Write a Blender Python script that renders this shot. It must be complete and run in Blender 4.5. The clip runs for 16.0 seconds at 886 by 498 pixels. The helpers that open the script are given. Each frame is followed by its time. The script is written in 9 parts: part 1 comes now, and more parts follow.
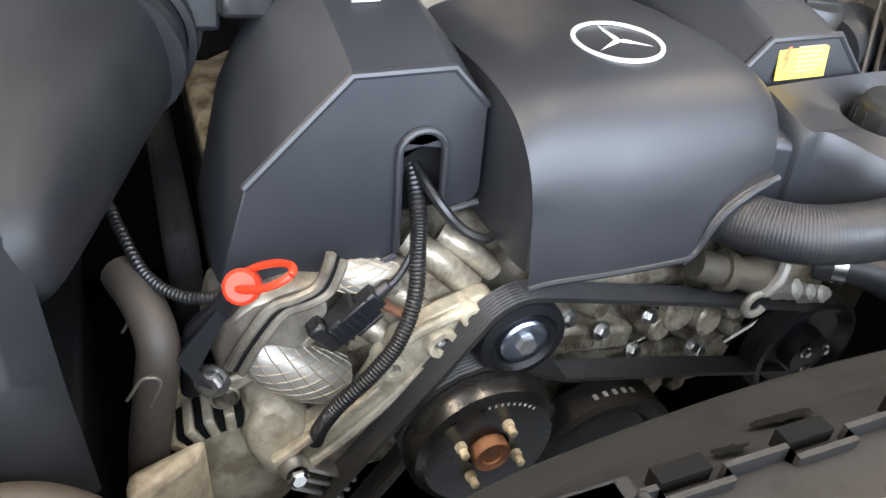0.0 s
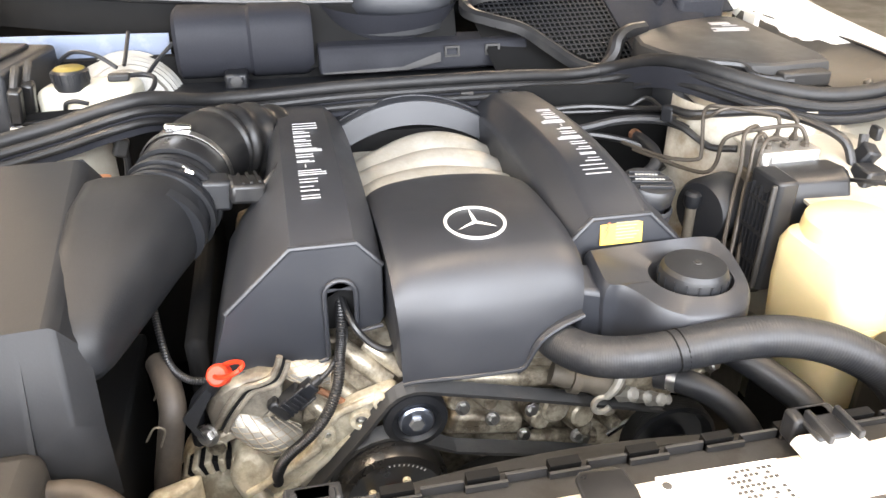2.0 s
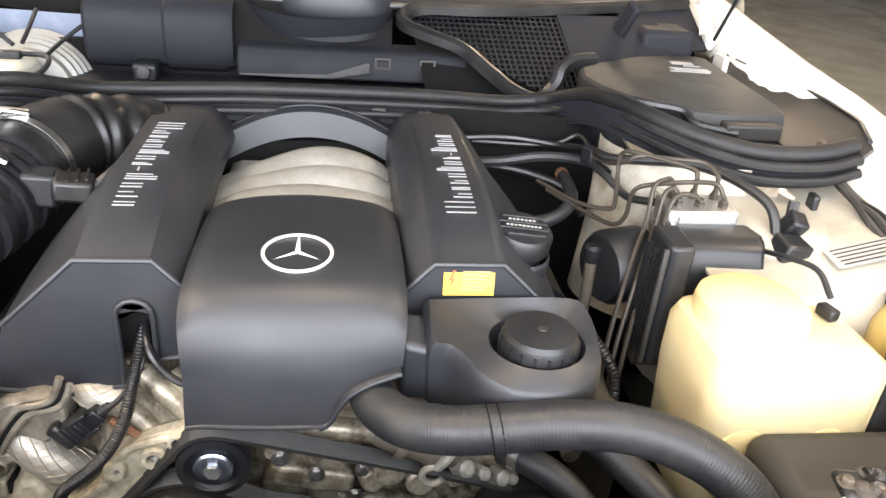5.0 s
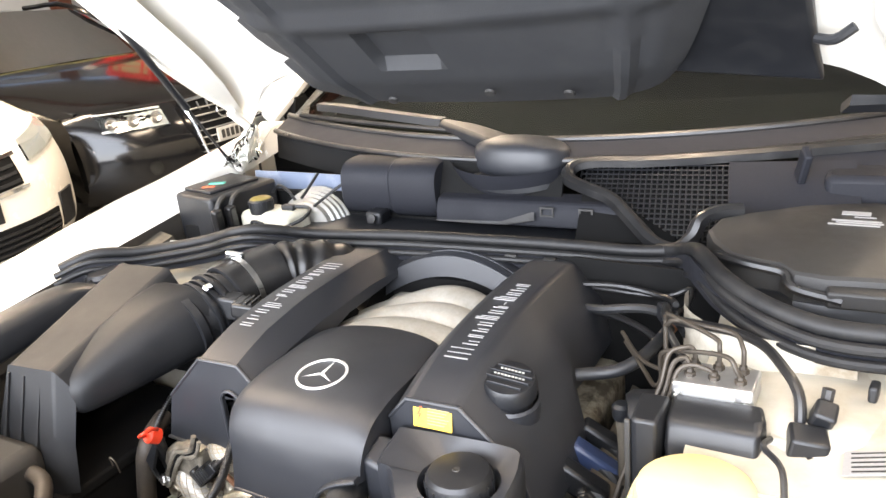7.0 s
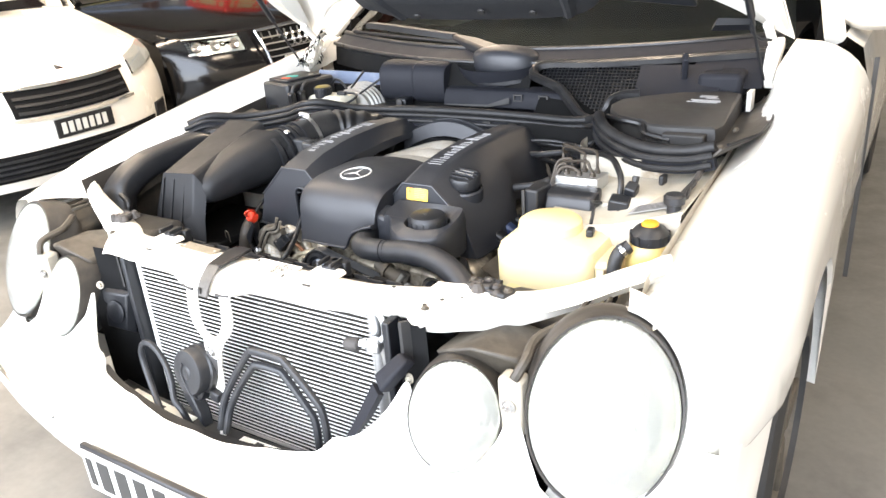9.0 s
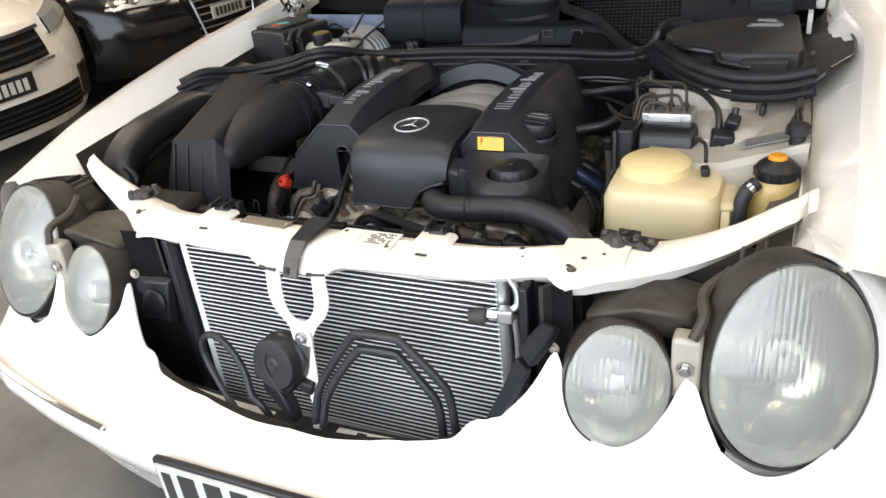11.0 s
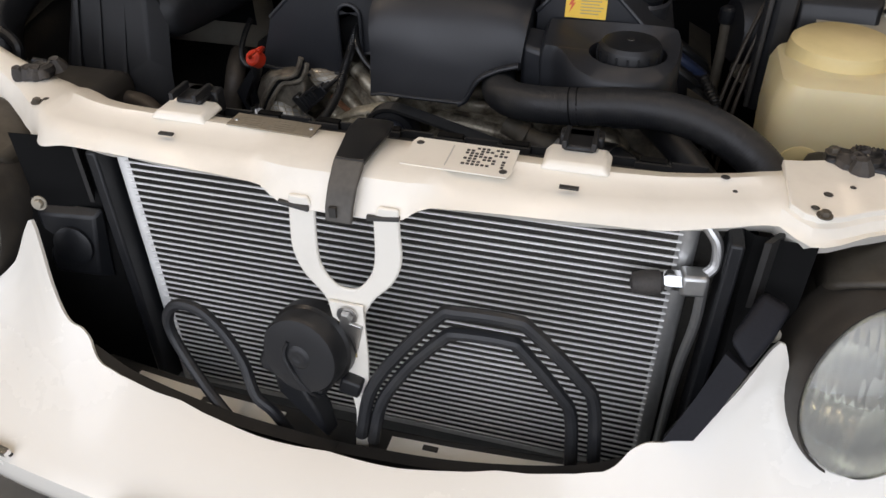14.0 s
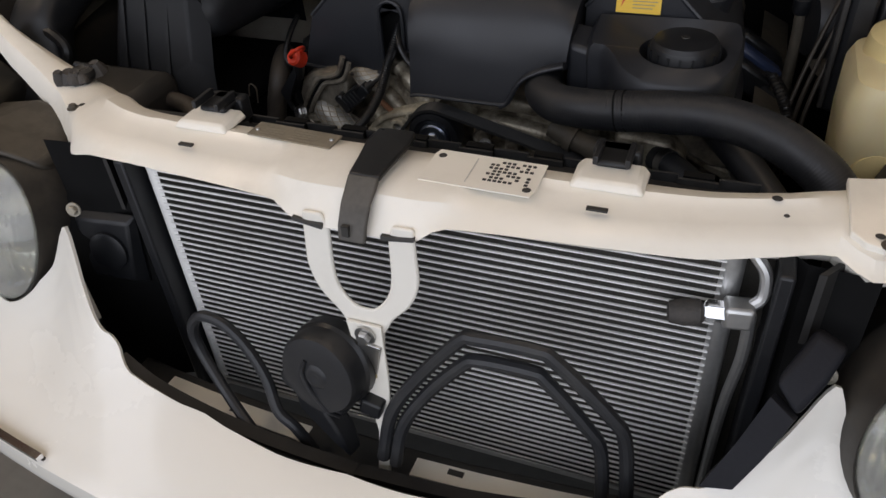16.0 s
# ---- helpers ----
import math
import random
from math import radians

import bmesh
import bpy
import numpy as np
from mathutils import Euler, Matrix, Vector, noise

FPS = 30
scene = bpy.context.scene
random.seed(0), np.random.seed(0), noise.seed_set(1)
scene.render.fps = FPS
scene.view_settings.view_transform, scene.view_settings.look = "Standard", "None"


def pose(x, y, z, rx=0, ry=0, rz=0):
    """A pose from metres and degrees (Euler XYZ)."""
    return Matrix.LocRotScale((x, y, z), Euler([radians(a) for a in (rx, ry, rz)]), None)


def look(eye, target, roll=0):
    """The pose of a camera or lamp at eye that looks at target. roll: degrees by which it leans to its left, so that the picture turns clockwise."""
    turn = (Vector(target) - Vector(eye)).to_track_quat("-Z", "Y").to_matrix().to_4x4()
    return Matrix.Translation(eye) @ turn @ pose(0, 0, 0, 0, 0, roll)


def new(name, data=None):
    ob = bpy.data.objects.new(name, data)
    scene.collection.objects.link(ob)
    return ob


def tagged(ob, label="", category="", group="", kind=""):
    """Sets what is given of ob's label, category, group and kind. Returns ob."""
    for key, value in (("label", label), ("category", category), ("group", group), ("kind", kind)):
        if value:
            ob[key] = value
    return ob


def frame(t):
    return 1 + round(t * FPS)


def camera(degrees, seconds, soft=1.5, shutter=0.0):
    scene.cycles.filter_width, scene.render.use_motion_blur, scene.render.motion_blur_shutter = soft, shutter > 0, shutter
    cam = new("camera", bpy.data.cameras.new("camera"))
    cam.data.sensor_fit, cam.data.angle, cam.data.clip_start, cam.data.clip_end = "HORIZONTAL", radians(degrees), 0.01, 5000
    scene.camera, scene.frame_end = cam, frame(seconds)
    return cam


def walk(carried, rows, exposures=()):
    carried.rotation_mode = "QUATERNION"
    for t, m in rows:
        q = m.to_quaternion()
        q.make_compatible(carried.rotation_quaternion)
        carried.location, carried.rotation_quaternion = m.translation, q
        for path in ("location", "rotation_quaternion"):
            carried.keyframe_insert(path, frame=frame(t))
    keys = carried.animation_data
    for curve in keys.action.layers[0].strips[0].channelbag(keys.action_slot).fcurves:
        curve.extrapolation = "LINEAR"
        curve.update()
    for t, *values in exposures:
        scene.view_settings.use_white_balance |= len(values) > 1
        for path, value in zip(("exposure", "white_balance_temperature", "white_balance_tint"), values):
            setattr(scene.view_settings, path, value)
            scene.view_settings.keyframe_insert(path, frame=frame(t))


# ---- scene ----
cam = camera(61.2, 16.0)
PATH = [
    (0, (-0.341, -0.037, 1.018), (0.328, 1.455, -0.133), 4.7),
    (0.5, (-0.376, -0.121, 1.136), (0.386, 1.376, 0.05), -1.4),
    (1, (-0.364, -0.191, 1.202), (0.453, 1.29, 0.134), -1.3),
    (1.5, (-0.282, -0.251, 1.214), (0.359, 1.352, 0.203), -1.8),
    (2, (-0.208, -0.318, 1.217), (0.181, 1.392, 0.254), 0.3),
    (2.5, (-0.195, -0.362, 1.216), (0.132, 1.368, 0.268), -0.6),
    (3, (-0.211, -0.355, 1.224), (0.154, 1.382, 0.302), -0.9),
    (3.5, (-0.235, -0.334, 1.2), (0.238, 1.366, 0.258), 0.6),
    (3.7, (-0.231, -0.342, 1.191), (0.288, 1.345, 0.25), 0.6),
    (5.8, (0.26, -0.172, 1.216), (0.236, 1.593, 0.276), 4.5),
    (6, (0.306, -0.161, 1.24), (0.163, 1.602, 0.306), 2.4),
    (6.5, (0.456, -0.209, 1.289), (-0.074, 1.57, 0.544), 1.7),
    (7, (0.596, -0.276, 1.314), (-0.313, 1.372, 0.637), -5.9),
    (7.5, (0.681, -0.445, 1.334), (-0.14, 1.256, 0.678), -6.9),
    (8, (0.818, -0.648, 1.347), (-0.012, 1.046, 0.682), -6.1),
    (8.5, (0.967, -0.754, 1.359), (0.08, 0.915, 0.703), -3.1),
    (9, (1.059, -0.832, 1.321), (0.04, 0.7, 0.536), -4.7),
    (9.2, (1.058, -0.858, 1.341), (0.009, 0.679, 0.61), -4.8),
    (11.3, (0.606, -0.874, 1.285), (-0.146, 0.715, 0.332), -6.7),
    (11.5, (0.555, -0.844, 1.265), (-0.185, 0.741, 0.296), -7.0),
    (12, (0.447, -0.782, 1.234), (-0.276, 0.756, 0.179), -6.8),
    (12.5, (0.331, -0.731, 1.199), (-0.207, 0.858, 0.109), -4.9),
    (13, (0.277, -0.665, 1.166), (-0.163, 0.882, -0.023), -3.4),
    (13.5, (0.263, -0.606, 1.166), (-0.203, 0.923, -0.037), -2.6),
    (14, (0.259, -0.584, 1.146), (-0.177, 0.953, -0.058), -0.7),
    (14.5, (0.264, -0.582, 1.144), (-0.174, 0.979, -0.027), -0.7),
    (15, (0.293, -0.556, 1.137), (-0.278, 0.94, -0.061), -4.5),
    (15.5, (0.315, -0.53, 1.136), (-0.263, 0.958, -0.069), -4.4),
    (16, (0.297, -0.51, 1.146), (-0.338, 0.929, -0.089), -4.6),
]
EXPOSURES = [(0.0, 1.62, 7100, 13), (0.3, 1.88, 7500, 14), (0.5, 2.0, 7800, 14), (1.0, 2.1, 8000, 15), (3.7, 1.72, 8050, 16), (6.0, 1.5, 7900, 16), (6.5, 1.56, 7850, 16), (7.0, 1.74, 7750, 16), (7.5, 1.92, 7700, 16), (8.0, 2.0, 7650, 16), (8.5, 1.95, 7550, 16), (9.0, 1.47, 7400, 15), (11.3, -0.07, 7450, 16), (12.0, -0.39, 7550, 17), (13.0, -0.82, 7650, 17), (15.0, -1.09, 7650, 18), (16.0, -1.33, 7650, 18)]
walk(cam, [(t, look(eye, target, roll)) for t, eye, target, roll in PATH], exposures=EXPOSURES)

# ---- light ----
world = bpy.data.worlds.new("sky")
scene.world = world
world.use_nodes = True
wn = world.node_tree.nodes
sky = wn.new("ShaderNodeTexSky")
sky.sky_type, sky.sun_disc, sky.sun_elevation, sky.sun_rotation = "NISHITA", False, radians(48), radians(200)
world.node_tree.links.new(sky.outputs[0], wn["Background"].inputs[0])
wn["Background"].inputs[1].default_value = 0.12


def area_lamp(name, m, sx, sy, power, colour):
    data = bpy.data.lights.new(name, "AREA")
    data.shape, data.size, data.size_y, data.energy, data.color = "RECTANGLE", sx, sy, power, colour
    ob = new(name, data)
    ob.matrix_world = m
    return ob


DOOR_W, DOOR_H, DOOR_X, FRONT_Y = 7.0, 3.3, -0.4, -2.6
# daylight through the open roller door in front of the car
area_lamp("door_daylight", look((DOOR_X, FRONT_Y + 0.1, 1.95), (DOOR_X, 2.0, 1.80)), DOOR_W - 0.2, DOOR_H - 0.1, 325, (0.66, 0.80, 1.0))
# unseen ceiling tubes added as warm fill; places and powers chosen freely
ADDED_TUBES = [(-2.6, 0.2, 58), (2.9, 0.0, 38), (-2.6, 4.4, 60), (2.6, 5.0, 50), (-6.0, 2.0, 72), (0.1, 0.75, 44)]
for tx, ty, power in ADDED_TUBES:
    area_lamp("added_tube_lamp", pose(tx, ty, 3.86), 0.32, 2.3, power, (1.0, 0.88, 0.72))


# ---- materials ----
def material(name, colour, rough=0.5, metal=0.0, grain=0.0, scale=60.0, dirt=0.0, dirt_colour=(0.1, 0.09, 0.07), dirt_scale=6.0, bump=0.0,
             rough_var=0.0, coat=0.0, spec=0.5, vary=0.0, trans=0.0, wear=(0.48, 0.72)):
    """A surface with fine grain, larger stains and relief; sizes follow object metres."""
    m = bpy.data.materials.new(name)
    m.use_nodes = True
    nt = m.node_tree
    n, link = nt.nodes, nt.links.new
    b = n["Principled BSDF"]
    b.inputs["Base Color"].default_value = (*colour, 1)
    b.inputs["Roughness"].default_value, b.inputs["Metallic"].default_value = rough, metal
    b.inputs["Coat Weight"].default_value, b.inputs["Specular IOR Level"].default_value = coat, spec
    b.inputs["Coat Roughness"].default_value = 0.06
    geo = n.new("ShaderNodeNewGeometry")
    fine = n.new("ShaderNodeTexNoise")
    fine.inputs["Scale"].default_value, fine.inputs["Detail"].default_value = scale, 6
    link(geo.outputs["Position"], fine.inputs["Vector"])
    big = n.new("ShaderNodeTexNoise")
    big.inputs["Scale"].default_value, big.inputs["Detail"].default_value, big.inputs["Roughness"].default_value = dirt_scale, 8, 0.65
    link(geo.outputs["Position"], big.inputs["Vector"])
    colour_out = None
    if grain:
        ramp = n.new("ShaderNodeMapRange")
        ramp.inputs["To Min"].default_value, ramp.inputs["To Max"].default_value = 1 - grain, 1 + grain
        link(fine.outputs["Fac"], ramp.inputs["Value"])
        mul = n.new("ShaderNodeVectorMath")
        mul.operation = "SCALE"
        mul.inputs[0].default_value = colour
        link(ramp.outputs[0], mul.inputs["Scale"])
        colour_out = mul.outputs[0]
    if vary:
        info = n.new("ShaderNodeObjectInfo")
        rr = n.new("ShaderNodeMapRange")
        rr.inputs["To Min"].default_value, rr.inputs["To Max"].default_value = 1 - vary, 1 + vary
        link(info.outputs["Random"], rr.inputs["Value"])
        mul2 = n.new("ShaderNodeVectorMath")
        mul2.operation = "SCALE"
        if colour_out:
            link(colour_out, mul2.inputs[0])
        else:
            mul2.inputs[0].default_value = colour
        link(rr.outputs[0], mul2.inputs["Scale"])
        colour_out = mul2.outputs[0]
    if dirt:
        fac = n.new("ShaderNodeMapRange")
        fac.inputs["From Min"].default_value, fac.inputs["From Max"].default_value = wear
        fac.inputs["To Max"].default_value = dirt
        link(big.outputs["Fac"], fac.inputs["Value"])
        mix = n.new("ShaderNodeMix")
        mix.data_type = "RGBA"
        mix.inputs["B"].default_value = (*dirt_colour, 1)
        if colour_out:
            link(colour_out, mix.inputs["A"])
        else:
            mix.inputs["A"].default_value = (*colour, 1)
        link(fac.outputs[0], mix.inputs["Factor"])
        colour_out = mix.outputs["Result"]
    if colour_out:
        link(colour_out, b.inputs["Base Color"])
    if rough_var:
        rv = n.new("ShaderNodeMapRange")
        rv.inputs["From Min"].default_value, rv.inputs["From Max"].default_value = 0.3, 0.7
        rv.inputs["To Min"].default_value, rv.inputs["To Max"].default_value = max(0.02, rough - rough_var), min(1, rough + rough_var)
        link(big.outputs["Fac"], rv.inputs["Value"])
        link(rv.outputs[0], b.inputs["Roughness"])
    if bump:
        bp = n.new("ShaderNodeBump")
        bp.inputs["Strength"].default_value, bp.inputs["Distance"].default_value = bump, 0.001
        link(fine.outputs["Fac"], bp.inputs["Height"])
        link(bp.outputs[0], b.inputs["Normal"])
    if trans:
        b.inputs["Transmission Weight"].default_value = trans
    return m


AIRBOX = material("airbox_plastic", (0.0090, 0.0096, 0.0108), 0.5, grain=0.2, scale=450, bump=0.12, rough_var=0.08, dirt=0.35, dirt_colour=(0.022, 0.022, 0.022), dirt_scale=14, spec=0.28)
COVER = material("cover_plastic", (0.0160, 0.0175, 0.0212), 0.45, grain=0.16, scale=900, bump=0.12, rough_var=0.06, dirt=0.08, dirt_colour=(0.07, 0.068, 0.065), dirt_scale=9, spec=0.52)
BLACK = material("black_plastic", (0.0082, 0.0090, 0.0108), 0.44, grain=0.2, scale=500, bump=0.1, rough_var=0.08, dirt=0.15, dirt_colour=(0.042, 0.040, 0.037), dirt_scale=11)
DUSTY = material("dusty_plastic", (0.021, 0.020, 0.019), 0.58, grain=0.2, scale=400, bump=0.12, rough_var=0.08, dirt=0.30, dirt_colour=(0.06, 0.053, 0.044), dirt_scale=14)
RUBBER = material("black_rubber", (0.009, 0.009, 0.0095), 0.36, grain=0.2, scale=300, rough_var=0.1, dirt=0.25, dirt_colour=(0.06, 0.056, 0.05), dirt_scale=18)
SEALRUBBER = material("seal_rubber", (0.010, 0.010, 0.0105), 0.5, grain=0.2, scale=300, rough_var=0.1, dirt=0.3, dirt_colour=(0.045, 0.042, 0.038), dirt_scale=18, spec=0.32)
SHROUD = material("shroud_plastic", (0.021, 0.0215, 0.0225), 0.6, grain=0.15, scale=400, bump=0.1, rough_var=0.08, dirt=0.75, dirt_colour=(0.010, 0.0095, 0.009), dirt_scale=13, wear=(0.52, 0.60))
HOSE = material("hose_rubber", (0.0148, 0.0158, 0.0180), 0.5, grain=0.2, scale=350, rough_var=0.1, dirt=0.25, dirt_colour=(0.08, 0.075, 0.065), dirt_scale=16)
BELT = material("belt_rubber", (0.018, 0.0175, 0.017), 0.5, grain=0.2, scale=300, dirt=0.3, dirt_colour=(0.07, 0.065, 0.055), dirt_scale=20)
WHITE = material("white_paint", (0.80, 0.77, 0.70), 0.25, grain=0.01, scale=40, coat=0.6, rough_var=0.05, dirt=0.05, dirt_colour=(0.5, 0.46, 0.38), dirt_scale=5)
# dusty body white, its base lowered to carry the shade under the bonnet
SHADEDWHITE = material("shaded_bay_paint", (0.41, 0.38, 0.315), 0.38, grain=0.03, scale=60, coat=0.15, rough_var=0.1, dirt=0.55, dirt_colour=(0.27, 0.22, 0.15), dirt_scale=9, wear=(0.46, 0.68))
BROWNWASH = material("bay_paint_rust_washed", (0.55, 0.51, 0.43), 0.42, grain=0.04, scale=60, coat=0.1, rough_var=0.1, dirt=0.85, dirt_colour=(0.20, 0.145, 0.085), dirt_scale=7, wear=(0.44, 0.60))
# white bulkhead paint with blue daylight shade mixed into its colour
SHADEBLUE = material("white_in_blue_shade", (0.11, 0.14, 0.20), 0.5, grain=0.05, scale=60, rough_var=0.1, dirt=0.3, dirt_colour=(0.5, 0.5, 0.5), dirt_scale=12)
SLAM = material("slam_paint", (0.84, 0.80, 0.715), 0.42, grain=0.01, scale=60, coat=0.12, rough_var=0.1, dirt=0.16, dirt_colour=(0.40, 0.36, 0.29), dirt_scale=10)
CASTING = material("cast_aluminium", (0.45, 0.40, 0.31), 0.44, 0.45, grain=0.22, scale=180, bump=0.4, rough_var=0.14, dirt=0.9, dirt_colour=(0.085, 0.062, 0.04), dirt_scale=30, wear=(0.42, 0.60))
DULLCAST = material("dull_casting", (0.54, 0.485, 0.37), 0.52, 0.2, grain=0.18, scale=150, bump=0.35, dirt=0.75, dirt_colour=(0.16, 0.125, 0.08), dirt_scale=26, wear=(0.44, 0.62))
MANIFOLD = material("silver_manifold", (0.33, 0.315, 0.28), 0.55, 0.35, grain=0.12, scale=200, bump=0.4, dirt=0.5, dirt_colour=(0.20, 0.18, 0.145), dirt_scale=18, wear=(0.42, 0.62))
STEEL = material("steel", (0.55, 0.54, 0.52), 0.32, 1.0, grain=0.1, scale=200, rough_var=0.1, dirt=0.2, dirt_colour=(0.2, 0.17, 0.13), dirt_scale=30)
LINE = material("brake_line", (0.055, 0.045, 0.035), 0.5, 0.4, grain=0.15, scale=200, dirt=0.3, dirt_colour=(0.05, 0.045, 0.04), dirt_scale=30)
HOUSING = material("lamp_carrier", (0.050, 0.042, 0.031), 0.6, grain=0.15, scale=90, rough_var=0.1, dirt=0.7, dirt_colour=(0.028, 0.022, 0.016), dirt_scale=22, wear=(0.45, 0.60))
# grimy metal, also the dark stand-in for shade deep in the bay
GRIMESHADE = material("grime_and_shade_metal", (0.10, 0.085, 0.065), 0.6, 0.2, grain=0.25, scale=120, bump=0.3, dirt=0.6, dirt_colour=(0.035, 0.028, 0.022), dirt_scale=25)
HEADCAST = material("head_casting", (0.29, 0.26, 0.21), 0.42, 0.45, grain=0.22, scale=160, bump=0.4, rough_var=0.12, dirt=0.85, dirt_colour=(0.075, 0.06, 0.045), dirt_scale=22, wear=(0.40, 0.60))
BRONZE = material("dull_plate", (0.30, 0.26, 0.20), 0.5, 0.5, grain=0.12, scale=200, dirt=0.4, dirt_colour=(0.18, 0.15, 0.11), dirt_scale=30)
OLDRUBBER = material("faded_rubber", (0.085, 0.077, 0.066), 0.6, grain=0.2, scale=200, dirt=0.5, dirt_colour=(0.02, 0.019, 0.018), dirt_scale=30)
SCUTTLE = material("scuttle_plastic", (0.016, 0.0168, 0.0205), 0.55, grain=0.2, scale=300, bump=0.1, rough_var=0.1, dirt=0.25, dirt_colour=(0.022, 0.022, 0.024), dirt_scale=14, spec=0.12)
BROWNHOSE = material("aged_hose", (0.045, 0.036, 0.028), 0.6, grain=0.25, scale=250, rough_var=0.1, dirt=0.5, dirt_colour=(0.02, 0.017, 0.015), dirt_scale=20)
BOOSTER = material("booster_steel", (0.31, 0.305, 0.285), 0.45, 0.4, grain=0.1, scale=120, dirt=0.5, dirt_colour=(0.2, 0.17, 0.12), dirt_scale=16)
LETTER = material("lettering_grey", (0.36, 0.36, 0.36), 0.45, 0.3, grain=0.1, scale=300)
FOIL = material("heat_foil", (0.36, 0.35, 0.32), 0.45, 0.6, grain=0.10, scale=160, bump=0.3, rough_var=0.1, dirt=0.3, dirt_colour=(0.32, 0.28, 0.22), dirt_scale=30)
PULLEY = material("pulley_paint", (0.009, 0.009, 0.0092), 0.30, grain=0.1, scale=200, rough_var=0.06, dirt=0.03, dirt_colour=(0.06, 0.055, 0.05), dirt_scale=25)
CHROME = material("chrome", (0.8, 0.8, 0.8), 0.12, 1.0, rough_var=0.05)
ZINC = material("zinc_steel", (0.40, 0.45, 0.55), 0.3, 1.0, grain=0.1, scale=150)
RUST = material("rusty_hub", (0.28, 0.13, 0.07), 0.8, 0.3, grain=0.3, scale=250, bump=0.4, dirt=0.5, dirt_colour=(0.35, 0.2, 0.13), dirt_scale=60)
# dirty fins, coloured darker still for the shade between the tubes
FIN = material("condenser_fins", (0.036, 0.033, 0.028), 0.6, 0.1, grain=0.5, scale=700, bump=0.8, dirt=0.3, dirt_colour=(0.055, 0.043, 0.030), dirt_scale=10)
# near-white base paints in the bright sheen of the aluminium edges
TUBE = material("condenser_tube", (0.88, 0.87, 0.84), 0.4, 0.1, grain=0.15, scale=160, vary=0.08, dirt=0.22, dirt_colour=(0.26, 0.22, 0.17), dirt_scale=14)
ALU = material("aluminium", (0.58, 0.58, 0.57), 0.38, 0.9, grain=0.1, scale=140, rough_var=0.1, dirt=0.2, dirt_colour=(0.3, 0.27, 0.22), dirt_scale=20)
ORANGE = material("orange_plastic", (0.58, 0.034, 0.010), 0.5, grain=0.05, scale=200, rough_var=0.06)
AMBER = material("amber_cap", (0.75, 0.28, 0.02), 0.4, grain=0.08, scale=200, dirt=0.2, dirt_scale=30)
YELLOW = material("yellow_label", (0.80, 0.50, 0.05), 0.45, grain=0.03, scale=200, dirt=0.1, dirt_colour=(0.7, 0.55, 0.25), dirt_scale=40)
INK = material("red_ink", (0.65, 0.10, 0.03), 0.5)
DARKINK = material("dark_ink", (0.035, 0.033, 0.03), 0.6)
SILVER = material("silver_print", (0.72, 0.72, 0.70), 0.35, 0.4, grain=0.04, scale=300)
PAPER = material("pale_sticker", (0.55, 0.54, 0.50), 0.5, grain=0.06, scale=200, dirt=0.3, dirt_colour=(0.4, 0.37, 0.3), dirt_scale=30)
TANK = material("cream_tank", (0.64, 0.54, 0.32), 0.42, grain=0.04, scale=30, rough_var=0.08, dirt=0.35, dirt_colour=(0.55, 0.40, 0.18), dirt_scale=6)
TANK.node_tree.nodes["Principled BSDF"].inputs["Subsurface Weight"].default_value = 0.35
TANK.node_tree.nodes["Principled BSDF"].inputs["Subsurface Radius"].default_value = (0.03, 0.02, 0.01)
RESERVOIR = material("white_reservoir", (0.56, 0.53, 0.43), 0.4, grain=0.04, scale=40, rough_var=0.08, dirt=0.3, dirt_colour=(0.40, 0.33, 0.20), dirt_scale=12)
OLIVE = material("olive_cap", (0.17, 0.125, 0.022), 0.5, grain=0.1, scale=120, dirt=0.4, dirt_colour=(0.05, 0.04, 0.015), dirt_scale=30)
FLUID = material("amber_reservoir", (0.46, 0.33, 0.12), 0.35, grain=0.05, scale=60, rough_var=0.08, dirt=0.3, dirt_colour=(0.30, 0.19, 0.05), dirt_scale=14)
TANKCAP = material("tank_lid", (0.70, 0.56, 0.28), 0.45, grain=0.05, scale=80, dirt=0.3, dirt_colour=(0.5, 0.36, 0.16), dirt_scale=9)
CONCRETE = material("concrete_floor", (0.14, 0.137, 0.124), 0.5, grain=0.15, scale=45, bump=0.2, rough_var=0.2, dirt=0.5, dirt_colour=(0.07, 0.068, 0.062), dirt_scale=2.2, wear=(0.45, 0.66))
PLASTER = material("wall_paint", (0.52, 0.55, 0.57), 0.75, grain=0.05, scale=20, dirt=0.25, dirt_colour=(0.38, 0.38, 0.36), dirt_scale=1.1)
CEILING = material("ceiling_sheet", (0.50, 0.50, 0.47), 0.7, grain=0.06, scale=15, dirt=0.2, dirt_colour=(0.3, 0.29, 0.26), dirt_scale=1.0)
BEAM = material("brown_steel", (0.17, 0.055, 0.03), 0.5, grain=0.12, scale=40, dirt=0.3, dirt_scale=5)
REDPAINT = material("red_paint", (0.62, 0.02, 0.018), 0.35, grain=0.04, scale=60, coat=0.3, dirt=0.1, dirt_scale=4)
GLOSSBLACK = material("gloss_black_paint", (0.006, 0.006, 0.0065), 0.14, coat=0.35, spec=0.3, rough_var=0.03, grain=0.05, scale=60)
SILVERPAINT = material("silver_beige_paint", (0.50, 0.47, 0.40), 0.28, 0.5, coat=0.6, grain=0.03, scale=300)
TYRE = material("tyre", (0.018, 0.018, 0.018), 0.75, grain=0.2, scale=120, dirt=0.3, dirt_colour=(0.07, 0.06, 0.05), dirt_scale=9)
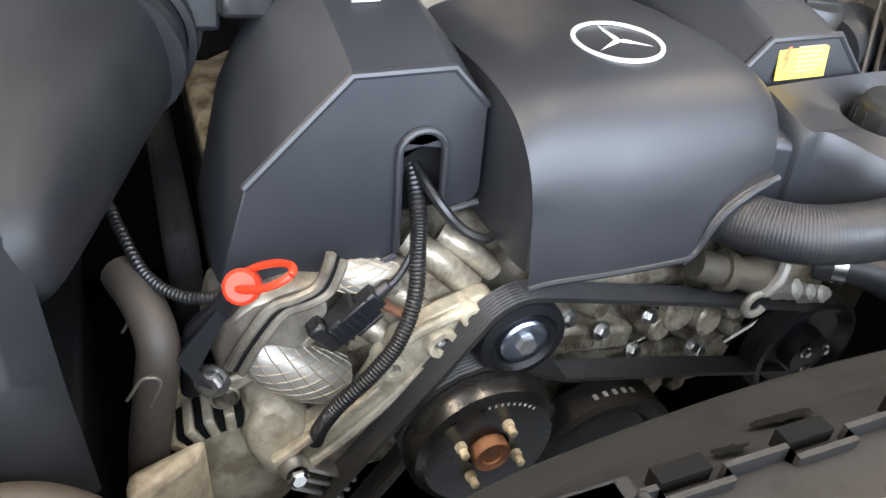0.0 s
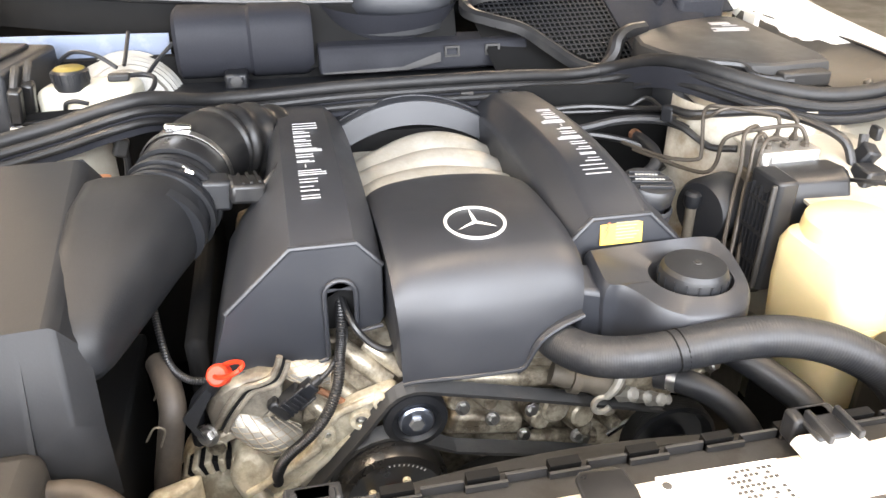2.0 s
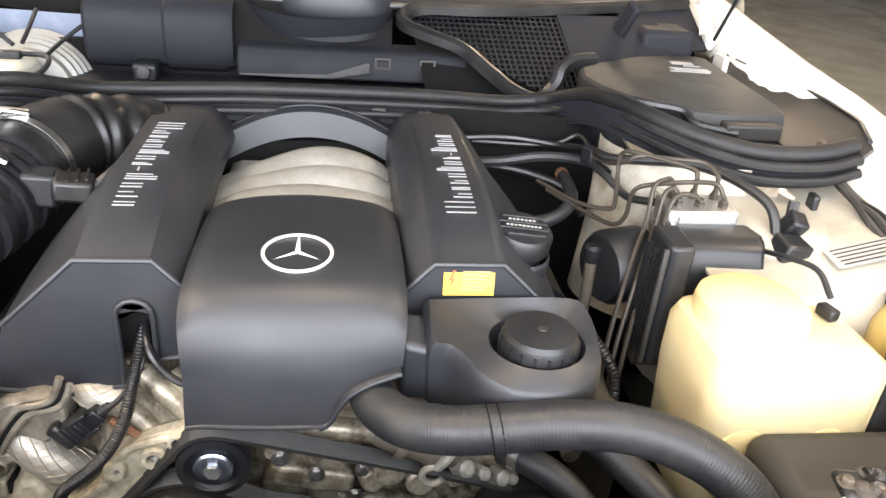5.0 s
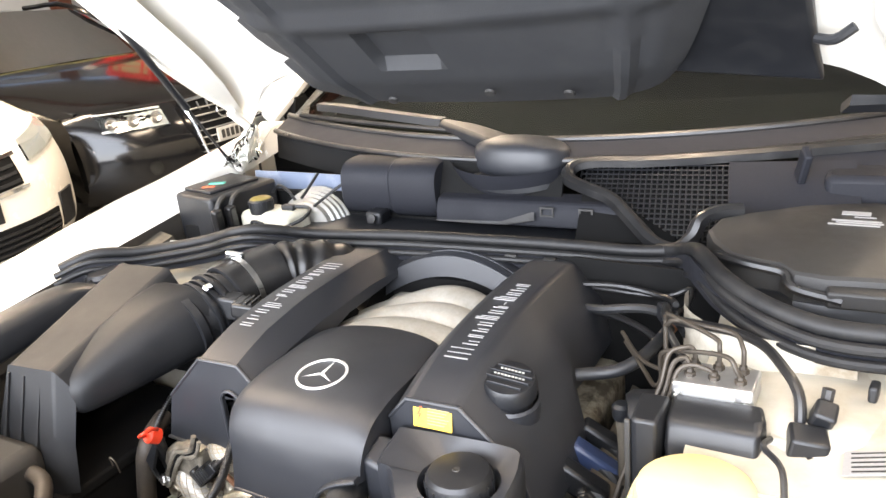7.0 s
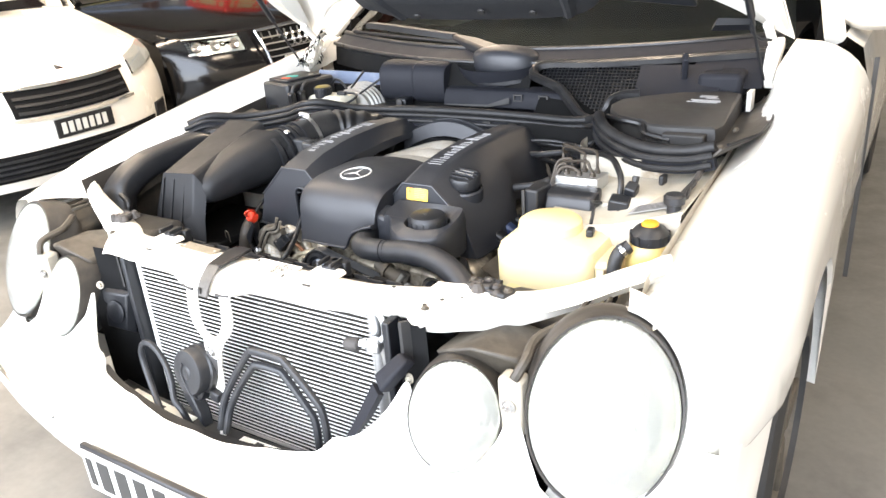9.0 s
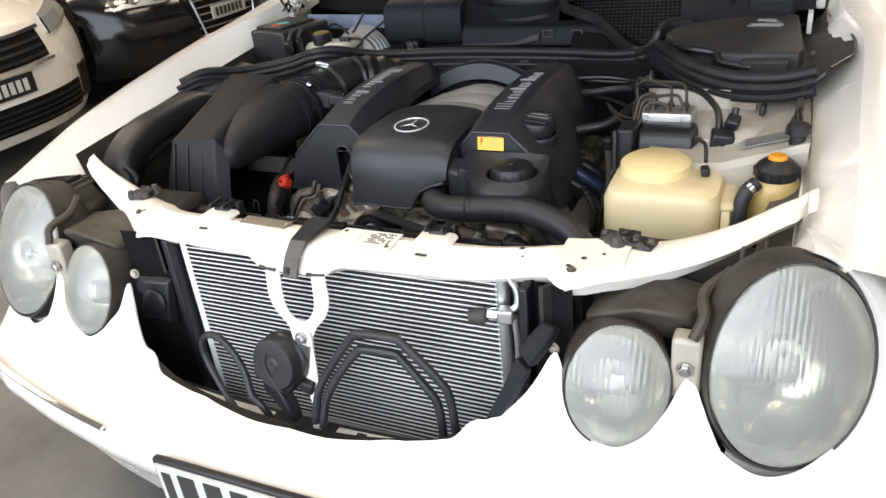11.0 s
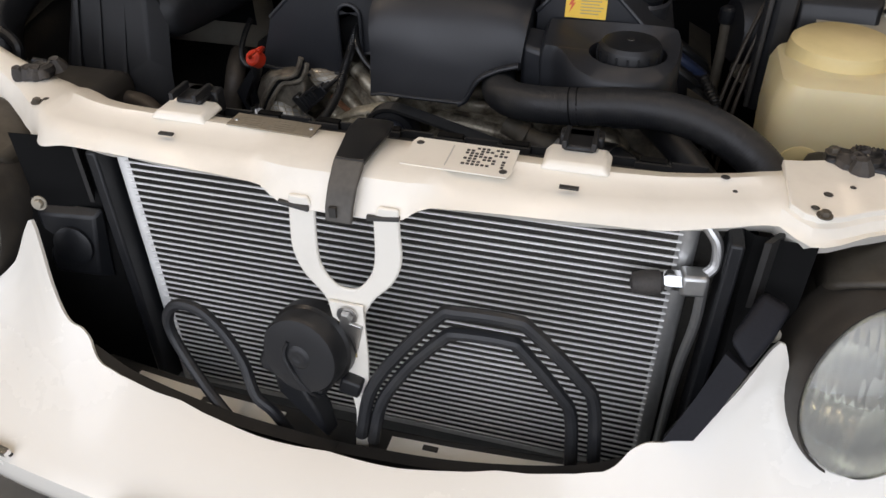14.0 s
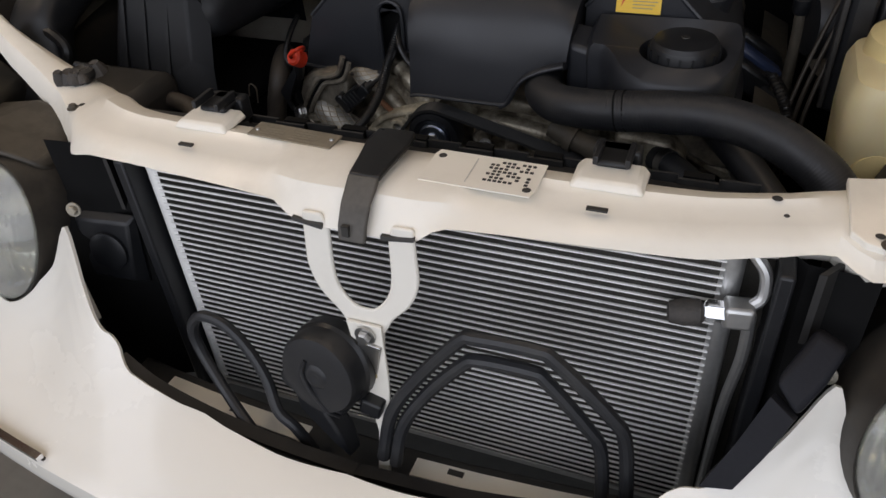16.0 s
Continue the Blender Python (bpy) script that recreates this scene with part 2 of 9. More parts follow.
FOAM = material("hood_liner", (0.020, 0.021, 0.023), 0.7, grain=0.25, scale=420, bump=0.35, dirt=0.25, dirt_colour=(0.055, 0.055, 0.055), dirt_scale=7)
# near black for dark parts, and for shade painted into deep gaps
DARK = material("dark_parts_and_shade", (0.006, 0.006, 0.006), 0.9, grain=0.2, scale=40, spec=0.15)
BRAID = material("dark_braid", (0.045, 0.04, 0.036), 0.7, grain=0.3, scale=400, bump=0.4, dirt=0.4, dirt_colour=(0.12, 0.1, 0.08), dirt_scale=30)
TEAL = material("teal_plastic", (0.02, 0.30, 0.24), 0.45, grain=0.05)
BLUEPLASTIC = material("blue_plastic", (0.025, 0.04, 0.09), 0.4, grain=0.05)
BUFF = material("buff_plastic", (0.36, 0.29, 0.15), 0.5, grain=0.1, scale=100, dirt=0.3, dirt_scale=20)


def glass(name, colour, rough, ribs=0.0):
    m = bpy.data.materials.new(name)
    m.use_nodes = True
    n, link = m.node_tree.nodes, m.node_tree.links.new
    b = n["Principled BSDF"]
    b.inputs["Base Color"].default_value = (*colour, 1)
    b.inputs["Roughness"].default_value, b.inputs["Transmission Weight"].default_value, b.inputs["IOR"].default_value = rough, 1.0, 1.45
    if ribs:
        geo = n.new("ShaderNodeNewGeometry")
        wave = n.new("ShaderNodeTexWave")
        wave.bands_direction = "X"
        wave.inputs["Scale"].default_value = ribs
        link(geo.outputs["Position"], wave.inputs["Vector"])
        bp = n.new("ShaderNodeBump")
        bp.inputs["Strength"].default_value, bp.inputs["Distance"].default_value = 0.18, 0.002
        link(wave.outputs["Fac"], bp.inputs["Height"])
        link(bp.outputs[0], b.inputs["Normal"])
    return m


LENS = glass("lamp_glass", (0.88, 0.89, 0.84), 0.10, 38.0)
LENS.node_tree.nodes["Principled BSDF"].inputs["Transmission Weight"].default_value = 0.82
REFLECT = material("lamp_reflector", (0.74, 0.73, 0.64), 0.16, 0.95, rough_var=0.08, grain=0.05, scale=60)
SEAL = material("lamp_housing", (0.030, 0.026, 0.022), 0.55, grain=0.15, scale=200, rough_var=0.1, dirt=0.5, dirt_colour=(0.085, 0.07, 0.05), dirt_scale=16)
CLEAR = glass("clear_glass", (0.9, 0.93, 0.92), 0.03)
SCREEN = bpy.data.materials.new("tinted_screen")
SCREEN.use_nodes = True
sn_, sl_ = SCREEN.node_tree.nodes, SCREEN.node_tree.links.new
sn_.remove(sn_["Principled BSDF"])
tint, gloss, fres, blend = sn_.new("ShaderNodeBsdfTransparent"), sn_.new("ShaderNodeBsdfGlossy"), sn_.new("ShaderNodeFresnel"), sn_.new("ShaderNodeMixShader")
tint.inputs["Color"].default_value, gloss.inputs["Roughness"].default_value, fres.inputs["IOR"].default_value = (0.34, 0.42, 0.37, 1), 0.01, 1.5
sl_(fres.outputs[0], blend.inputs[0])
sl_(tint.outputs[0], blend.inputs[1])
sl_(gloss.outputs[0], blend.inputs[2])
sl_(blend.outputs[0], sn_["Material Output"].inputs["Surface"])
# glow of the added tube fittings
EMIT = bpy.data.materials.new("added_tube_glow")
EMIT.use_nodes = True
EMIT.node_tree.nodes["Principled BSDF"].inputs["Emission Color"].default_value = (1.0, 0.94, 0.84, 1)
EMIT.node_tree.nodes["Principled BSDF"].inputs["Emission Strength"].default_value = 9.0


# ---- mesh builders ----
def part(name, bm, mat, parent=None, label="", smooth=35, bevel=0.0, segs=2):
    """Link a bmesh as one mesh object under a thing or a part."""
    bmesh.ops.recalc_face_normals(bm, faces=bm.faces)
    me = bpy.data.meshes.new(name)
    bm.to_mesh(me)
    bm.free()
    me.materials.append(mat)
    if smooth:
        me.polygons.foreach_set("use_smooth", [True] * len(me.polygons))
        me.set_sharp_from_angle(angle=radians(smooth))
    ob = new(name, me)
    if bevel:
        mod = ob.modifiers.new("edge", "BEVEL")
        mod.width, mod.segments, mod.limit_method, mod.angle_limit = bevel, segs, "ANGLE", radians(34)
        mod.harden_normals = False
    if parent is not None:
        ob.parent = parent
    if label:
        ob["label"] = label
    return ob


def thing(name, label, category, group="", kind=""):
    return tagged(new(name), label, category, group, kind)


def box(x0, x1, y0, y1, z0, z1, bm=None):
    bm = bm or bmesh.new()
    m = Matrix.Translation(((x0 + x1) / 2, (y0 + y1) / 2, (z0 + z1) / 2)) @ Matrix.Diagonal((x1 - x0, y1 - y0, z1 - z0, 1))
    bmesh.ops.create_cube(bm, size=1, matrix=m)
    return bm


def turned_box(m, sx, sy, sz, bm=None):
    bm = bm or bmesh.new()
    bmesh.ops.create_cube(bm, size=1, matrix=m @ Matrix.Diagonal((sx, sy, sz, 1)))
    return bm


def loft(loops, closed=True, cap=True, bm=None):
    """Skin through loops of equal length."""
    bm = bm or bmesh.new()
    rows = [[bm.verts.new(p) for p in lp] for lp in loops]
    n = len(rows[0])
    for a, b in zip(rows[:-1], rows[1:]):
        for i in range(n if closed else n - 1):
            j = (i + 1) % n
            bm.faces.new((a[i], a[j], b[j], b[i]))
    if cap and closed:
        bm.faces.new(rows[0][::-1])
        bm.faces.new(rows[-1])
    return bm


def spline(points, steps=6):
    """Catmull-Rom through points."""
    p = [Vector(q) for q in points]
    p = [2 * p[0] - p[1]] + p + [2 * p[-1] - p[-2]]
    out = []
    for i in range(1, len(p) - 2):
        a, b, c, d = p[i - 1:i + 3]
        for k in range(steps):
            t = k / steps
            out.append(0.5 * ((2 * b) + (c - a) * t + (2 * a - 5 * b + 4 * c - d) * t * t + (3 * b - a - 3 * c + d) * t ** 3))
    out.append(p[-2])
    return out


def pipe(points, r, sides=10, steps=6, bm=None, profile=None, cap=True, up=(0, 0, 1)):
    """A tube along a smooth path; r may be a number or a function of 0..1; profile: list of (side, up) offsets."""
    path = spline(points, steps) if steps > 1 else [Vector(q) for q in points]
    loops, side = [], None
    for i, q in enumerate(path):
        d = (path[min(i + 1, len(path) - 1)] - path[max(i - 1, 0)]).normalized()
        if side is None or profile:
            s = d.cross(Vector(up))
            side = s.normalized() if s.length > 1e-4 else Vector((1, 0, 0))
        else:
            side = (side - d * side.dot(d)).normalized()
        v = side.cross(d).normalized()
        rr = r(i / (len(path) - 1)) if callable(r) else r
        if profile:
            loops.append([q + side * a * rr + v * b * rr for a, b in profile])
        else:
            loops.append([q + (side * math.cos(2 * math.pi * k / sides) + v * math.sin(2 * math.pi * k / sides)) * rr for k in range(sides)])
    return loft(loops, cap=cap, bm=bm)


def lathe(profile, m, seg=28, bm=None):
    """Turn (radius, height) pairs round the z axis of m."""
    bm = bm or bmesh.new()
    rows = []
    for r, h in profile:
        if r < 1e-6:
            rows.append([bm.verts.new(m @ Vector((0, 0, h)))])
        else:
            rows.append([bm.verts.new(m @ Vector((r * math.cos(2 * math.pi * k / seg), r * math.sin(2 * math.pi * k / seg), h))) for k in range(seg)])
    for a, b in zip(rows[:-1], rows[1:]):
        for i in range(seg):
            j = (i + 1) % seg
            if len(a) == 1 and len(b) == 1:
                continue
            if len(a) == 1:
                bm.faces.new((a[0], b[i], b[j]))
            elif len(b) == 1:
                bm.faces.new((a[i], a[j], b[0]))
            else:
                bm.faces.new((a[i], a[j], b[j], b[i]))
    return bm


def facing(centre, normal, up=(0, 0, 1)):
    """A pose whose z axis is the normal and whose y axis is near up."""
    z = Vector(normal).normalized()
    x = Vector(up).cross(z)
    x = x.normalized() if x.length > 1e-4 else Vector((1, 0, 0))
    y = z.cross(x)
    m = Matrix((x, y, z)).transposed().to_4x4()
    m.translation = centre
    return m


def slab(outline, m, t, bm=None):
    """A polygon in the xy plane of m, t thick towards its -z."""
    bm = bm or bmesh.new()
    top = [bm.verts.new(m @ Vector((x, y, 0))) for x, y in outline]
    low = [bm.verts.new(m @ Vector((x, y, -t))) for x, y in outline]
    bm.faces.new(top)
    bm.faces.new(low[::-1])
    for i in range(len(top)):
        j = (i + 1) % len(top)
        bm.faces.new((top[j], top[i], low[i], low[j]))
    return bm


def sheet(fn, nu, nv, t=0.0):
    """A grid of fn(u, v) for u, v in 0..1; t: thickness, by a second skin below."""
    bm = bmesh.new()
    g = [[Vector(fn(i / nu, j / nv)) for j in range(nv + 1)] for i in range(nu + 1)]
    v = [[bm.verts.new(p) for p in row] for row in g]
    for i in range(nu):
        for j in range(nv):
            bm.faces.new((v[i][j], v[i + 1][j], v[i + 1][j + 1], v[i][j + 1]))
    if t:
        bm.normal_update()
        w = [[bm.verts.new(v[i][j].co - v[i][j].normal * t) for j in range(nv + 1)] for i in range(nu + 1)]
        for i in range(nu):
            for j in range(nv):
                bm.faces.new((w[i][j], w[i][j + 1], w[i + 1][j + 1], w[i + 1][j]))
        for i in range(nu):
            bm.faces.new((v[i + 1][0], v[i][0], w[i][0], w[i + 1][0]))
            bm.faces.new((v[i][nv], v[i + 1][nv], w[i + 1][nv], w[i][nv]))
        for j in range(nv):
            bm.faces.new((v[0][j], v[0][j + 1], w[0][j + 1], w[0][j]))
            bm.faces.new((v[nu][j + 1], v[nu][j], w[nu][j], w[nu][j + 1]))
    return bm


def lerp_table(table, x):
    """Piecewise linear look-up in rows of (x, a, b, ...)."""
    if x <= table[0][0]:
        return table[0][1:]
    for p, q in zip(table[:-1], table[1:]):
        if x <= q[0]:
            f = (x - p[0]) / (q[0] - p[0])
            return tuple(a + (b - a) * f for a, b in zip(p[1:], q[1:]))
    return table[-1][1:]


def smooth_table(table, x):
    """The same with soft joints."""
    if x <= table[0][0]:
        return table[0][1:]
    for k, (p, q) in enumerate(zip(table[:-1], table[1:])):
        if x <= q[0]:
            f = (x - p[0]) / (q[0] - p[0])
            o = table[max(k - 1, 0)]
            r = table[min(k + 2, len(table) - 1)]
            return tuple(0.5 * ((2 * b) + (c - a) * f + (2 * a - 5 * b + 4 * c - d) * f * f + (3 * b - a - 3 * c + d) * f ** 3)
                         for a, b, c, d in zip(o[1:], p[1:], q[1:], r[1:]))
    return table[-1][1:]


def bolt(m, r, parent, mat=STEEL, name="bolt", label=""):
    """A hexagon head on a washer, along the z axis of m."""
    bm = lathe([(0, 0), (r * 1.5, 0), (r * 1.5, r * 0.3), (r, r * 0.3)], m, 16)
    lathe([(r, r * 0.25), (r, r * 1.0), (r * 0.8, r * 1.2), (0, r * 1.2)], m, 6, bm)
    return part(name, bm, mat, parent, label, smooth=30)


def bellows(points, r, amp, count, sides=16, steps=24):
    """A ribbed tube."""
    return pipe(points, lambda f: r + amp * (0.5 + 0.5 * math.cos(2 * math.pi * count * f)), sides, steps)


# ---- the workshop ----
def workshop():
    g = 45.0
    fl = sheet(lambda u, v: ((u - 0.5) * g, (v - 0.5) * g, 0), 2, 2)
    floor = tagged(part("floor", fl, CONCRETE, smooth=0), "worn grey concrete workshop floor", "floor", kind="structure")
    for x0, x1, y0, y1 in ((1.2, 12.0, 1.93, 1.938), (3.2, 3.208, -5, 12), (-12.0, -1.2, -0.9, -0.892)):
        part("floor_joint", box(x0, x1, y0, y1, -0.002, 0.003), DARKINK, floor, smooth=0)
    h = 4.0

    def wall(name, x0, x1, y0, y1, z0=0.0, z1=h, mat=PLASTER, label="painted workshop wall in pale blue grey"):
        return tagged(part(name, box(x0, x1, y0, y1, z0, z1), mat, smooth=0), label, "wall", kind="structure")

    wall("wall_west", -9.2, -9.0, FRONT_Y, 12.0)
    wall("wall_east", 9.0, 9.2, FRONT_Y, 12.0)
    wall("wall_north", -9.2, 9.2, 12.0, 12.2)
    a, b = DOOR_X - DOOR_W / 2, DOOR_X + DOOR_W / 2
    wall("wall_south", -9.2, a, FRONT_Y - 0.2, FRONT_Y)
    wall("wall_south_east", b, 9.2, FRONT_Y - 0.2, FRONT_Y)
    wall("wall_south_lintel", a, b, FRONT_Y - 0.2, FRONT_Y, DOOR_H, h)
    tagged(part("ceiling", box(-9.2, 9.2, FRONT_Y - 0.2, 12.2, h + 0.35, h + 0.5), CEILING, smooth=0), "sheeted workshop ceiling", "ceiling", kind="structure")
    for y in (-2.5, 1.0, 4.5, 8.0):
        beam = box(-9.0, 9.0, y - 0.07, y + 0.07, h + 0.05, h + 0.08)
        box(-9.0, 9.0, y - 0.012, y + 0.012, h + 0.08, h + 0.32, beam)
        box(-9.0, 9.0, y - 0.07, y + 0.07, h + 0.32, h + 0.35, beam)
        tagged(part("roof_beam", beam, BEAM, smooth=0), "brown steel roof beam", "beam", "roof beams", "structure")
    for y in (1.4, 6.9):
        post = box(-8.98, -8.72, y - 0.10, y + 0.10, 0.0, 0.02)
        box(-8.97, -8.94, y - 0.09, y + 0.09, 0.0, h + 0.05, post)
        box(-8.94, -8.78, y - 0.012, y + 0.012, 0.0, h + 0.05, post)
        box(-8.78, -8.75, y - 0.09, y + 0.09, 0.0, h + 0.05, post)
        tagged(part("steel_post", post, BEAM, smooth=0), "brown painted steel column beside the wall", "column", "wall columns", "structure")
    # windows in the far wall
    for k in range(5):
        x = -1.6 + 2.1 * k
        w = tagged(new(f"window_{k + 1}"), "white framed workshop window in the far wall", "window", "far windows", "structure")
        fr = box(x - 0.95, x + 0.95, 11.94, 11.985, 1.5, 1.58)
        box(x - 0.95, x + 0.95, 11.94, 11.985, 2.92, 3.0, fr)
        for q in (-0.95, -0.03, 0.89):
            box(x + q, x + q + 0.06, 11.94, 11.985, 1.58, 2.92, fr)
        part("window_frame", fr, WHITE, w, smooth=0)
        for q in (-0.89, 0.03):
            part("pane", box(x + q, x + q + 0.86, 11.965, 11.975, 1.58, 2.92), DARK, w, smooth=0)
    # fittings made up to go with the added lamps, out of view
    for tx, ty, power in ADDED_TUBES:
        lamp = thing("added_tube_light", "unseen twin tube light added below the ceiling", "ceiling light", "tube lights")
        part("housing", box(tx - 0.17, tx + 0.17, ty - 1.18, ty + 1.18, 3.90, 4.05), WHITE, lamp, smooth=0)
        part("hanger", box(tx - 0.02, tx + 0.02, ty - 0.02, ty + 0.02, 4.05, 4.36), STEEL, lamp, smooth=0)
        for q in (-0.08, 0.08):
            part("tube", pipe([(tx + q, ty - 1.15, 3.885), (tx + q, ty + 1.15, 3.885)], 0.014, 8, 1), EMIT, lamp)


workshop()


# ---- shared shapes of the white saloon ----
def bumper_y(x):
    """How far forward the bumper lies, by distance from the middle."""
    return smooth_table([(0.0, -0.228), (0.15, -0.224), (0.36, -0.202), (0.55, -0.168), (0.72, -0.126), (0.80, -0.092), (0.86, -0.045), (0.90, 0.020), (0.925, 0.14), (0.931, 0.36)], abs(x))[0]


# height of the nose's cut top edge, by distance from the middle
NOSE_TOP = [(0.0, 0.490), (0.08, 0.492), (0.15, 0.499), (0.21, 0.510), (0.26, 0.521), (0.285, 0.527), (0.296, 0.534), (0.306, 0.546), (0.320, 0.554), (0.335, 0.556), (0.350, 0.562), (0.365, 0.572), (0.380, 0.586), (0.395, 0.605), (0.408, 0.628), (0.417, 0.646), (0.424, 0.653), (0.431, 0.642), (0.445, 0.594),
            (0.465, 0.562), (0.490, 0.542), (0.515, 0.534), (0.540, 0.540), (0.565, 0.558), (0.588, 0.594), (0.603, 0.632), (0.610, 0.640), (0.618, 0.630), (0.628, 0.605), (0.640, 0.575), (0.660, 0.538), (0.700, 0.514), (0.735, 0.507), (0.770, 0.514), (0.800, 0.532), (0.825, 0.560),
            (0.845, 0.585), (0.870, 0.585), (0.900, 0.575), (0.927, 0.560)]


# the smooth nose before its lamp openings are cut: by distance from the middle, upper end and bend of the curve (depth, height)
NOSE_FORM = [(0.0, -0.090, 0.495, -0.165, 0.490), (0.18, -0.085, 0.515, -0.155, 0.492), (0.30, -0.060, 0.580, -0.112, 0.502), (0.37, -0.030, 0.640, -0.075, 0.505), (0.43, -0.008, 0.664, -0.045, 0.498), (0.52, 0.000, 0.664, -0.040, 0.490), (0.61, 0.004, 0.660, -0.026, 0.488),
             (0.70, 0.030, 0.660, 0.000, 0.480), (0.76, 0.062, 0.660, 0.030, 0.480), (0.80, 0.090, 0.655, 0.052, 0.484), (0.845, 0.114, 0.640, 0.084, 0.500), (0.90, 0.150, 0.610, 0.105, 0.520), (0.927, 0.360, 0.600, 0.300, 0.520)]


def nose(u, v):
    """The painted nose and bumper; u across, v from the top edge down."""
    x = (u * 2 - 1) * 0.927
    # the opening's corner lies nearer the middle on one side
    lean = max(0.0, min((-x - 0.33) / 0.07, (0.46 + x) / 0.06))
    zt = smooth_table(NOSE_TOP, abs(x) + 0.027 * lean)[0]
    ya, za, yc, zc = smooth_table(NOSE_FORM, abs(x))
    yb, zb = bumper_y(x), 0.447

    def curve(w):
        a, b, c = (1 - w) ** 2, 2 * w * (1 - w), w * w
        return (a * ya + b * yc + c * yb, a * za + b * zc + c * zb)
    lo, hi = 0.0, 1.0
    for _ in range(18):
        mid = (lo + hi) / 2
        lo, hi = (mid, hi) if curve(mid)[1] > zt else (lo, mid)
    roll = [curve(lo + (1 - lo) * f) for f in (0.0, 0.12, 0.28, 0.45, 0.62, 0.8, 1.0)]
    roll += [(yb - 0.002, 0.422), (yb + 0.004, 0.400), (yb + 0.020, 0.375), (yb + 0.055, 0.31), (yb + 0.10, 0.20)]
    q = v * (len(roll) - 1)
    k = min(int(q), len(roll) - 2)
    f = q - k
    return (x, roll[k][0] * (1 - f) + roll[k + 1][0] * f, roll[k][1] * (1 - f) + roll[k + 1][1] * f)


FENDER_IN = [(0.10, 0.722, 0.772), (0.20, 0.726, 0.795), (0.35, 0.731, 0.830), (0.55, 0.737, 0.866), (0.81, 0.747, 0.900), (0.88, 0.738, 0.912), (1.0, 0.704, 0.932), (1.10, 0.690, 0.948), (1.36, 0.692, 0.980)]


def fender_section(y):
    """Inner edge to sill for the right hand side."""
    xi, zi = smooth_table(FENDER_IN, y)
    d = y - 0.60
    arch = 0.30 + math.sqrt(max(0.0, 0.365 ** 2 - d * d)) if abs(d) < 0.365 else 0.22
    full = min(1.0, max(0.0, (y - 0.09) / 0.29)) ** 0.7
    wide = 0.880 + 0.072 * full
    # towards the windscreen the inner flange stands upright
    up = 0.9 * min(1.0, max(0.0, (y - 0.85) / 0.2))
    pts = [(xi + a + (0.072 - a) * up, zi + b) for a, b in ((-0.004, -0.062), (0.008, -0.048), (0.040, -0.024), (0.062, -0.002))] + [
            (xi + 0.072, zi + 0.007)] + [(xi + 0.088 + (wide - xi - 0.088) * math.sin(a) ** 0.85, zi + 0.005 - 0.15 * (1 - math.cos(a)) ** 0.95) for a in [radians(q) for q in (0, 12, 24, 36, 48, 60, 72, 82, 90)]] + [(wide + 0.003, 0.64), (wide + 0.002, 0.56)]
    low = max(arch, 0.20) if 0.34 < y < 0.93 else (0.54 if y < 0.5 else 0.22)
    if y > 0.95:
        pts[-1] = (wide - 0.020, 0.56)
        pts.append((wide - 0.045, 0.40))
        return [(x, y, z) for x, z in pts] + [(wide - 0.085, y, low)]
    pts.append((wide, 0.50))
    return [(x, y, max(z, low + 0.012)) for x, z in pts] + [(wide - 0.008, y, low + 0.002)]


# each side's inner and outer headlamp: centre, half width, half height, direction, lean
LAMPS = {-1: ((-0.517, -0.020, 0.619, 0.070, 0.096, (-0.111, -0.945, 0.306), -15.0), (-0.740, 0.036, 0.651, 0.109, 0.145, (-0.117, -0.920, 0.374), -12.0)),
         1: ((0.517, -0.026, 0.621, 0.074, 0.094, (0.260, -0.933, 0.251), -8.6), (0.736, 0.040, 0.650, 0.112, 0.149, (0.394, -0.885, 0.248), -5.8))}


def half_lamp(car, cx, cy, cz, rx, rz, normal, lean, side, name, label):
    """A round headlamp: black seal ring, bowl, bulb shield and ribbed glass."""
    m = facing((cx, cy, cz), normal) @ pose(0, 0, 0, 0, 0, lean)
    sc = m @ Matrix.Diagonal((rx, rz, 1, 1))
    lamp = part(name, lathe([(0.55, -0.15), (0.80, -0.12), (0.90, -0.075), (1.02, -0.068), (1.055, -0.055), (1.060, -0.030), (1.045, -0.022), (1.035, -0.016), (1.032, -0.004), (1.018, 0.004), (0.992, 0.003), (0.985, -0.012)], sc, 44), SEAL, car, label)
    part("reflector", lathe([(0.985, -0.012), (0.9, -0.035), (0.6, -0.072), (0.3, -0.085), (0, -0.087)], sc, 36), REFLECT, lamp)
    part("bulb_shield", lathe([(0.20, -0.075), (0.20, -0.045), (0.14, -0.032), (0, -0.030)], sc, 20), STEEL, lamp)
    part("lens", lathe([(0.985, -0.006), (0.97, 0.006), (0.8, 0.016), (0.5, 0.024), (0.2, 0.028), (0, 0.0285), (0, 0.0255), (0.2, 0.025), (0.5, 0.021), (0.8, 0.013), (0.96, 0.003)], sc, 44), LENS, lamp)
    return lamp


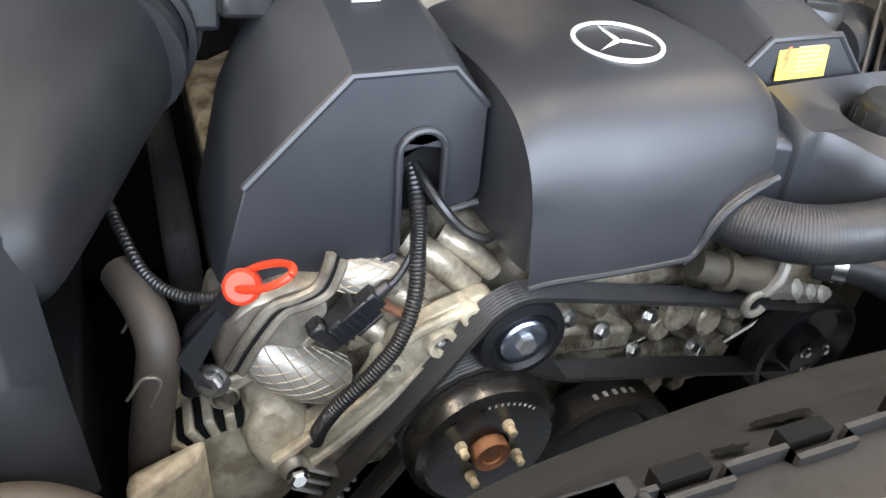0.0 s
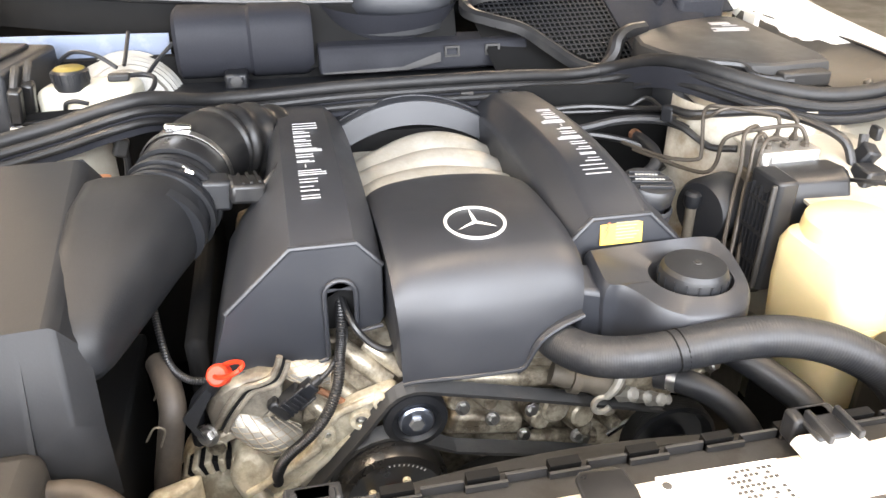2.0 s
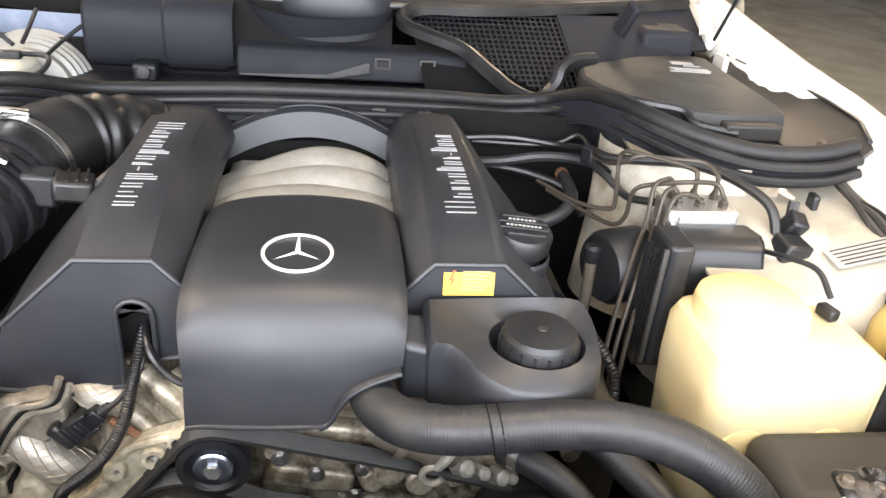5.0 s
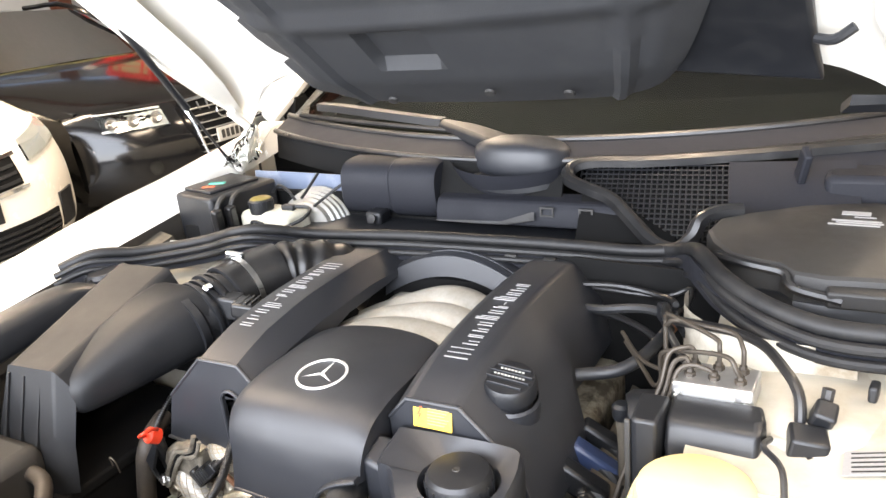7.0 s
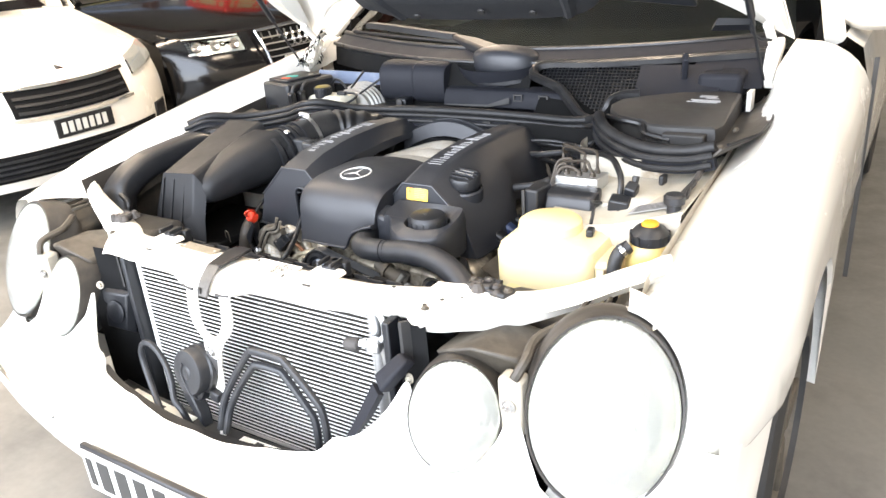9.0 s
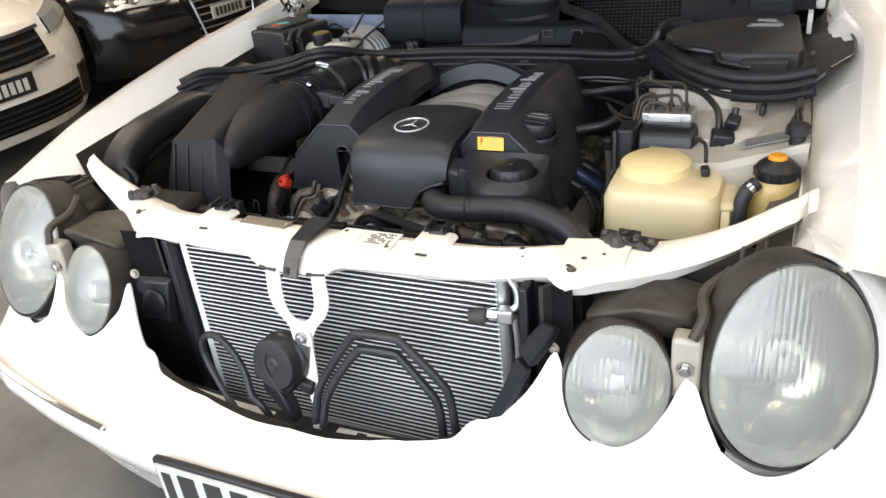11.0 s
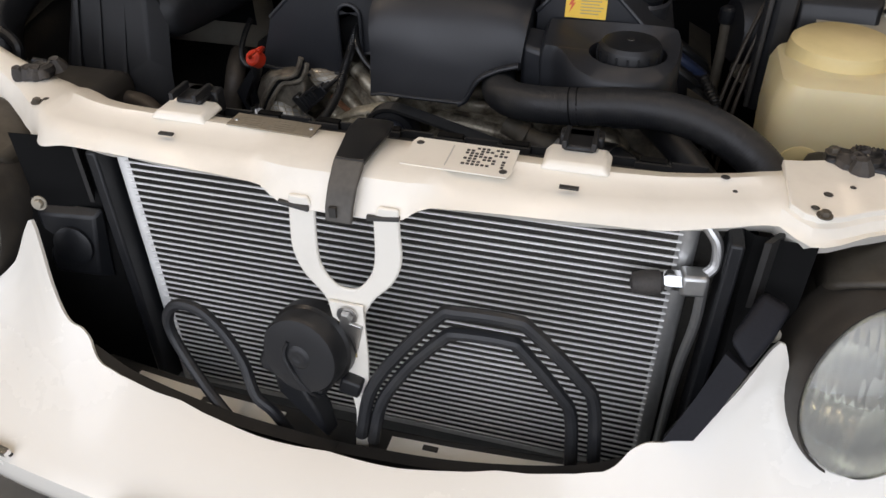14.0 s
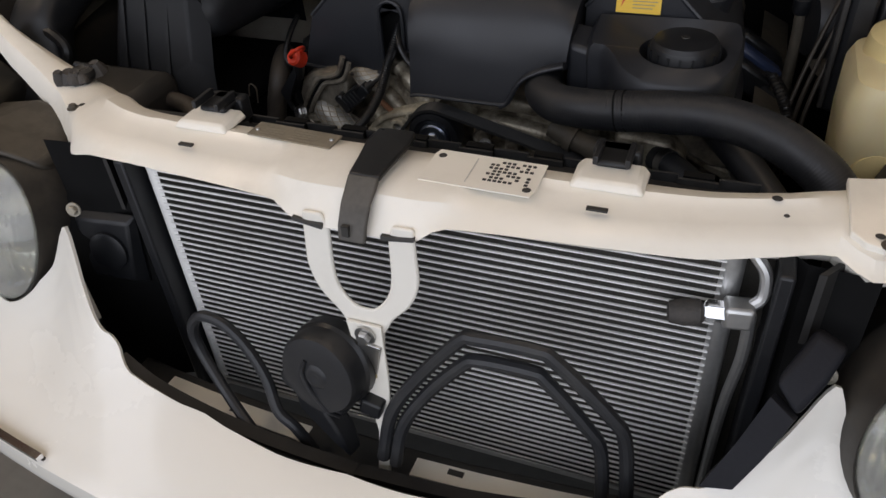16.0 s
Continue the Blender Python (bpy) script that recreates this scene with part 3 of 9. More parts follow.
def wheel(car, x, y, side, name="wheel"):
    m = facing((x, y, 0.30), (side, 0, 0))
    t = part(name, lathe([(0.20, -0.19), (0.29, -0.19), (0.305, -0.16), (0.31, -0.10), (0.305, -0.03), (0.285, -0.005), (0.21, 0.0), (0.205, -0.02)], m, 40), TYRE, car)
    part("rim", lathe([(0.205, -0.17), (0.205, -0.015), (0.19, -0.012), (0.175, -0.04), (0.06, -0.03), (0.04, -0.015), (0, -0.015)], m, 40), GRIMESHADE, t)
    for k in range(5):
        a = 2 * math.pi * k / 5
        part("spoke", turned_box(m @ pose(0, 0, 0, 0, 0, math.degrees(a)) @ pose(0.115, 0, -0.022), 0.15, 0.05, 0.02), GRIMESHADE, t, bevel=0.006)
    return t


def saloon():
    """The white saloon with its bonnet up."""
    car = thing("car", "white saloon car with its bonnet raised and the grille taken off", "car")
    part("bumper", sheet(nose, 360, 33, 0.004), WHITE, car)
    # chrome strips, screw holes and the plate on the bumper
    for s in (-1, 1):
        pts = [(s * x, bumper_y(x) - 0.001, 0.462) for x in (0.36, 0.42, 0.5, 0.6, 0.7, 0.76, 0.81, 0.86)]
        part("chrome_strip", pipe(pts, 1.0, profile=[(-0.003, -0.003), (0.005, -0.0035), (0.005, 0.0035), (-0.003, 0.003)], steps=4), CHROME, car)
        part("strip_gap", pipe([(p[0], p[1] + 0.004, p[2] - 0.006) for p in pts], 0.0028, 6, 4), DARKINK, car)
    pl = part("number_plate", box(-0.208, 0.208, -0.240, -0.226, 0.362, 0.470), BLACK, car, "black framed number plate with unreadable bars", bevel=0.004)
    part("plate_face", box(-0.200, 0.200, -0.243, -0.236, 0.370, 0.462), PAPER, pl, smooth=0)
    x = -0.155
    part("plate_bar", box(-0.190, -0.172, -0.2445, -0.2425, 0.385, 0.447), DARKINK, pl, smooth=0)
    for k in range(6):
        part("plate_bar", box(x, x + 0.034, -0.2445, -0.2425, 0.382, 0.450), DARKINK, pl, smooth=0)
        x += 0.054
    part("bumper_beam", box(-0.55, 0.55, -0.12, -0.04, 0.30, 0.43), BLACK, car, bevel=0.02)
    # wings
    for s, nm in ((1, "front_wing"), (-1, "front_wing")):
        ys = [0.10, 0.14, 0.18, 0.22, 0.24, 0.28, 0.32, 0.36, 0.42, 0.48, 0.54, 0.60, 0.66, 0.72, 0.78, 0.84, 0.90, 0.94, 0.97, 1.0, 1.1, 1.2, 1.3, 1.36]
        bm = loft([[(s * a, b, c) for a, b, c in fender_section(y)] for y in ys], closed=False, cap=False)
        part(nm, bm, WHITE, car)
        part("wing_gutter", loft([[(s * (a - 0.004), y, b - 0.062), (s * (a - 0.045), y, b - 0.072), (s * (a - 0.055), y, b - 0.10)] for y, a, b in
                                  [(q, *smooth_table(FENDER_IN, q)) for q in ys[3:16]]], closed=False, cap=False), GRIMESHADE, car)
        part("wheel_arch_liner", loft([[(s * 0.905, 0.6 + 0.36 * math.cos(a), 0.30 + 0.36 * math.sin(a)), (s * 0.60, 0.6 + 0.36 * math.cos(a), 0.30 + 0.36 * math.sin(a))]
                                       for a in [math.pi * k / 14 for k in range(15)]], closed=False, cap=False), DARK, car)
        wheel(car, s * 0.935, 0.60, s)
        wheel(car, s * 0.90, 3.43, s)
        inner, outer = LAMPS[s]
        half_lamp(car, *inner, s, "headlamp", "round ribbed inner headlamp with a black seal")
        # painted surround that meets the wing round the outer lamp
        cx, cy, cz, rx, rz, nrm, lean = outer
        lm = facing((cx, cy, cz), nrm) @ pose(0, 0, 0, 0, 0, lean)
        flare = ((1.065, -0.050), (1.066, -0.020), (1.085, -0.016), (1.20, -0.014), (1.40, -0.022), (1.60, -0.036), (1.80, -0.056)) if s > 0 else ((1.065, -0.050), (1.066, -0.020), (1.085, -0.016), (1.15, -0.025), (1.25, -0.050), (1.35, -0.10), (1.40, -0.16))
        arc = [-125 + 205 * q / 30 for q in range(31)]
        part("lamp_surround", loft([[lm @ Vector((s * math.cos(radians(a)) * rx * g, math.sin(radians(a)) * rz * g, d)) for a in arc for g in [1.06 + (k - 1.06) * (1 - 0.75 * min(1.0, max(0.0, (a - 5) / 50)))]] for k, d in flare], closed=False, cap=False), WHITE, car)
        half_lamp(car, *outer, s, "headlamp", "large oval ribbed headlamp with a black seal")
        part("lamp_bracket", box(min(s * 0.585, s * 0.625), max(s * 0.585, s * 0.625), -0.005, 0.03, 0.60, 0.70), SHADEDWHITE, car, bevel=0.006)
        bolt(facing((s * 0.605, -0.007, 0.655), (0, -1, 0)), 0.008, car, name="lamp_screw")
        part("lamp_back", box(min(s * 0.46, s * 0.70), max(s * 0.46, s * 0.70), 0.19, 0.30, 0.50, 0.70), DUSTY, car, bevel=0.02)
    # brackets and lamp carriers seen above the lamps
    for s in (-1, 1):
        xi, xo = 0.517, 0.738
        part("lamp_carrier", loft([[(s * (xi - 0.06), 0.02, 0.70), (s * (xi + 0.02), 0.0, 0.735), (s * (xi + 0.09), 0.03, 0.715), (s * (xi + 0.09), 0.05, 0.66), (s * (xi - 0.06), 0.05, 0.66)], [(s * (xi - 0.05), 0.14, 0.70), (s * (xi + 0.03), 0.13, 0.725), (s * (xi + 0.13), 0.15, 0.70), (s * (xi + 0.13), 0.15, 0.62), (s * (xi - 0.05), 0.14, 0.62)]]), HOUSING, car, "dirty brown lamp carrier", bevel=0.008)
        part("lamp_carrier", loft([[(s * (xo - 0.09), 0.13, 0.70), (s * (xo - 0.04), 0.13, 0.755), (s * (xo + 0.02), 0.15, 0.755), (s * (xo + 0.05), 0.17, 0.72), (s * (xo - 0.05), 0.16, 0.60)], [(s * (xo - 0.09), 0.20, 0.71), (s * (xo - 0.04), 0.20, 0.748), (s * (xo + 0.0), 0.21, 0.748), (s * (xo + 0.03), 0.22, 0.72), (s * (xo - 0.05), 0.22, 0.60)]]), HOUSING, car, bevel=0.008)
        for e in (-0.03, 0.0, 0.03):
            part("carrier_rib", turned_box(pose(s * (xo - 0.05 + e), 0.165, 0.757, 0, 0, 0), 0.006, 0.07, 0.008), HOUSING, car, bevel=0.002)
        part("carrier_arm", pipe([(s * (xi + 0.095), 0.0, 0.70), (s * (xi + 0.105), 0.02, 0.725), (s * (xi + 0.10), 0.07, 0.735), (s * (xi + 0.13), 0.12, 0.745)], 0.008, 8, 5), HOUSING, car)
        bolt(facing((0.418 if s > 0 else -0.404, 0.003, 0.660 if s < 0 else 0.647), (-s * 0.3, -1, 0.2)), 0.006, car, mat=SHADEDWHITE, name="lamp_screw")
    # body behind the wings
    side = [(1.364, 0.805), (1.7, 0.86), (2.6, 0.88), (3.4, 0.87), (4.2, 0.84), (4.45, 0.80)]
    for s in (-1, 1):
        loops = []
        for y, zt in [(1.366, 0.995), (1.8, 1.0), (2.6, 1.0), (3.4, 0.99), (4.1, 0.97), (4.42, 0.90)]:
            wv = 0.950 if y < 3.6 else 0.950 - 0.12 * ((y - 3.6) / 0.8) ** 2
            loops.append([(s * (wv - 0.075), y, zt), (s * (wv - 0.03), y, zt - 0.03), (s * wv, y, zt - 0.15), (s * (wv - 0.006), y, 0.6), (s * (wv - 0.034), y, 0.36), (s * (wv - 0.10), y, 0.2)])
        part("body_side", loft(loops, closed=False, cap=False), WHITE, car)
        part("door_gap", box(min(s * 0.945, s * 0.957), max(s * 0.945, s * 0.957), 1.43, 1.437, 0.3, 0.93), DARKINK, car, smooth=0)
        # pillars, roof rail and side glass
        part("pillar", pipe([(s * 0.85, 1.40, 0.985), (s * 0.765, 1.70, 1.20), (s * 0.65, 2.00, 1.38), (s * 0.58, 2.3, 1.425), (s * 0.56, 2.9, 1.43), (s * 0.60, 3.5, 1.36), (s * 0.74, 4.0, 1.02)], 0.027, 10, 6), WHITE, car)
        part("side_window", loft([[(s * 0.835, 1.45, 0.985), (s * 0.83, 3.9, 0.985)], [(s * 0.70, 1.75, 1.22), (s * 0.68, 3.65, 1.25)], [(s * 0.61, 2.1, 1.40), (s * 0.60, 3.2, 1.40)]], closed=False, cap=False), GLOSSBLACK, car)
        mirror = part("door_mirror", loft([[(s * (0.940 + 0.096 * math.copysign(abs(math.cos(a)) ** 0.75, math.cos(a)) * sx), y, 1.058 + 0.066 * math.copysign(abs(math.sin(a)) ** 0.75, math.sin(a)) * sx) for a in [2 * math.pi * k / 20 for k in range(20)]]
                                           for y, sx in ((1.40, 0.35), (1.41, 0.7), (1.45, 0.96), (1.50, 1.0), (1.54, 0.97))]), WHITE, car)
        part("mirror_foot", loft([[(s * 0.80, 1.44, 0.95), (s * 0.80, 1.56, 0.95), (s * 0.80, 1.52, 1.03), (s * 0.80, 1.47, 1.03)], [(s * 0.86, 1.46, 0.99), (s * 0.86, 1.54, 0.99), (s * 0.86, 1.53, 1.06), (s * 0.86, 1.47, 1.06)]]), DARK, mirror)
        part("indicator", box(min(s * 1.005, s * 1.033), max(s * 1.005, s * 1.033), 1.408, 1.45, 1.035, 1.075), CLEAR, mirror, bevel=0.006)
    part("roof", sheet(lambda u, v: ((u * 2 - 1) * 0.62, 1.98 + 1.4 * v, 1.40 + 0.05 * math.sin(math.pi * (0.15 + 0.7 * v)) - 0.03 * (u * 2 - 1) ** 2), 12, 12, 0.01), WHITE, car)
    part("boot_lid", box(-0.76, 0.76, 3.98, 4.4, 0.86, 0.985), WHITE, car, bevel=0.03)

    def screen(u, v):
        x = (u * 2 - 1) * (0.765 - 0.145 * v)
        return (x, 1.155 + 0.80 * v + 0.19 * (u * 2 - 1) ** 2 * (1 - 0.35 * v), 0.975 + 0.435 * v - 0.01 * (u * 2 - 1) ** 2)

    part("windscreen", sheet(screen, 24, 12), SCREEN, car, "tinted windscreen").visible_shadow = False
    part("dashboard", sheet(lambda u, v: ((u * 2 - 1) * 0.74, 1.30 + 0.5 * v + 0.16 * (u * 2 - 1) ** 2, 0.945 + 0.03 * math.sin(3 * v) - 0.25 * max(0, v - 0.75)), 12, 10, 0.02), DARK, car)
    part("cabin_floor", box(-0.84, 0.84, 1.38, 4.2, 0.2, 0.9), DARK, car, smooth=0)
    return car


car = saloon()


def bonnet():
    """The raised bonnet, hinged at the scuttle."""
    ang = radians(40)
    hy, hz = 1.235, 1.000
    d = Vector((0, -math.cos(ang), math.sin(ang)))
    nrm = Vector((0, -math.sin(ang), -math.cos(ang)))

    def at(x, s, h=0.0):
        """x across, s metres from the hinge along the bonnet, h below the skin."""
        return Vector((x, hy, hz)) + d * s + nrm * h

    def rear(q):
        """Where the rear edge lies, by -1..1 across."""
        return smooth_table([(0.0, 0.25), (0.4, 0.242), (0.56, 0.214), (0.737, 0.176), (0.846, 0.111), (1.0, 0.0)], abs(q))[0]

    lid = part("bonnet", sheet(lambda u, v: at((u * 2 - 1) * (0.775 - 0.10 * v), rear(u * 2 - 1) + (1.14 - rear(u * 2 - 1)) * v, -0.035 + 0.03 * (u * 2 - 1) ** 2), 24, 20, 0.006), WHITE, car, "raised white bonnet")
    for s in (-1, 1):
        # inner frame flange along each side
        part("bonnet_flange", loft([[at(s * (0.772 - 0.09 * f), 1.14 * f, 0.0), at(s * (0.767 - 0.09 * f), 1.14 * f, 0.045 * g), at(s * (0.772 - 0.072 * g - 0.09 * f), 1.14 * f, 0.055 * g), at(s * (0.772 - 0.112 * g - 0.09 * f), 1.14 * f, 0.02 * g)] for f, g in ((0.05, 0.2), (0.1, 0.4), (0.2, 0.8), (0.3, 1.0), (0.5, 1.0), (0.75, 1.0), (1.0, 1.0))], closed=False, cap=False), WHITE, lid)
    part("bonnet_inner", sheet(lambda u, v: at((u * 2 - 1) * (0.70 - 0.08 * v), rear((u * 2 - 1) * 0.92) + 0.02 + (1.09 - rear((u * 2 - 1) * 0.92)) * v, -0.010), 16, 6), WHITE, lid)
    # moulded dark liner
    def liner(u, v):
        x = (u * 2 - 1)
        w = 0.375 + (0.145 * min(1, v * 1.8) ** 0.8 if x > 0 else 0.03 * v) + (0.018 * math.copysign(1, math.sin(34 * v)) if x < -0.9 else 0.0)
        s = 0.16 + 0.88 * v + (1 - v) * (0.02 * x * x + 0.07 * x ** 8)
        edge = min(1.0, 6 * min(1 - abs(x), v + 0.03, 1.03 - v))
        pocket = 0.020 if (-0.40 < x < -0.06 and 0.20 < v < 0.30) else 0.0
        ridge = 0.010 * (1 if abs(v - 0.36) < 0.02 or abs(abs(x) - 0.72) < 0.03 else 0)
        return at(x * w - 0.02, s, 0.030 + 0.030 * edge - pocket + ridge)
    part("bonnet_liner", sheet(liner, 60, 44, 0.006), FOAM, lid, "moulded dark grey sound liner")
    for x, s in ((-0.20, 0.22), (0.02, 0.24), (0.17, 0.23), (0.0, 0.47), (-0.3, 0.5), (0.28, 0.5)):
        part("liner_clip", lathe([(0.011, 0), (0.010, 0.005), (0, 0.006)], facing(at(x, s, 0.061), nrm, (1, 0, 0)), 12), DUSTY, lid)
    # air duct box on the far side
    duct = part("air_duct", loft([[at(0.340, 0.250, -0.01), at(0.568, 0.182, -0.02), at(0.575, 0.178, 0.020), at(0.335, 0.245, 0.035)],
                                  [at(0.34, 0.28, 0.0), at(0.565, 0.27, 0.0), at(0.560, 0.27, 0.012), at(0.345, 0.28, 0.018)],
                                  [at(0.35, 0.55, 0.0), at(0.545, 0.55, 0.0), at(0.54, 0.55, 0.034), at(0.355, 0.55, 0.040)]]), BLACK, lid, bevel=0.006)
    part("duct_clip", pipe([at(0.56, 0.30, 0.02), at(0.585, 0.31, 0.03), at(0.61, 0.325, 0.02)], 0.008, 8, 3), BLACK, lid)
    part("vent_stop", loft([[at(0.60, 0.105, 0.02), at(0.615, 0.135, 0.02), at(0.612, 0.135, 0.04), at(0.60, 0.11, 0.04)], [at(0.70, 0.105, 0.02), at(0.70, 0.13, 0.02), at(0.70, 0.13, 0.035), at(0.70, 0.105, 0.035)]]), BLACK, lid)
    part("cable_loop", pipe([at(0.70, 0.15, 0.03), at(0.695, 0.12, 0.045), at(0.715, 0.09, 0.05), at(0.735, 0.07, 0.04)], 0.004, 6, 5), BLACK, lid)
    for s in (-1, 1):
        a, b = Vector((s * 0.735, 1.10, 0.93)), at(s * 0.70, 0.50, 0.04)
        st = part("gas_strut", pipe([a, a.lerp(b, 0.55)], 0.0036, 8, 1), BLACK, lid)
        part("strut_tube", pipe([a.lerp(b, 0.45), b], 0.0085, 10, 1), BLACK, st)
        hinge = part("bonnet_hinge", turned_box(pose(s * 0.742, 1.19, 0.955, 30, 0, 0), 0.02, 0.16, 0.03), WHITE, car, bevel=0.004)
        part("hinge_arm", pipe([(s * 0.735, 1.14, 0.93), (s * 0.735, 1.17, 0.99), at(s * 0.735, 0.02, 0.03), at(s * 0.73, 0.12, 0.03)], 0.012, 8, 4), WHITE, hinge)


bonnet()


# ---- radiator support and cooling pack ----
SLAM_ROWS = [(0.0, 0.078, -0.022, 0.776, -0.040, 0.742), (0.06, 0.078, -0.022, 0.776, -0.038, 0.742), (0.085, 0.078, -0.018, 0.776, -0.032, 0.758), (0.22, 0.080, -0.011, 0.775, -0.019, 0.757), (0.30, 0.086, 0.004, 0.773, -0.005, 0.752), (0.36, 0.105, 0.024, 0.770, 0.017, 0.751),
             (0.402, 0.127, 0.038, 0.766, 0.032, 0.750), (0.419, 0.138, 0.022, 0.763, 0.014, 0.748), (0.435, 0.148, 0.021, 0.760, 0.013, 0.745), (0.474, 0.168, 0.046, 0.757, 0.038, 0.746), (0.56, 0.193, 0.096, 0.760, 0.088, 0.748),
             (0.64, 0.226, 0.158, 0.778, 0.151, 0.756), (0.725, 0.292, 0.238, 0.798, 0.231, 0.776), (0.752, 0.318, 0.272, 0.804, 0.266, 0.782)]


# the end beside the air filter is bent further back
SLAM_BENT = [(0.28, 0.083, -0.006, 0.774, -0.016, 0.758), (0.33, 0.095, 0.004, 0.772, -0.006, 0.752), (0.38, 0.126, 0.024, 0.764, 0.012, 0.735), (0.42, 0.150, 0.055, 0.752, 0.045, 0.722), (0.45, 0.170, 0.080, 0.746, 0.070, 0.715), (0.50, 0.190, 0.118, 0.745, 0.108, 0.712),
             (0.56, 0.204, 0.148, 0.758, 0.140, 0.720), (0.62, 0.216, 0.170, 0.778, 0.163, 0.748), (0.66, 0.228, 0.188, 0.790, 0.181, 0.770), (0.70, 0.244, 0.212, 0.800, 0.206, 0.785)]


def slam_row(x):
    return smooth_table(SLAM_BENT if x < -0.28 else SLAM_ROWS, abs(x))


def slam_at(x, f=0.5, up=0.0):
    """A place on the top of the support; f from front to back."""
    yb, yf, z, _, _ = slam_row(x)
    return Vector((x, yf + (yb - yf) * f, z + up))


def front_support():
    loops = []
    for k in range(-58, 59):
        x = 0.752 * k / 58 if k > 0 else 0.690 * k / 58
        yb, yf, z, y2, z2 = slam_row(x)
        bead = 0.0055 if 0.10 < abs(x) < 0.40 else 0.0
        loops.append([(x, yb - 0.006, z - 0.035), (x, yb - 0.006, z - 0.012), (x, yb - 0.014, z - 0.005), (x, yf + (yb - yf) * 0.62, z), (x, yf + (yb - yf) * 0.5, z - bead), (x, yf + 0.020, z - bead), (x, yf + 0.006, z - 0.004 - bead),
                      (x, yf, z - 0.012), (x, y2, z2), (x, y2 + 0.012, z2 - 0.004), (x, yf + 0.018, z - 0.04)])
    sup = part("radiator_support", loft(loops), SLAM, car, "white painted radiator support panel")
    # rectangular and round holes on the top
    for x, f, w, d in ((-0.207, 0.22, 0.016, 0.005), (0.212, 0.22, 0.018, 0.005)):
        p = slam_at(x, f, 0.0005)
        part("slot", turned_box(pose(p.x, p.y, p.z), w, d, 0.002), DARKINK, sup)
    for x, f, r in ((0.352, 0.62, 0.0045), (0.445, 0.40, 0.0045), (0.43, 0.22, 0.004), (-0.43, 0.30, 0.004), (0.47, 0.45, 0.003), (0.36, 0.3, 0.0025)):
        p = slam_at(x, f, 0.0048 if x > 0.405 else 0.0005)
        part("hole", lathe([(r, 0), (r * 0.7, 0.0008), (0, 0.0006)], pose(*p), 12), DARKINK, sup)
    for x, f in ((0.437, 0.12), (-0.437, 0.16)):
        bolt(pose(*slam_at(x, f, 0.004 if x > 0 else 0.0)), 0.0048, sup, mat=GRIMESHADE)
    # raised corner plate welded over the support beside the lamp
    plate = []
    for k in range(9):
        x = 0.408 + 0.096 * k / 8
        plate.append([slam_at(x, f, h) for f, h in ((0.10, -0.004), (0.10, 0.0035), (0.35, 0.0042), (0.65, 0.0042), (0.93, 0.0035), (0.93, -0.004))])
    part("corner_plate", loft(plate), SLAM, sup, bevel=0.0012)
    for s in (-1, 1):
        # seat for the bonnet buffers with a clip on it
        p = slam_at(s * 0.213, 0.78)
        part("buffer_seat", loft([[(p.x - a, p.y - 0.022, p.z - 0.002), (p.x + a, p.y - 0.022, p.z - 0.002), (p.x + a, p.y + 0.02, p.z - 0.002), (p.x - a, p.y + 0.02, p.z - 0.002)] if k == 0 else
                                  [(p.x - a, p.y - 0.016, p.z + 0.006), (p.x + a, p.y - 0.016, p.z + 0.006), (p.x + a, p.y + 0.02, p.z + 0.006), (p.x - a, p.y + 0.02, p.z + 0.006)] for k, a in ((0, 0.034), (1, 0.027))]), SLAM, sup, bevel=0.003)
        clip = thing("shroud_clip", "black plastic clip holding the fan shroud", "clip", "shroud clips")
        part("clip_body", box(p.x - 0.016, p.x + 0.016, p.y + 0.006, p.y + 0.045, p.z + 0.0055, p.z + 0.012), BLACK, clip, bevel=0.003)
        for q in (-0.016, 0.012):
            part("clip_leg", box(p.x + q, p.x + q + 0.005, p.y - 0.004, p.y + 0.030, p.z + 0.0135, p.z + 0.022), BLACK, clip, bevel=0.001)
        part("clip_bar", box(p.x - 0.022, p.x + 0.022, p.y + 0.028, p.y + 0.046, p.z - 0.016, p.z + 0.012), BLACK, clip, bevel=0.003)
        # bonnet lock, greasy
        q = slam_at(s * 0.495, 0.80 if s > 0 else 0.62)
        lock = thing("bonnet_lock", "greasy black bonnet lock on the white support", "lock", "bonnet locks")
        part("lock_plate", turned_box(pose(q.x, q.y, q.z + 0.004, 0, 0, -s * 12), 0.085 if s > 0 else 0.040, 0.034, 0.010), BLACK, lock, bevel=0.004)
        part("lock_body", lathe([(0.017, 0), (0.016, 0.007), (0.011, 0.010), (0.006, 0.007), (0, 0.007)], pose(q.x - s * 0.005, q.y, q.z + 0.006), 16), RUBBER, lock)
        for e in (-0.036, 0.036) if s > 0 else ():
            bolt(pose(q.x + e, q.y - s * e * 0.2, q.z + 0.008), 0.0055, lock, mat=GRIMESHADE)
        part("lock_spring", bellows([(q.x - 0.016, q.y + 0.014, q.z + 0.012), (q.x + 0.016, q.y + 0.010, q.z + 0.012)], 0.0035, 0.0015, 8, 8, 40), BLACK, lock)
    # centre strap over the support
    st = []
    for y, z, w in ((0.075, 0.780, 0.014), (0.066, 0.784, 0.020), (0.045, 0.784, 0.022), (0.015, 0.782, 0.018), (-0.010, 0.780, 0.0155), (-0.028, 0.768, 0.0145), (-0.040, 0.752, 0.014), (-0.044, 0.738, 0.0135)):
        t = 0.006
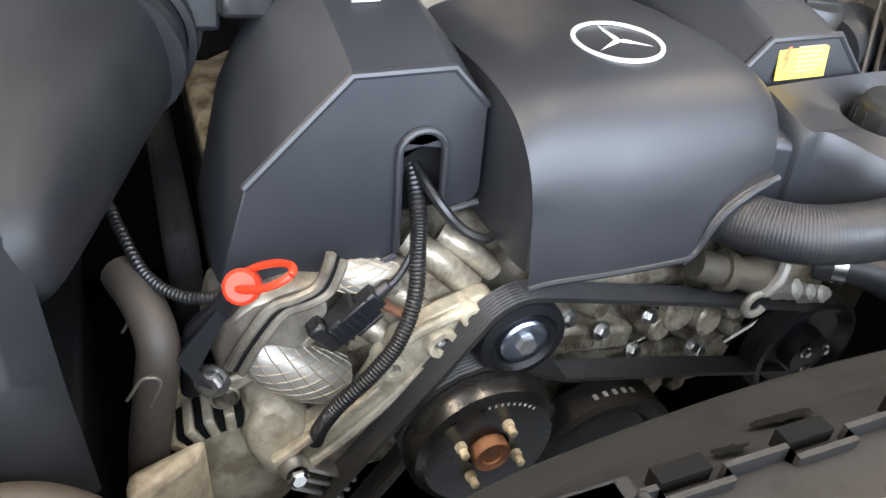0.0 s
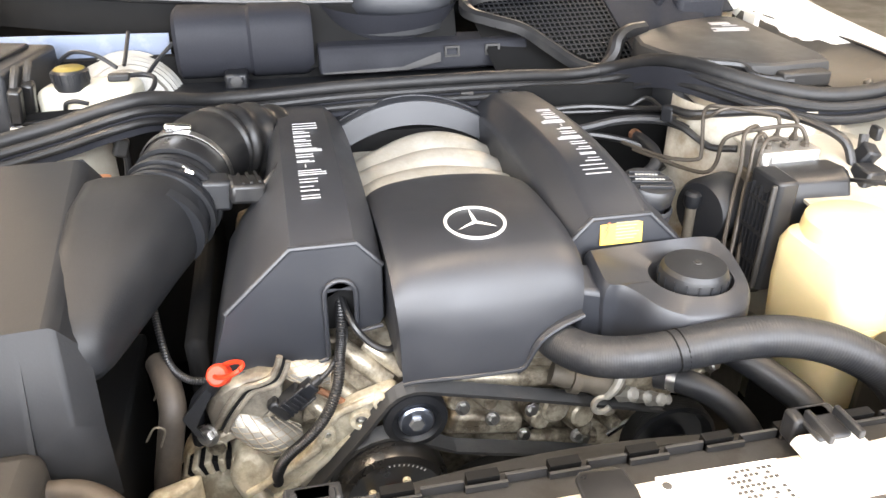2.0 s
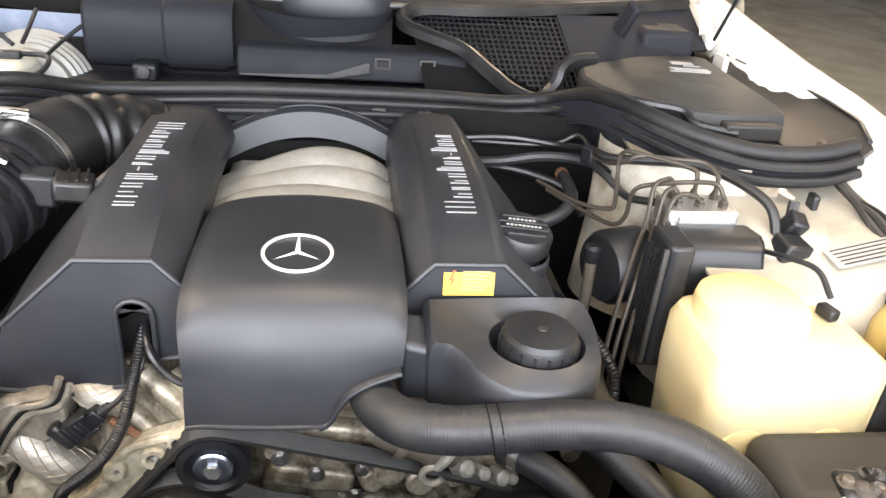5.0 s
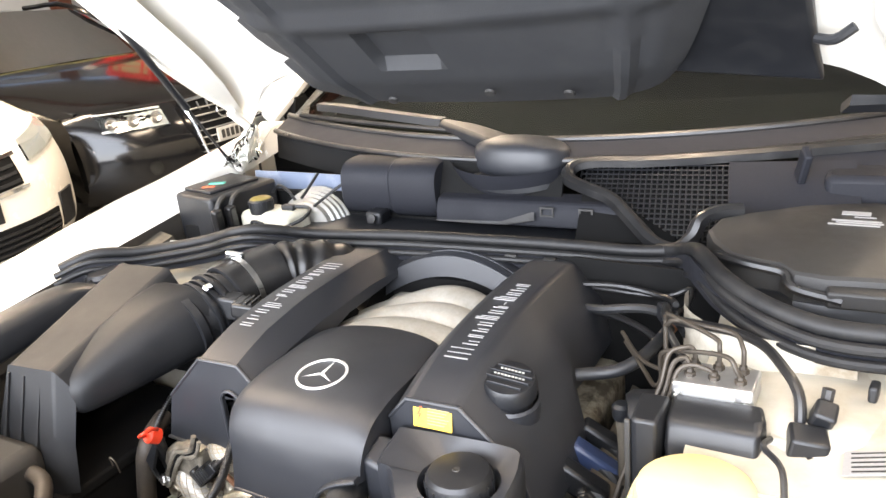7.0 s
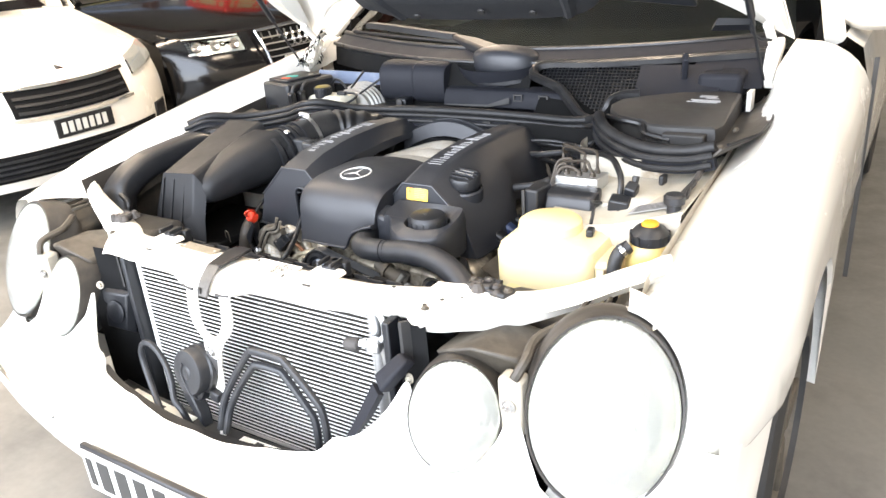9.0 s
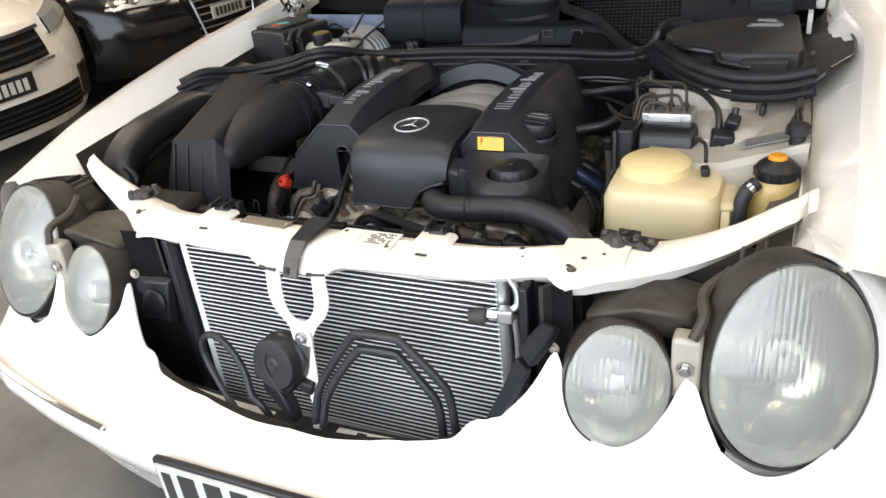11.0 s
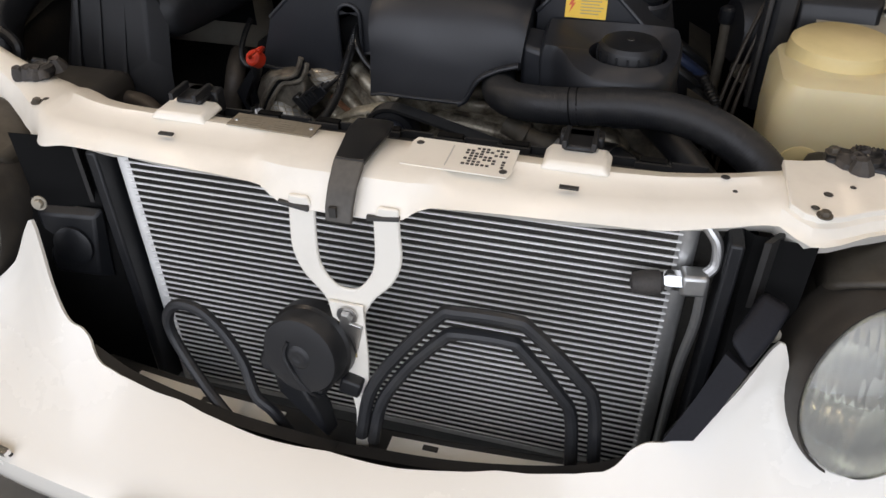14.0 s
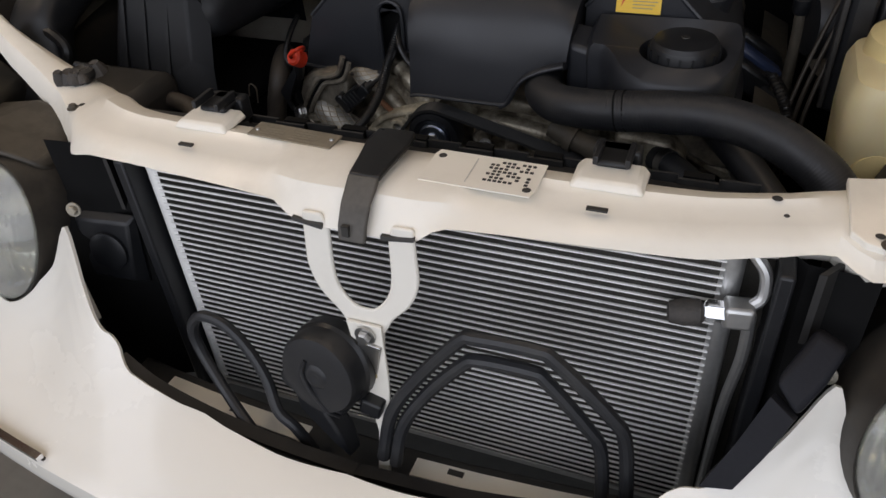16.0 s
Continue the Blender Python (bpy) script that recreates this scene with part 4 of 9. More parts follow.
        st.append([(0.004 - w, y, z), (0.004 + w, y, z), (0.004 + w, y - (t if z < 0.77 else 0), z + (0 if z < 0.77 else t)), (0.004 - w, y - (t if z < 0.77 else 0), z + (0 if z < 0.77 else t))])
    gs = thing("grille_strap", "black rubber strap bent over the radiator support", "strap")
    part("strap_top", loft(st[:5]), RUBBER, gs, bevel=0.002)
    strap = part("strap_front", loft(st[4:]), OLDRUBBER, gs, "faded brown-grey rubber", bevel=0.002)
    for s_ in (-1, 1):
        part("dark_seam", loft([[(s_ * 0.030, -0.0385, 0.7405), (s_ * 0.062, -0.0365, 0.7435), (s_ * 0.062, -0.0355, 0.7470), (s_ * 0.046, -0.0365, 0.7450), (s_ * 0.030, -0.0375, 0.7455)], [(s_ * 0.030, -0.0425, 0.7405), (s_ * 0.062, -0.0405, 0.7435), (s_ * 0.062, -0.0395, 0.7470), (s_ * 0.046, -0.0405, 0.7450), (s_ * 0.030, -0.0415, 0.7455)]]), DARKINK, sup, smooth=0)
    rnd = random.Random(31)
    for s_ in (-1, 1):
        q = slam_at(s_ * 0.495, 0.80 if s_ > 0 else 0.62)
        wide = 1.0 if s_ > 0 else 0.5
        smear = thing("grease_patch", "lumpy black grease on the bonnet lock seat", "grease", "grease patches")
        for k in range(9):
            r = rnd.uniform(0.007, 0.015)
            part("lump", lathe([(r, 0.0), (r * 0.9, 0.006), (r * 0.5, rnd.uniform(0.008, 0.016)), (0, 0.012)], pose(q.x + wide * rnd.uniform(-0.036, 0.030), q.y + rnd.uniform(-0.018, 0.018), q.z + 0.002, rnd.uniform(-15, 15), rnd.uniform(-15, 15), rnd.uniform(0, 90)), 9), BRAID, smear)
    part("strap_slot", box(-0.004, 0.003, -0.0505, -0.046, 0.744, 0.755), DARKINK, strap.parent, smooth=0)
    # data plate and perforated label
    tag = thing("data_plate", "bare metal data plate with unreadable stamping", "plate")
    a = slam_at(-0.105, 0.72, 0.001)
    part("plate_sheet", turned_box(pose(*a, 0, 0, -3), 0.098, 0.026, 0.0016), BRONZE, tag)
    for k in range(5):
        for j, (dx, w) in enumerate(((-0.024, 0.026), (0.012, 0.034 - 0.004 * (k % 3)))):
            part("stamped_bar", turned_box(pose(a.x + dx, a.y + 0.009 - 0.0045 * k, a.z + 0.0012, 0, 0, -3), w, 0.0014, 0.0005), BRONZE, tag)
    for e in (-0.043, 0.043):
        part("rivet", lathe([(0.0025, 0), (0.002, 0.0012), (0, 0.0016)], pose(a.x + e, a.y, a.z + 0.0008), 8), STEEL, tag)
    lab = thing("paint_label", "white perforated label riveted on the radiator support", "label")
    c = slam_at(0.103, 0.56, 0.0012)
    part("label_sheet", slab([(-0.055, -0.026), (0.050, -0.028), (0.053, -0.020), (0.053, 0.026), (-0.052, 0.028), (-0.055, 0.02)], pose(*c), 0.0012), SLAM, lab)
    rnd = random.Random(8)
    for i in range(9):
        for j in range(7):
            if rnd.random() < 0.68:
                part("punched_mark", turned_box(pose(c.x + 0.004 + 0.0048 * i, c.y - 0.012 + 0.0052 * j, c.z + 0.0004), 0.0032, 0.0026, 0.0008), DARKINK, lab, smooth=0)
    for e, h in ((-0.047, 0.018), (0.045, -0.018)):
        part("rivet_hole", lathe([(0.0042, 0), (0.003, 0.0008), (0, 0.0004)], pose(c.x + e, c.y + h, c.z), 10), DARKINK, lab)
    part("fold_line", turned_box(pose(c.x - 0.012, c.y, c.z + 0.0003), 0.001, 0.04, 0.0008), PAPER, lab)


front_support()


def cooling_pack():
    con = thing("condenser", "aluminium condenser with many flat tubes and dirty fins, gap shade in their colour", "condenser")
    y0 = 0.030
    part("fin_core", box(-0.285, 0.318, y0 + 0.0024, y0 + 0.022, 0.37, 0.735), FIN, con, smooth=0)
    part("header", pipe([(-0.294, y0 + 0.012, 0.36), (-0.294, y0 + 0.012, 0.742)], 0.011, 14, 1), TUBE, con)
    part("header", pipe([(0.326, y0 + 0.012, 0.36), (0.326, y0 + 0.012, 0.742)], 0.012, 14, 1), ALU, con)
    for z in (0.364, 0.739):
        part("side_plate", box(-0.290, 0.322, y0, y0 + 0.024, z, z + 0.008), ALU, con, bevel=0.001)
    tube = box(-0.290, 0.322, y0 + 0.0004, y0 + 0.0235, -0.00095, 0.00095)
    first = part("tube", tube, TUBE, con, smooth=0)
    n = 39
    for k in range(n):
        ob = first if k == 0 else bpy.data.objects.new("tube", first.data)
        if k:
            scene.collection.objects.link(ob)
            ob.parent = con
        ob.location.z = 0.3769 + 0.0092 * k
    # folded fin strips, joined
    vs, fs = [], []
    for k in range(n - 1):
        z0 = 0.3769 + 0.0092 * k + 0.0012
        for i in range(300):
            xa = -0.284 + 0.00200 * i
            b = len(vs)
            vs += [(xa, y0 + 0.0012, z0), (xa, y0 + 0.0030, z0), (xa + 0.0008, y0 + 0.0012, z0 + 0.0068), (xa + 0.0008, y0 + 0.0030, z0 + 0.0068)]
            fs.append((b, b + 1, b + 3, b + 2))
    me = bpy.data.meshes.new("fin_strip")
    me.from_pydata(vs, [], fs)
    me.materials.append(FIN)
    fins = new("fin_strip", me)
    fins.parent = con
    fins["kind"] = "stuff"
    # hose union at the upper corner
    part("union_block", turned_box(pose(0.339, y0 - 0.012, 0.683, 0, 0, 8), 0.026, 0.022, 0.024), ALU, con, bevel=0.004)
    part("union_nut", lathe([(0.010, 0), (0.010, 0.014), (0.007, 0.018)], facing((0.328, y0 - 0.014, 0.683), (-1, -0.1, 0)), 6), CHROME, con)
    part("union_cap", lathe([(0.007, 0), (0.012, 0.004), (0.0125, 0.018), (0.010, 0.030), (0.004, 0.032), (0, 0.032)], facing((0.312, y0 - 0.016, 0.680), (-1, -0.15, -0.1)), 14), BRAID, con)
    part("liquid_pipe", pipe([(0.348, y0 - 0.008, 0.690), (0.356, y0 - 0.004, 0.700), (0.354, y0, 0.722), (0.342, y0 + 0.004, 0.738)], 0.0055, 10, 6), ALU, con)
    part("liquid_pipe", pipe([(0.350, y0 - 0.004, 0.676), (0.352, y0, 0.62), (0.347, y0 + 0.006, 0.54), (0.345, y0 + 0.008, 0.40)], 0.0055, 10, 4), ALU, con)
    rad = thing("radiator", "black radiator and fan shroud behind the condenser", "radiator")
    part("radiator_core", box(-0.33, 0.37, 0.058, 0.105, 0.36, 0.728), FIN, rad, smooth=0)
    prof = [(0.0, 0.060, 0.750), (0.09, 0.108, 0.750), (0.18, 0.126, 0.738), (0.5, 0.160, 0.705), (0.56, 0.165, 0.700), (0.95, 0.205, 0.678), (1.0, 0.210, 0.670)]

    def shroud_at(u, v):
        x = -0.36 + 0.76 * u
        y, z = lerp_table(prof, v)
        return (x, y - 0.02 * max(0, abs(x - 0.02) - 0.2) / 0.2 * v, z - 0.5 * (x - 0.04) ** 2 * v * v)
    part("shroud", sheet(shroud_at, 32, 24, 0.004), SHROUD, rad)
    # upright toothed lip along its front edge
    line = []
    for k in range(16):
        x = -0.20 + 0.036 * k
        near, far = (0.104, 0.111) if k % 2 else (0.111, 0.104)
        line += [(x, far), (x, near)]
    part("shroud_lip", loft([[(x, y, z) for x, y in line] for z in (0.742, 0.756)] + [[(x, y + 0.003, z) for x, y in line] for z in (0.756, 0.742)], closed=False, cap=False), SHROUD, rad, smooth=0)
    for k in range(7):
        part("shroud_pocket", box(-0.160 + 0.072 * k, -0.132 + 0.072 * k, 0.1145, 0.124, 0.742, 0.7535), DARK, rad, smooth=0)
    rnd = random.Random(12)
    for cu, cv, ru, rv in ((0.416, 0.42, 0.030, 0.075), (0.335, 0.22, 0.016, 0.05), (0.62, 0.36, 0.018, 0.05)):
        rim = [(cu + ru * math.cos(a) * w, cv + rv * math.sin(a) * w) for a in [2 * math.pi * q / 22 for q in range(22)] for w in [rnd.uniform(0.62, 1.15)]]
        blot = [[Vector(shroud_at(cu + (a - cu) * g, cv + (b - cv) * g)) + Vector((0, 0, h)) for a, b in rim] for g, h in ((1.0, 0.0044), (0.9, 0.0052), (0.05, 0.0052))]
        part("oil_stain", loft(blot), DARK, rad)
    part("shroud_back", loft([[shroud_at(k / 16, 1.0) for k in range(17)], [(-0.36 + 0.76 * k / 16, 0.150, 0.36) for k in range(17)]], closed=False, cap=False), SHROUD, rad)
    part("top_tank", pipe([(-0.35, 0.098, 0.725), (0.39, 0.098, 0.725)], 0.018, 10, 1), BLACK, rad)
    # side ducts
    for s in (-1, 1):
        d = thing("air_guide", "dark plastic air guide beside the condenser", "air guide", "air guides")
        xi = -0.310 if s < 0 else 0.362
        part("guide_panel", loft([[(xi, 0.055, z), (s * 0.385, 0.035 if z > 0.6 else 0.02, z), (s * 0.44, 0.03 if z > 0.6 else 0.0, z)] for z in (0.36, 0.44, 0.52, 0.60, 0.66, 0.735)], closed=False, cap=False), DARK, d)
        part("guide_post", box(min(xi, xi + s * 0.014), max(xi, xi + s * 0.014), 0.012, 0.055, 0.36, 0.735), BLACK, d, bevel=0.003)
        part("guide_fin", loft([[(xi + s * 0.030, 0.02, z), (xi + s * 0.036, 0.02, z), (xi + s * 0.050, 0.04, z), (xi + s * 0.044, 0.04, z)] for z in (0.66, 0.738)]), DUSTY, d)
        if s < 0:
            part("guide_pocket", loft([[(-0.352, 0.022, 0.634), (-0.428, 0.016, 0.632), (-0.418, 0.002, 0.556), (-0.362, 0.010, 0.552)], [(-0.345, 0.035, 0.642), (-0.44, 0.03, 0.642), (-0.43, 0.02, 0.542), (-0.355, 0.03, 0.537)]]), BLACK, d, bevel=0.003)
            part("guide_disc", lathe([(0.026, 0), (0.026, 0.004), (0.020, 0.006), (0, 0.006)], facing((-0.386, 0.0125, 0.594), (0.1, -1, 0.15)), 24), BLACK, d)
        else:
            part("guide_duct", loft([[(0.400, 0.004, 0.694), (0.424, -0.010, 0.690), (0.430, 0.012, 0.676), (0.404, 0.026, 0.680)], [(0.388, -0.018, 0.682), (0.412, -0.034, 0.670), (0.418, -0.012, 0.656), (0.392, 0.004, 0.666)], [(0.374, -0.040, 0.667), (0.395, -0.052, 0.643), (0.402, -0.030, 0.634), (0.380, -0.018, 0.655)]]), SCUTTLE, d, bevel=0.006, segs=3)
            part("guide_blade", loft([[(0.374, -0.042, 0.652), (0.394, -0.054, 0.643), (0.398, -0.044, 0.638), (0.378, -0.032, 0.648)], [(0.356, -0.060, 0.606), (0.378, -0.070, 0.606), (0.382, -0.060, 0.602), (0.360, -0.050, 0.602)], [(0.334, -0.078, 0.558), (0.360, -0.084, 0.574), (0.362, -0.074, 0.572), (0.336, -0.068, 0.556)]]), SCUTTLE, d)
        part("edge_trim", pipe([(s * 0.309, -0.090, 0.530), (s * 0.25, -0.100, 0.506), (s * 0.13, -0.108, 0.484), (0, -0.110, 0.475)], 1.0, profile=[(-0.008, -0.003), (0.007, -0.004), (0.008, 0.003), (-0.007, 0.004)], steps=6), SEALRUBBER, d)
    # Y bracket, horn, oil pipes
    yb = thing("latch_bracket", "white painted fork bracket in front of the condenser", "bracket")
    outer = [(-0.056, 0.0), (-0.057, -0.025), (-0.057, -0.055), (-0.047, -0.080), (-0.028, -0.100), (-0.019, -0.116), (-0.017, -0.142), (0.017, -0.142), (0.019, -0.116), (0.030, -0.098), (0.049, -0.078), (0.059, -0.054), (0.058, -0.025), (0.057, 0.0)]
    hole = [(0.036, 0.0), (0.031, -0.014), (0.031, -0.052), (0.026, -0.072), (0.013, -0.088), (0.001, -0.091), (-0.012, -0.088), (-0.024, -0.074), (-0.029, -0.055), (-0.029, -0.014), (-0.036, 0.0)]

    def soften(pts, lo, hi):
        """Round the bends of an outline between two of its points."""
        mid = [(q.x, q.y) for q in spline([Vector((*a, 0)) for a in pts[lo:hi]], 5)]
        return pts[:lo] + mid + pts[hi:]
    fork = soften(outer, 8, 14)
    fork = [(x, z * 1.10) for x, z in soften(fork, 0, 6) + soften(hole, 1, 10)]
    my = facing((0.004, -0.037, 0.754), (0, -0.992, 0.10))
    part("fork", slab(fork, my, 0.005), SLAM, yb, bevel=0.002)
    bolt(facing((0.006, -0.056, 0.628), (0, -1, 0)), 0.0075, yb)
    part("lower_leg", loft([[(x0 + 0.002, y, z), (x1 + 0.002, y, z), (x1 + 0.002, y + 0.004, z), (x0 + 0.002, y + 0.004, z)] for x0, x1, y, z in ((-0.017, 0.021, -0.054, 0.640), (-0.006, 0.024, -0.060, 0.575), (0.008, 0.024, -0.070, 0.495), (0.010, 0.024, -0.088, 0.45))]), SLAM, yb, bevel=0.001)
    part("leg_patch", loft([[(-0.010, -0.0562, 0.617), (0.014, -0.0562, 0.617), (0.014, -0.0552, 0.617), (-0.010, -0.0552, 0.617)], [(0.0, -0.0605, 0.572), (0.014, -0.0605, 0.572), (0.014, -0.0595, 0.572), (0.0, -0.0595, 0.572)]]), BUFF, yb, smooth=0)
    horn = thing("horn", "round black horn on the fork bracket", "horn")
    hm = facing((-0.040, -0.085, 0.585), (-0.12, -0.97, 0.2))
    part("horn_body", lathe([(0.0, -0.045), (0.040, -0.045), (0.046, -0.038), (0.046, -0.002), (0.043, 0.003), (0.030, 0.005), (0.014, 0.004), (0.011, 0.006), (0.005, 0.006), (0, 0.004)], hm, 40), BLACK, horn)
    part("horn_band", lathe([(0.0455, -0.040), (0.049, -0.036), (0.049, -0.022), (0.0455, -0.018)], hm, 40), RUBBER, horn)
    part("horn_case", slab([(-0.045, 0.010), (-0.062, -0.032), (-0.058, -0.044), (0.014, -0.060), (0.022, -0.052), (0.030, -0.034), (0.0, 0.0)], hm @ Matrix.Translation((0, 0, -0.012)), 0.024), BLACK, horn, bevel=0.004)
    part("horn_swirl", pipe([hm @ Vector((-0.012, 0.016, 0.004)), hm @ Vector((-0.016, 0.0, 0.005)), hm @ Vector((-0.006, -0.020, 0.005)), hm @ Vector((0.012, -0.040, 0.002)), hm @ Vector((0.020, -0.050, -0.006))], 0.0025, 8, 5), BLACK, horn)
    part("horn_arm", turned_box(pose(0.000, -0.058, 0.57, 0, 12, 0), 0.025, 0.004, 0.10), STEEL, horn, bevel=0.001)
    part("horn_bracket", loft([[(-0.082, -0.078, 0.560), (-0.040, -0.094, 0.545), (-0.036, -0.070, 0.545), (-0.078, -0.060, 0.560)], [(-0.078, -0.082, 0.520), (-0.022, -0.096, 0.505), (-0.018, -0.070, 0.505), (-0.074, -0.062, 0.520)], [(-0.040, -0.092, 0.495), (-0.016, -0.096, 0.470), (-0.010, -0.074, 0.470), (-0.036, -0.068, 0.495)]]), BLACK, horn, bevel=0.004)
    part("horn_plug", turned_box(pose(0.008, -0.066, 0.538, 0, 15, 0), 0.024, 0.022, 0.022), BLACK, horn, bevel=0.003)
    pipes = thing("oil_cooler_hose", "pair of black rubber cooler hoses arching before the condenser", "hose", "front hoses")
    part("outer_hose", pipe([(0.020, -0.085, 0.475), (0.030, -0.07, 0.535), (0.060, -0.06, 0.588), (0.105, -0.055, 0.648), (0.122, -0.055, 0.656), (0.178, -0.055, 0.658), (0.196, -0.055, 0.650), (0.248, -0.055, 0.596), (0.266, -0.055, 0.560), (0.276, -0.065, 0.46)], 0.0072, 10, 5), HOSE, pipes)
    part("inner_hose", pipe([(0.034, -0.085, 0.47), (0.042, -0.07, 0.52), (0.070, -0.06, 0.57), (0.108, -0.055, 0.618), (0.124, -0.055, 0.628), (0.174, -0.055, 0.630), (0.188, -0.055, 0.622), (0.228, -0.055, 0.572), (0.244, -0.055, 0.54), (0.252, -0.065, 0.46)], 0.0072, 10, 5), HOSE, pipes)
    loop = thing("drain_hose", "looped thin black hose before the condenser", "hose", "front hoses")
    part("hose_run", pipe([(-0.135, -0.10, 0.475), (-0.175, -0.08, 0.500), (-0.212, -0.062, 0.545), (-0.216, -0.058, 0.576), (-0.200, -0.056, 0.596), (-0.172, -0.056, 0.592), (-0.145, -0.06, 0.566), (-0.122, -0.07, 0.535), (-0.105, -0.085, 0.505), (-0.085, -0.088, 0.488), (-0.070, -0.085, 0.45)], 0.0065, 10, 5), HOSE, loop)
    cross = thing("lower_crossmember", "dark lower crossmember with a white edge under the condenser", "crossmember")
    part("rail", loft([[(x, -0.088 + 0.25 * x * x, 0.446), (x, -0.045 + 0.2 * x * x, 0.444), (x, -0.040 + 0.2 * x * x, 0.435), (x, -0.040 + 0.2 * x * x, 0.38), (x, -0.088 + 0.25 * x * x, 0.38)] for x in (-0.36, -0.25, -0.1, 0, 0.1, 0.25, 0.36)]), DUSTY, cross, bevel=0.003)
    part("white_flange", loft([[(x, -0.080 + 0.25 * x * x, 0.4475), (x, -0.056 + 0.2 * x * x, 0.4465), (x, -0.056 + 0.2 * x * x, 0.4445), (x, -0.080 + 0.25 * x * x, 0.4455)] for x in (0.045, 0.12, 0.20, 0.285)]), SLAM, cross, "white painted edge of the crossmember")
    part("white_flange", loft([[(x, -0.080 + 0.25 * x * x, 0.4475), (x, -0.056 + 0.2 * x * x, 0.4465), (x, -0.056 + 0.2 * x * x, 0.4445), (x, -0.080 + 0.25 * x * x, 0.4455)] for x in (-0.30, -0.24, -0.18, -0.09)]), SLAM, cross, "white painted edge of the crossmember")
    for x in (-0.19, 0.093):
        part("rail_slot", turned_box(pose(x, -0.062, 0.4465, 0, 0, 0), 0.018, 0.007, 0.003), DARKINK, cross, smooth=0)
    part("tray", box(-0.3, 0.3, -0.15, -0.095, 0.40, 0.43), BLACK, cross, bevel=0.003)


cooling_pack()


# ---- engine ----
def head_cover(s):
    """One cylinder-bank cover; s = -1 for the bank beside the air filter."""
    t = thing("engine_cover", "dark grey moulded engine side cover with silver lettering bars" if s < 0 else "dark grey moulded engine side cover with a yellow warning label", "engine cover", "engine side covers")
    rows = [(0.417, 0.824, 0.290, 0.750, 0.314, 0.672, 0.792), (0.44, 0.832, 0.290, 0.754, 0.316, 0.668, 0.800), (0.49, 0.845, 0.288, 0.762, 0.316, 0.665, 0.812), (0.56, 0.853, 0.286, 0.768, 0.314, 0.665, 0.818)]
    if s < 0:
        rows += [(0.585, 0.855, 0.270, 0.785, 0.292, 0.70, 0.82), (0.61, 0.856, 0.240, 0.815, 0.262, 0.74, 0.82), (0.66, 0.856, 0.228, 0.828, 0.245, 0.75, 0.82), (0.74, 0.855, 0.228, 0.826, 0.244, 0.75, 0.82), (0.84, 0.846, 0.228, 0.815, 0.244, 0.75, 0.81), (0.91, 0.832, 0.226, 0.80, 0.24, 0.75, 0.80)]
    else:
        rows += [(0.62, 0.855, 0.284, 0.775, 0.308, 0.68, 0.82), (0.65, 0.855, 0.276, 0.785, 0.290, 0.70, 0.82), (0.68, 0.854, 0.262, 0.79, 0.275, 0.71, 0.82), (0.76, 0.850, 0.262, 0.785, 0.276, 0.70, 0.82), (0.85, 0.842, 0.262, 0.775, 0.278, 0.70, 0.81), (0.93, 0.826, 0.26, 0.76, 0.28, 0.70, 0.80)]
    loops = []
    for y, zt, xs, zs, xb, zb, zi in rows:
        loops.append([(s * q, y, z) for q, z in ((0.112, zb + 0.05), (0.112, zi), (0.128, zi + (zt - zi) * 0.62), (0.142, zt), (0.178, zt + 0.0015), (0.212, zt), ((0.212 + xs) / 2, (zt + zs) / 2 + 0.003), (xs, zs), (xb, zb))])
    shell = part("shell", loft(loops, closed=False, cap=False), COVER, t, bevel=0.006, segs=3)
    part("back_wall", loft([loops[-1], [(p[0] * 0.98, p[1] + 0.004, 0.70) for p in loops[-1]]], closed=False, cap=False), COVER, t)
    # front panel, with the cable slot on one bank
    z0 = [(0.112, 0.722), (0.112, 0.792), (0.140, 0.823), (0.213, 0.823), (0.290, 0.749), (0.314, 0.672)]
    if s < 0:
        arch = [(0.162 + 0.0165 * math.cos(a), 0.762 + 0.0165 * math.sin(a)) for a in [math.pi * k / 8 for k in range(9)]]
        outline = z0 + [(0.195, 0.660), (0.191, 0.670), (0.1785, 0.674), (0.1785, 0.762)] + arch[::-1][1:-1] + [(0.1455, 0.762), (0.1455, 0.708), (0.118, 0.712)]
    else:
        outline = z0 + [(0.2, 0.665), (0.12, 0.70)]
    pts = [(s * x, z) for x, z in outline]
    bm = bmesh.new()
    f0 = [bm.verts.new((x, 0.4135, z)) for x, z in pts]
    f1 = [bm.verts.new((x, 0.4185, z)) for x, z in pts]
    bm.faces.new(f0)
    bm.faces.new(f1)
    for i in range(len(f0)):
        j = (i + 1) % len(f0)
        bm.faces.new((f0[i], f0[j], f1[j], f1[i]))
    part("front_panel", bm, COVER, t, bevel=0.0015)
    part("front_edge", pipe([(s * x, 0.4155, z) for x, z in z0[1:5]], 0.0035, 8, 1), COVER, t)
    if s < 0:
        rim = [(-0.1800, 0.411, 0.678), (-0.1800, 0.411, 0.762)] + [(-0.162 - 0.0180 * math.cos(a), 0.411, 0.762 + 0.0180 * math.sin(a)) for a in [math.pi * k / 8 for k in range(1, 8)]] + [(-0.1440, 0.411, 0.762), (-0.1440, 0.411, 0.710)]
        part("slot_rim", pipe(rim, 0.003, 8, 1), COVER, t)
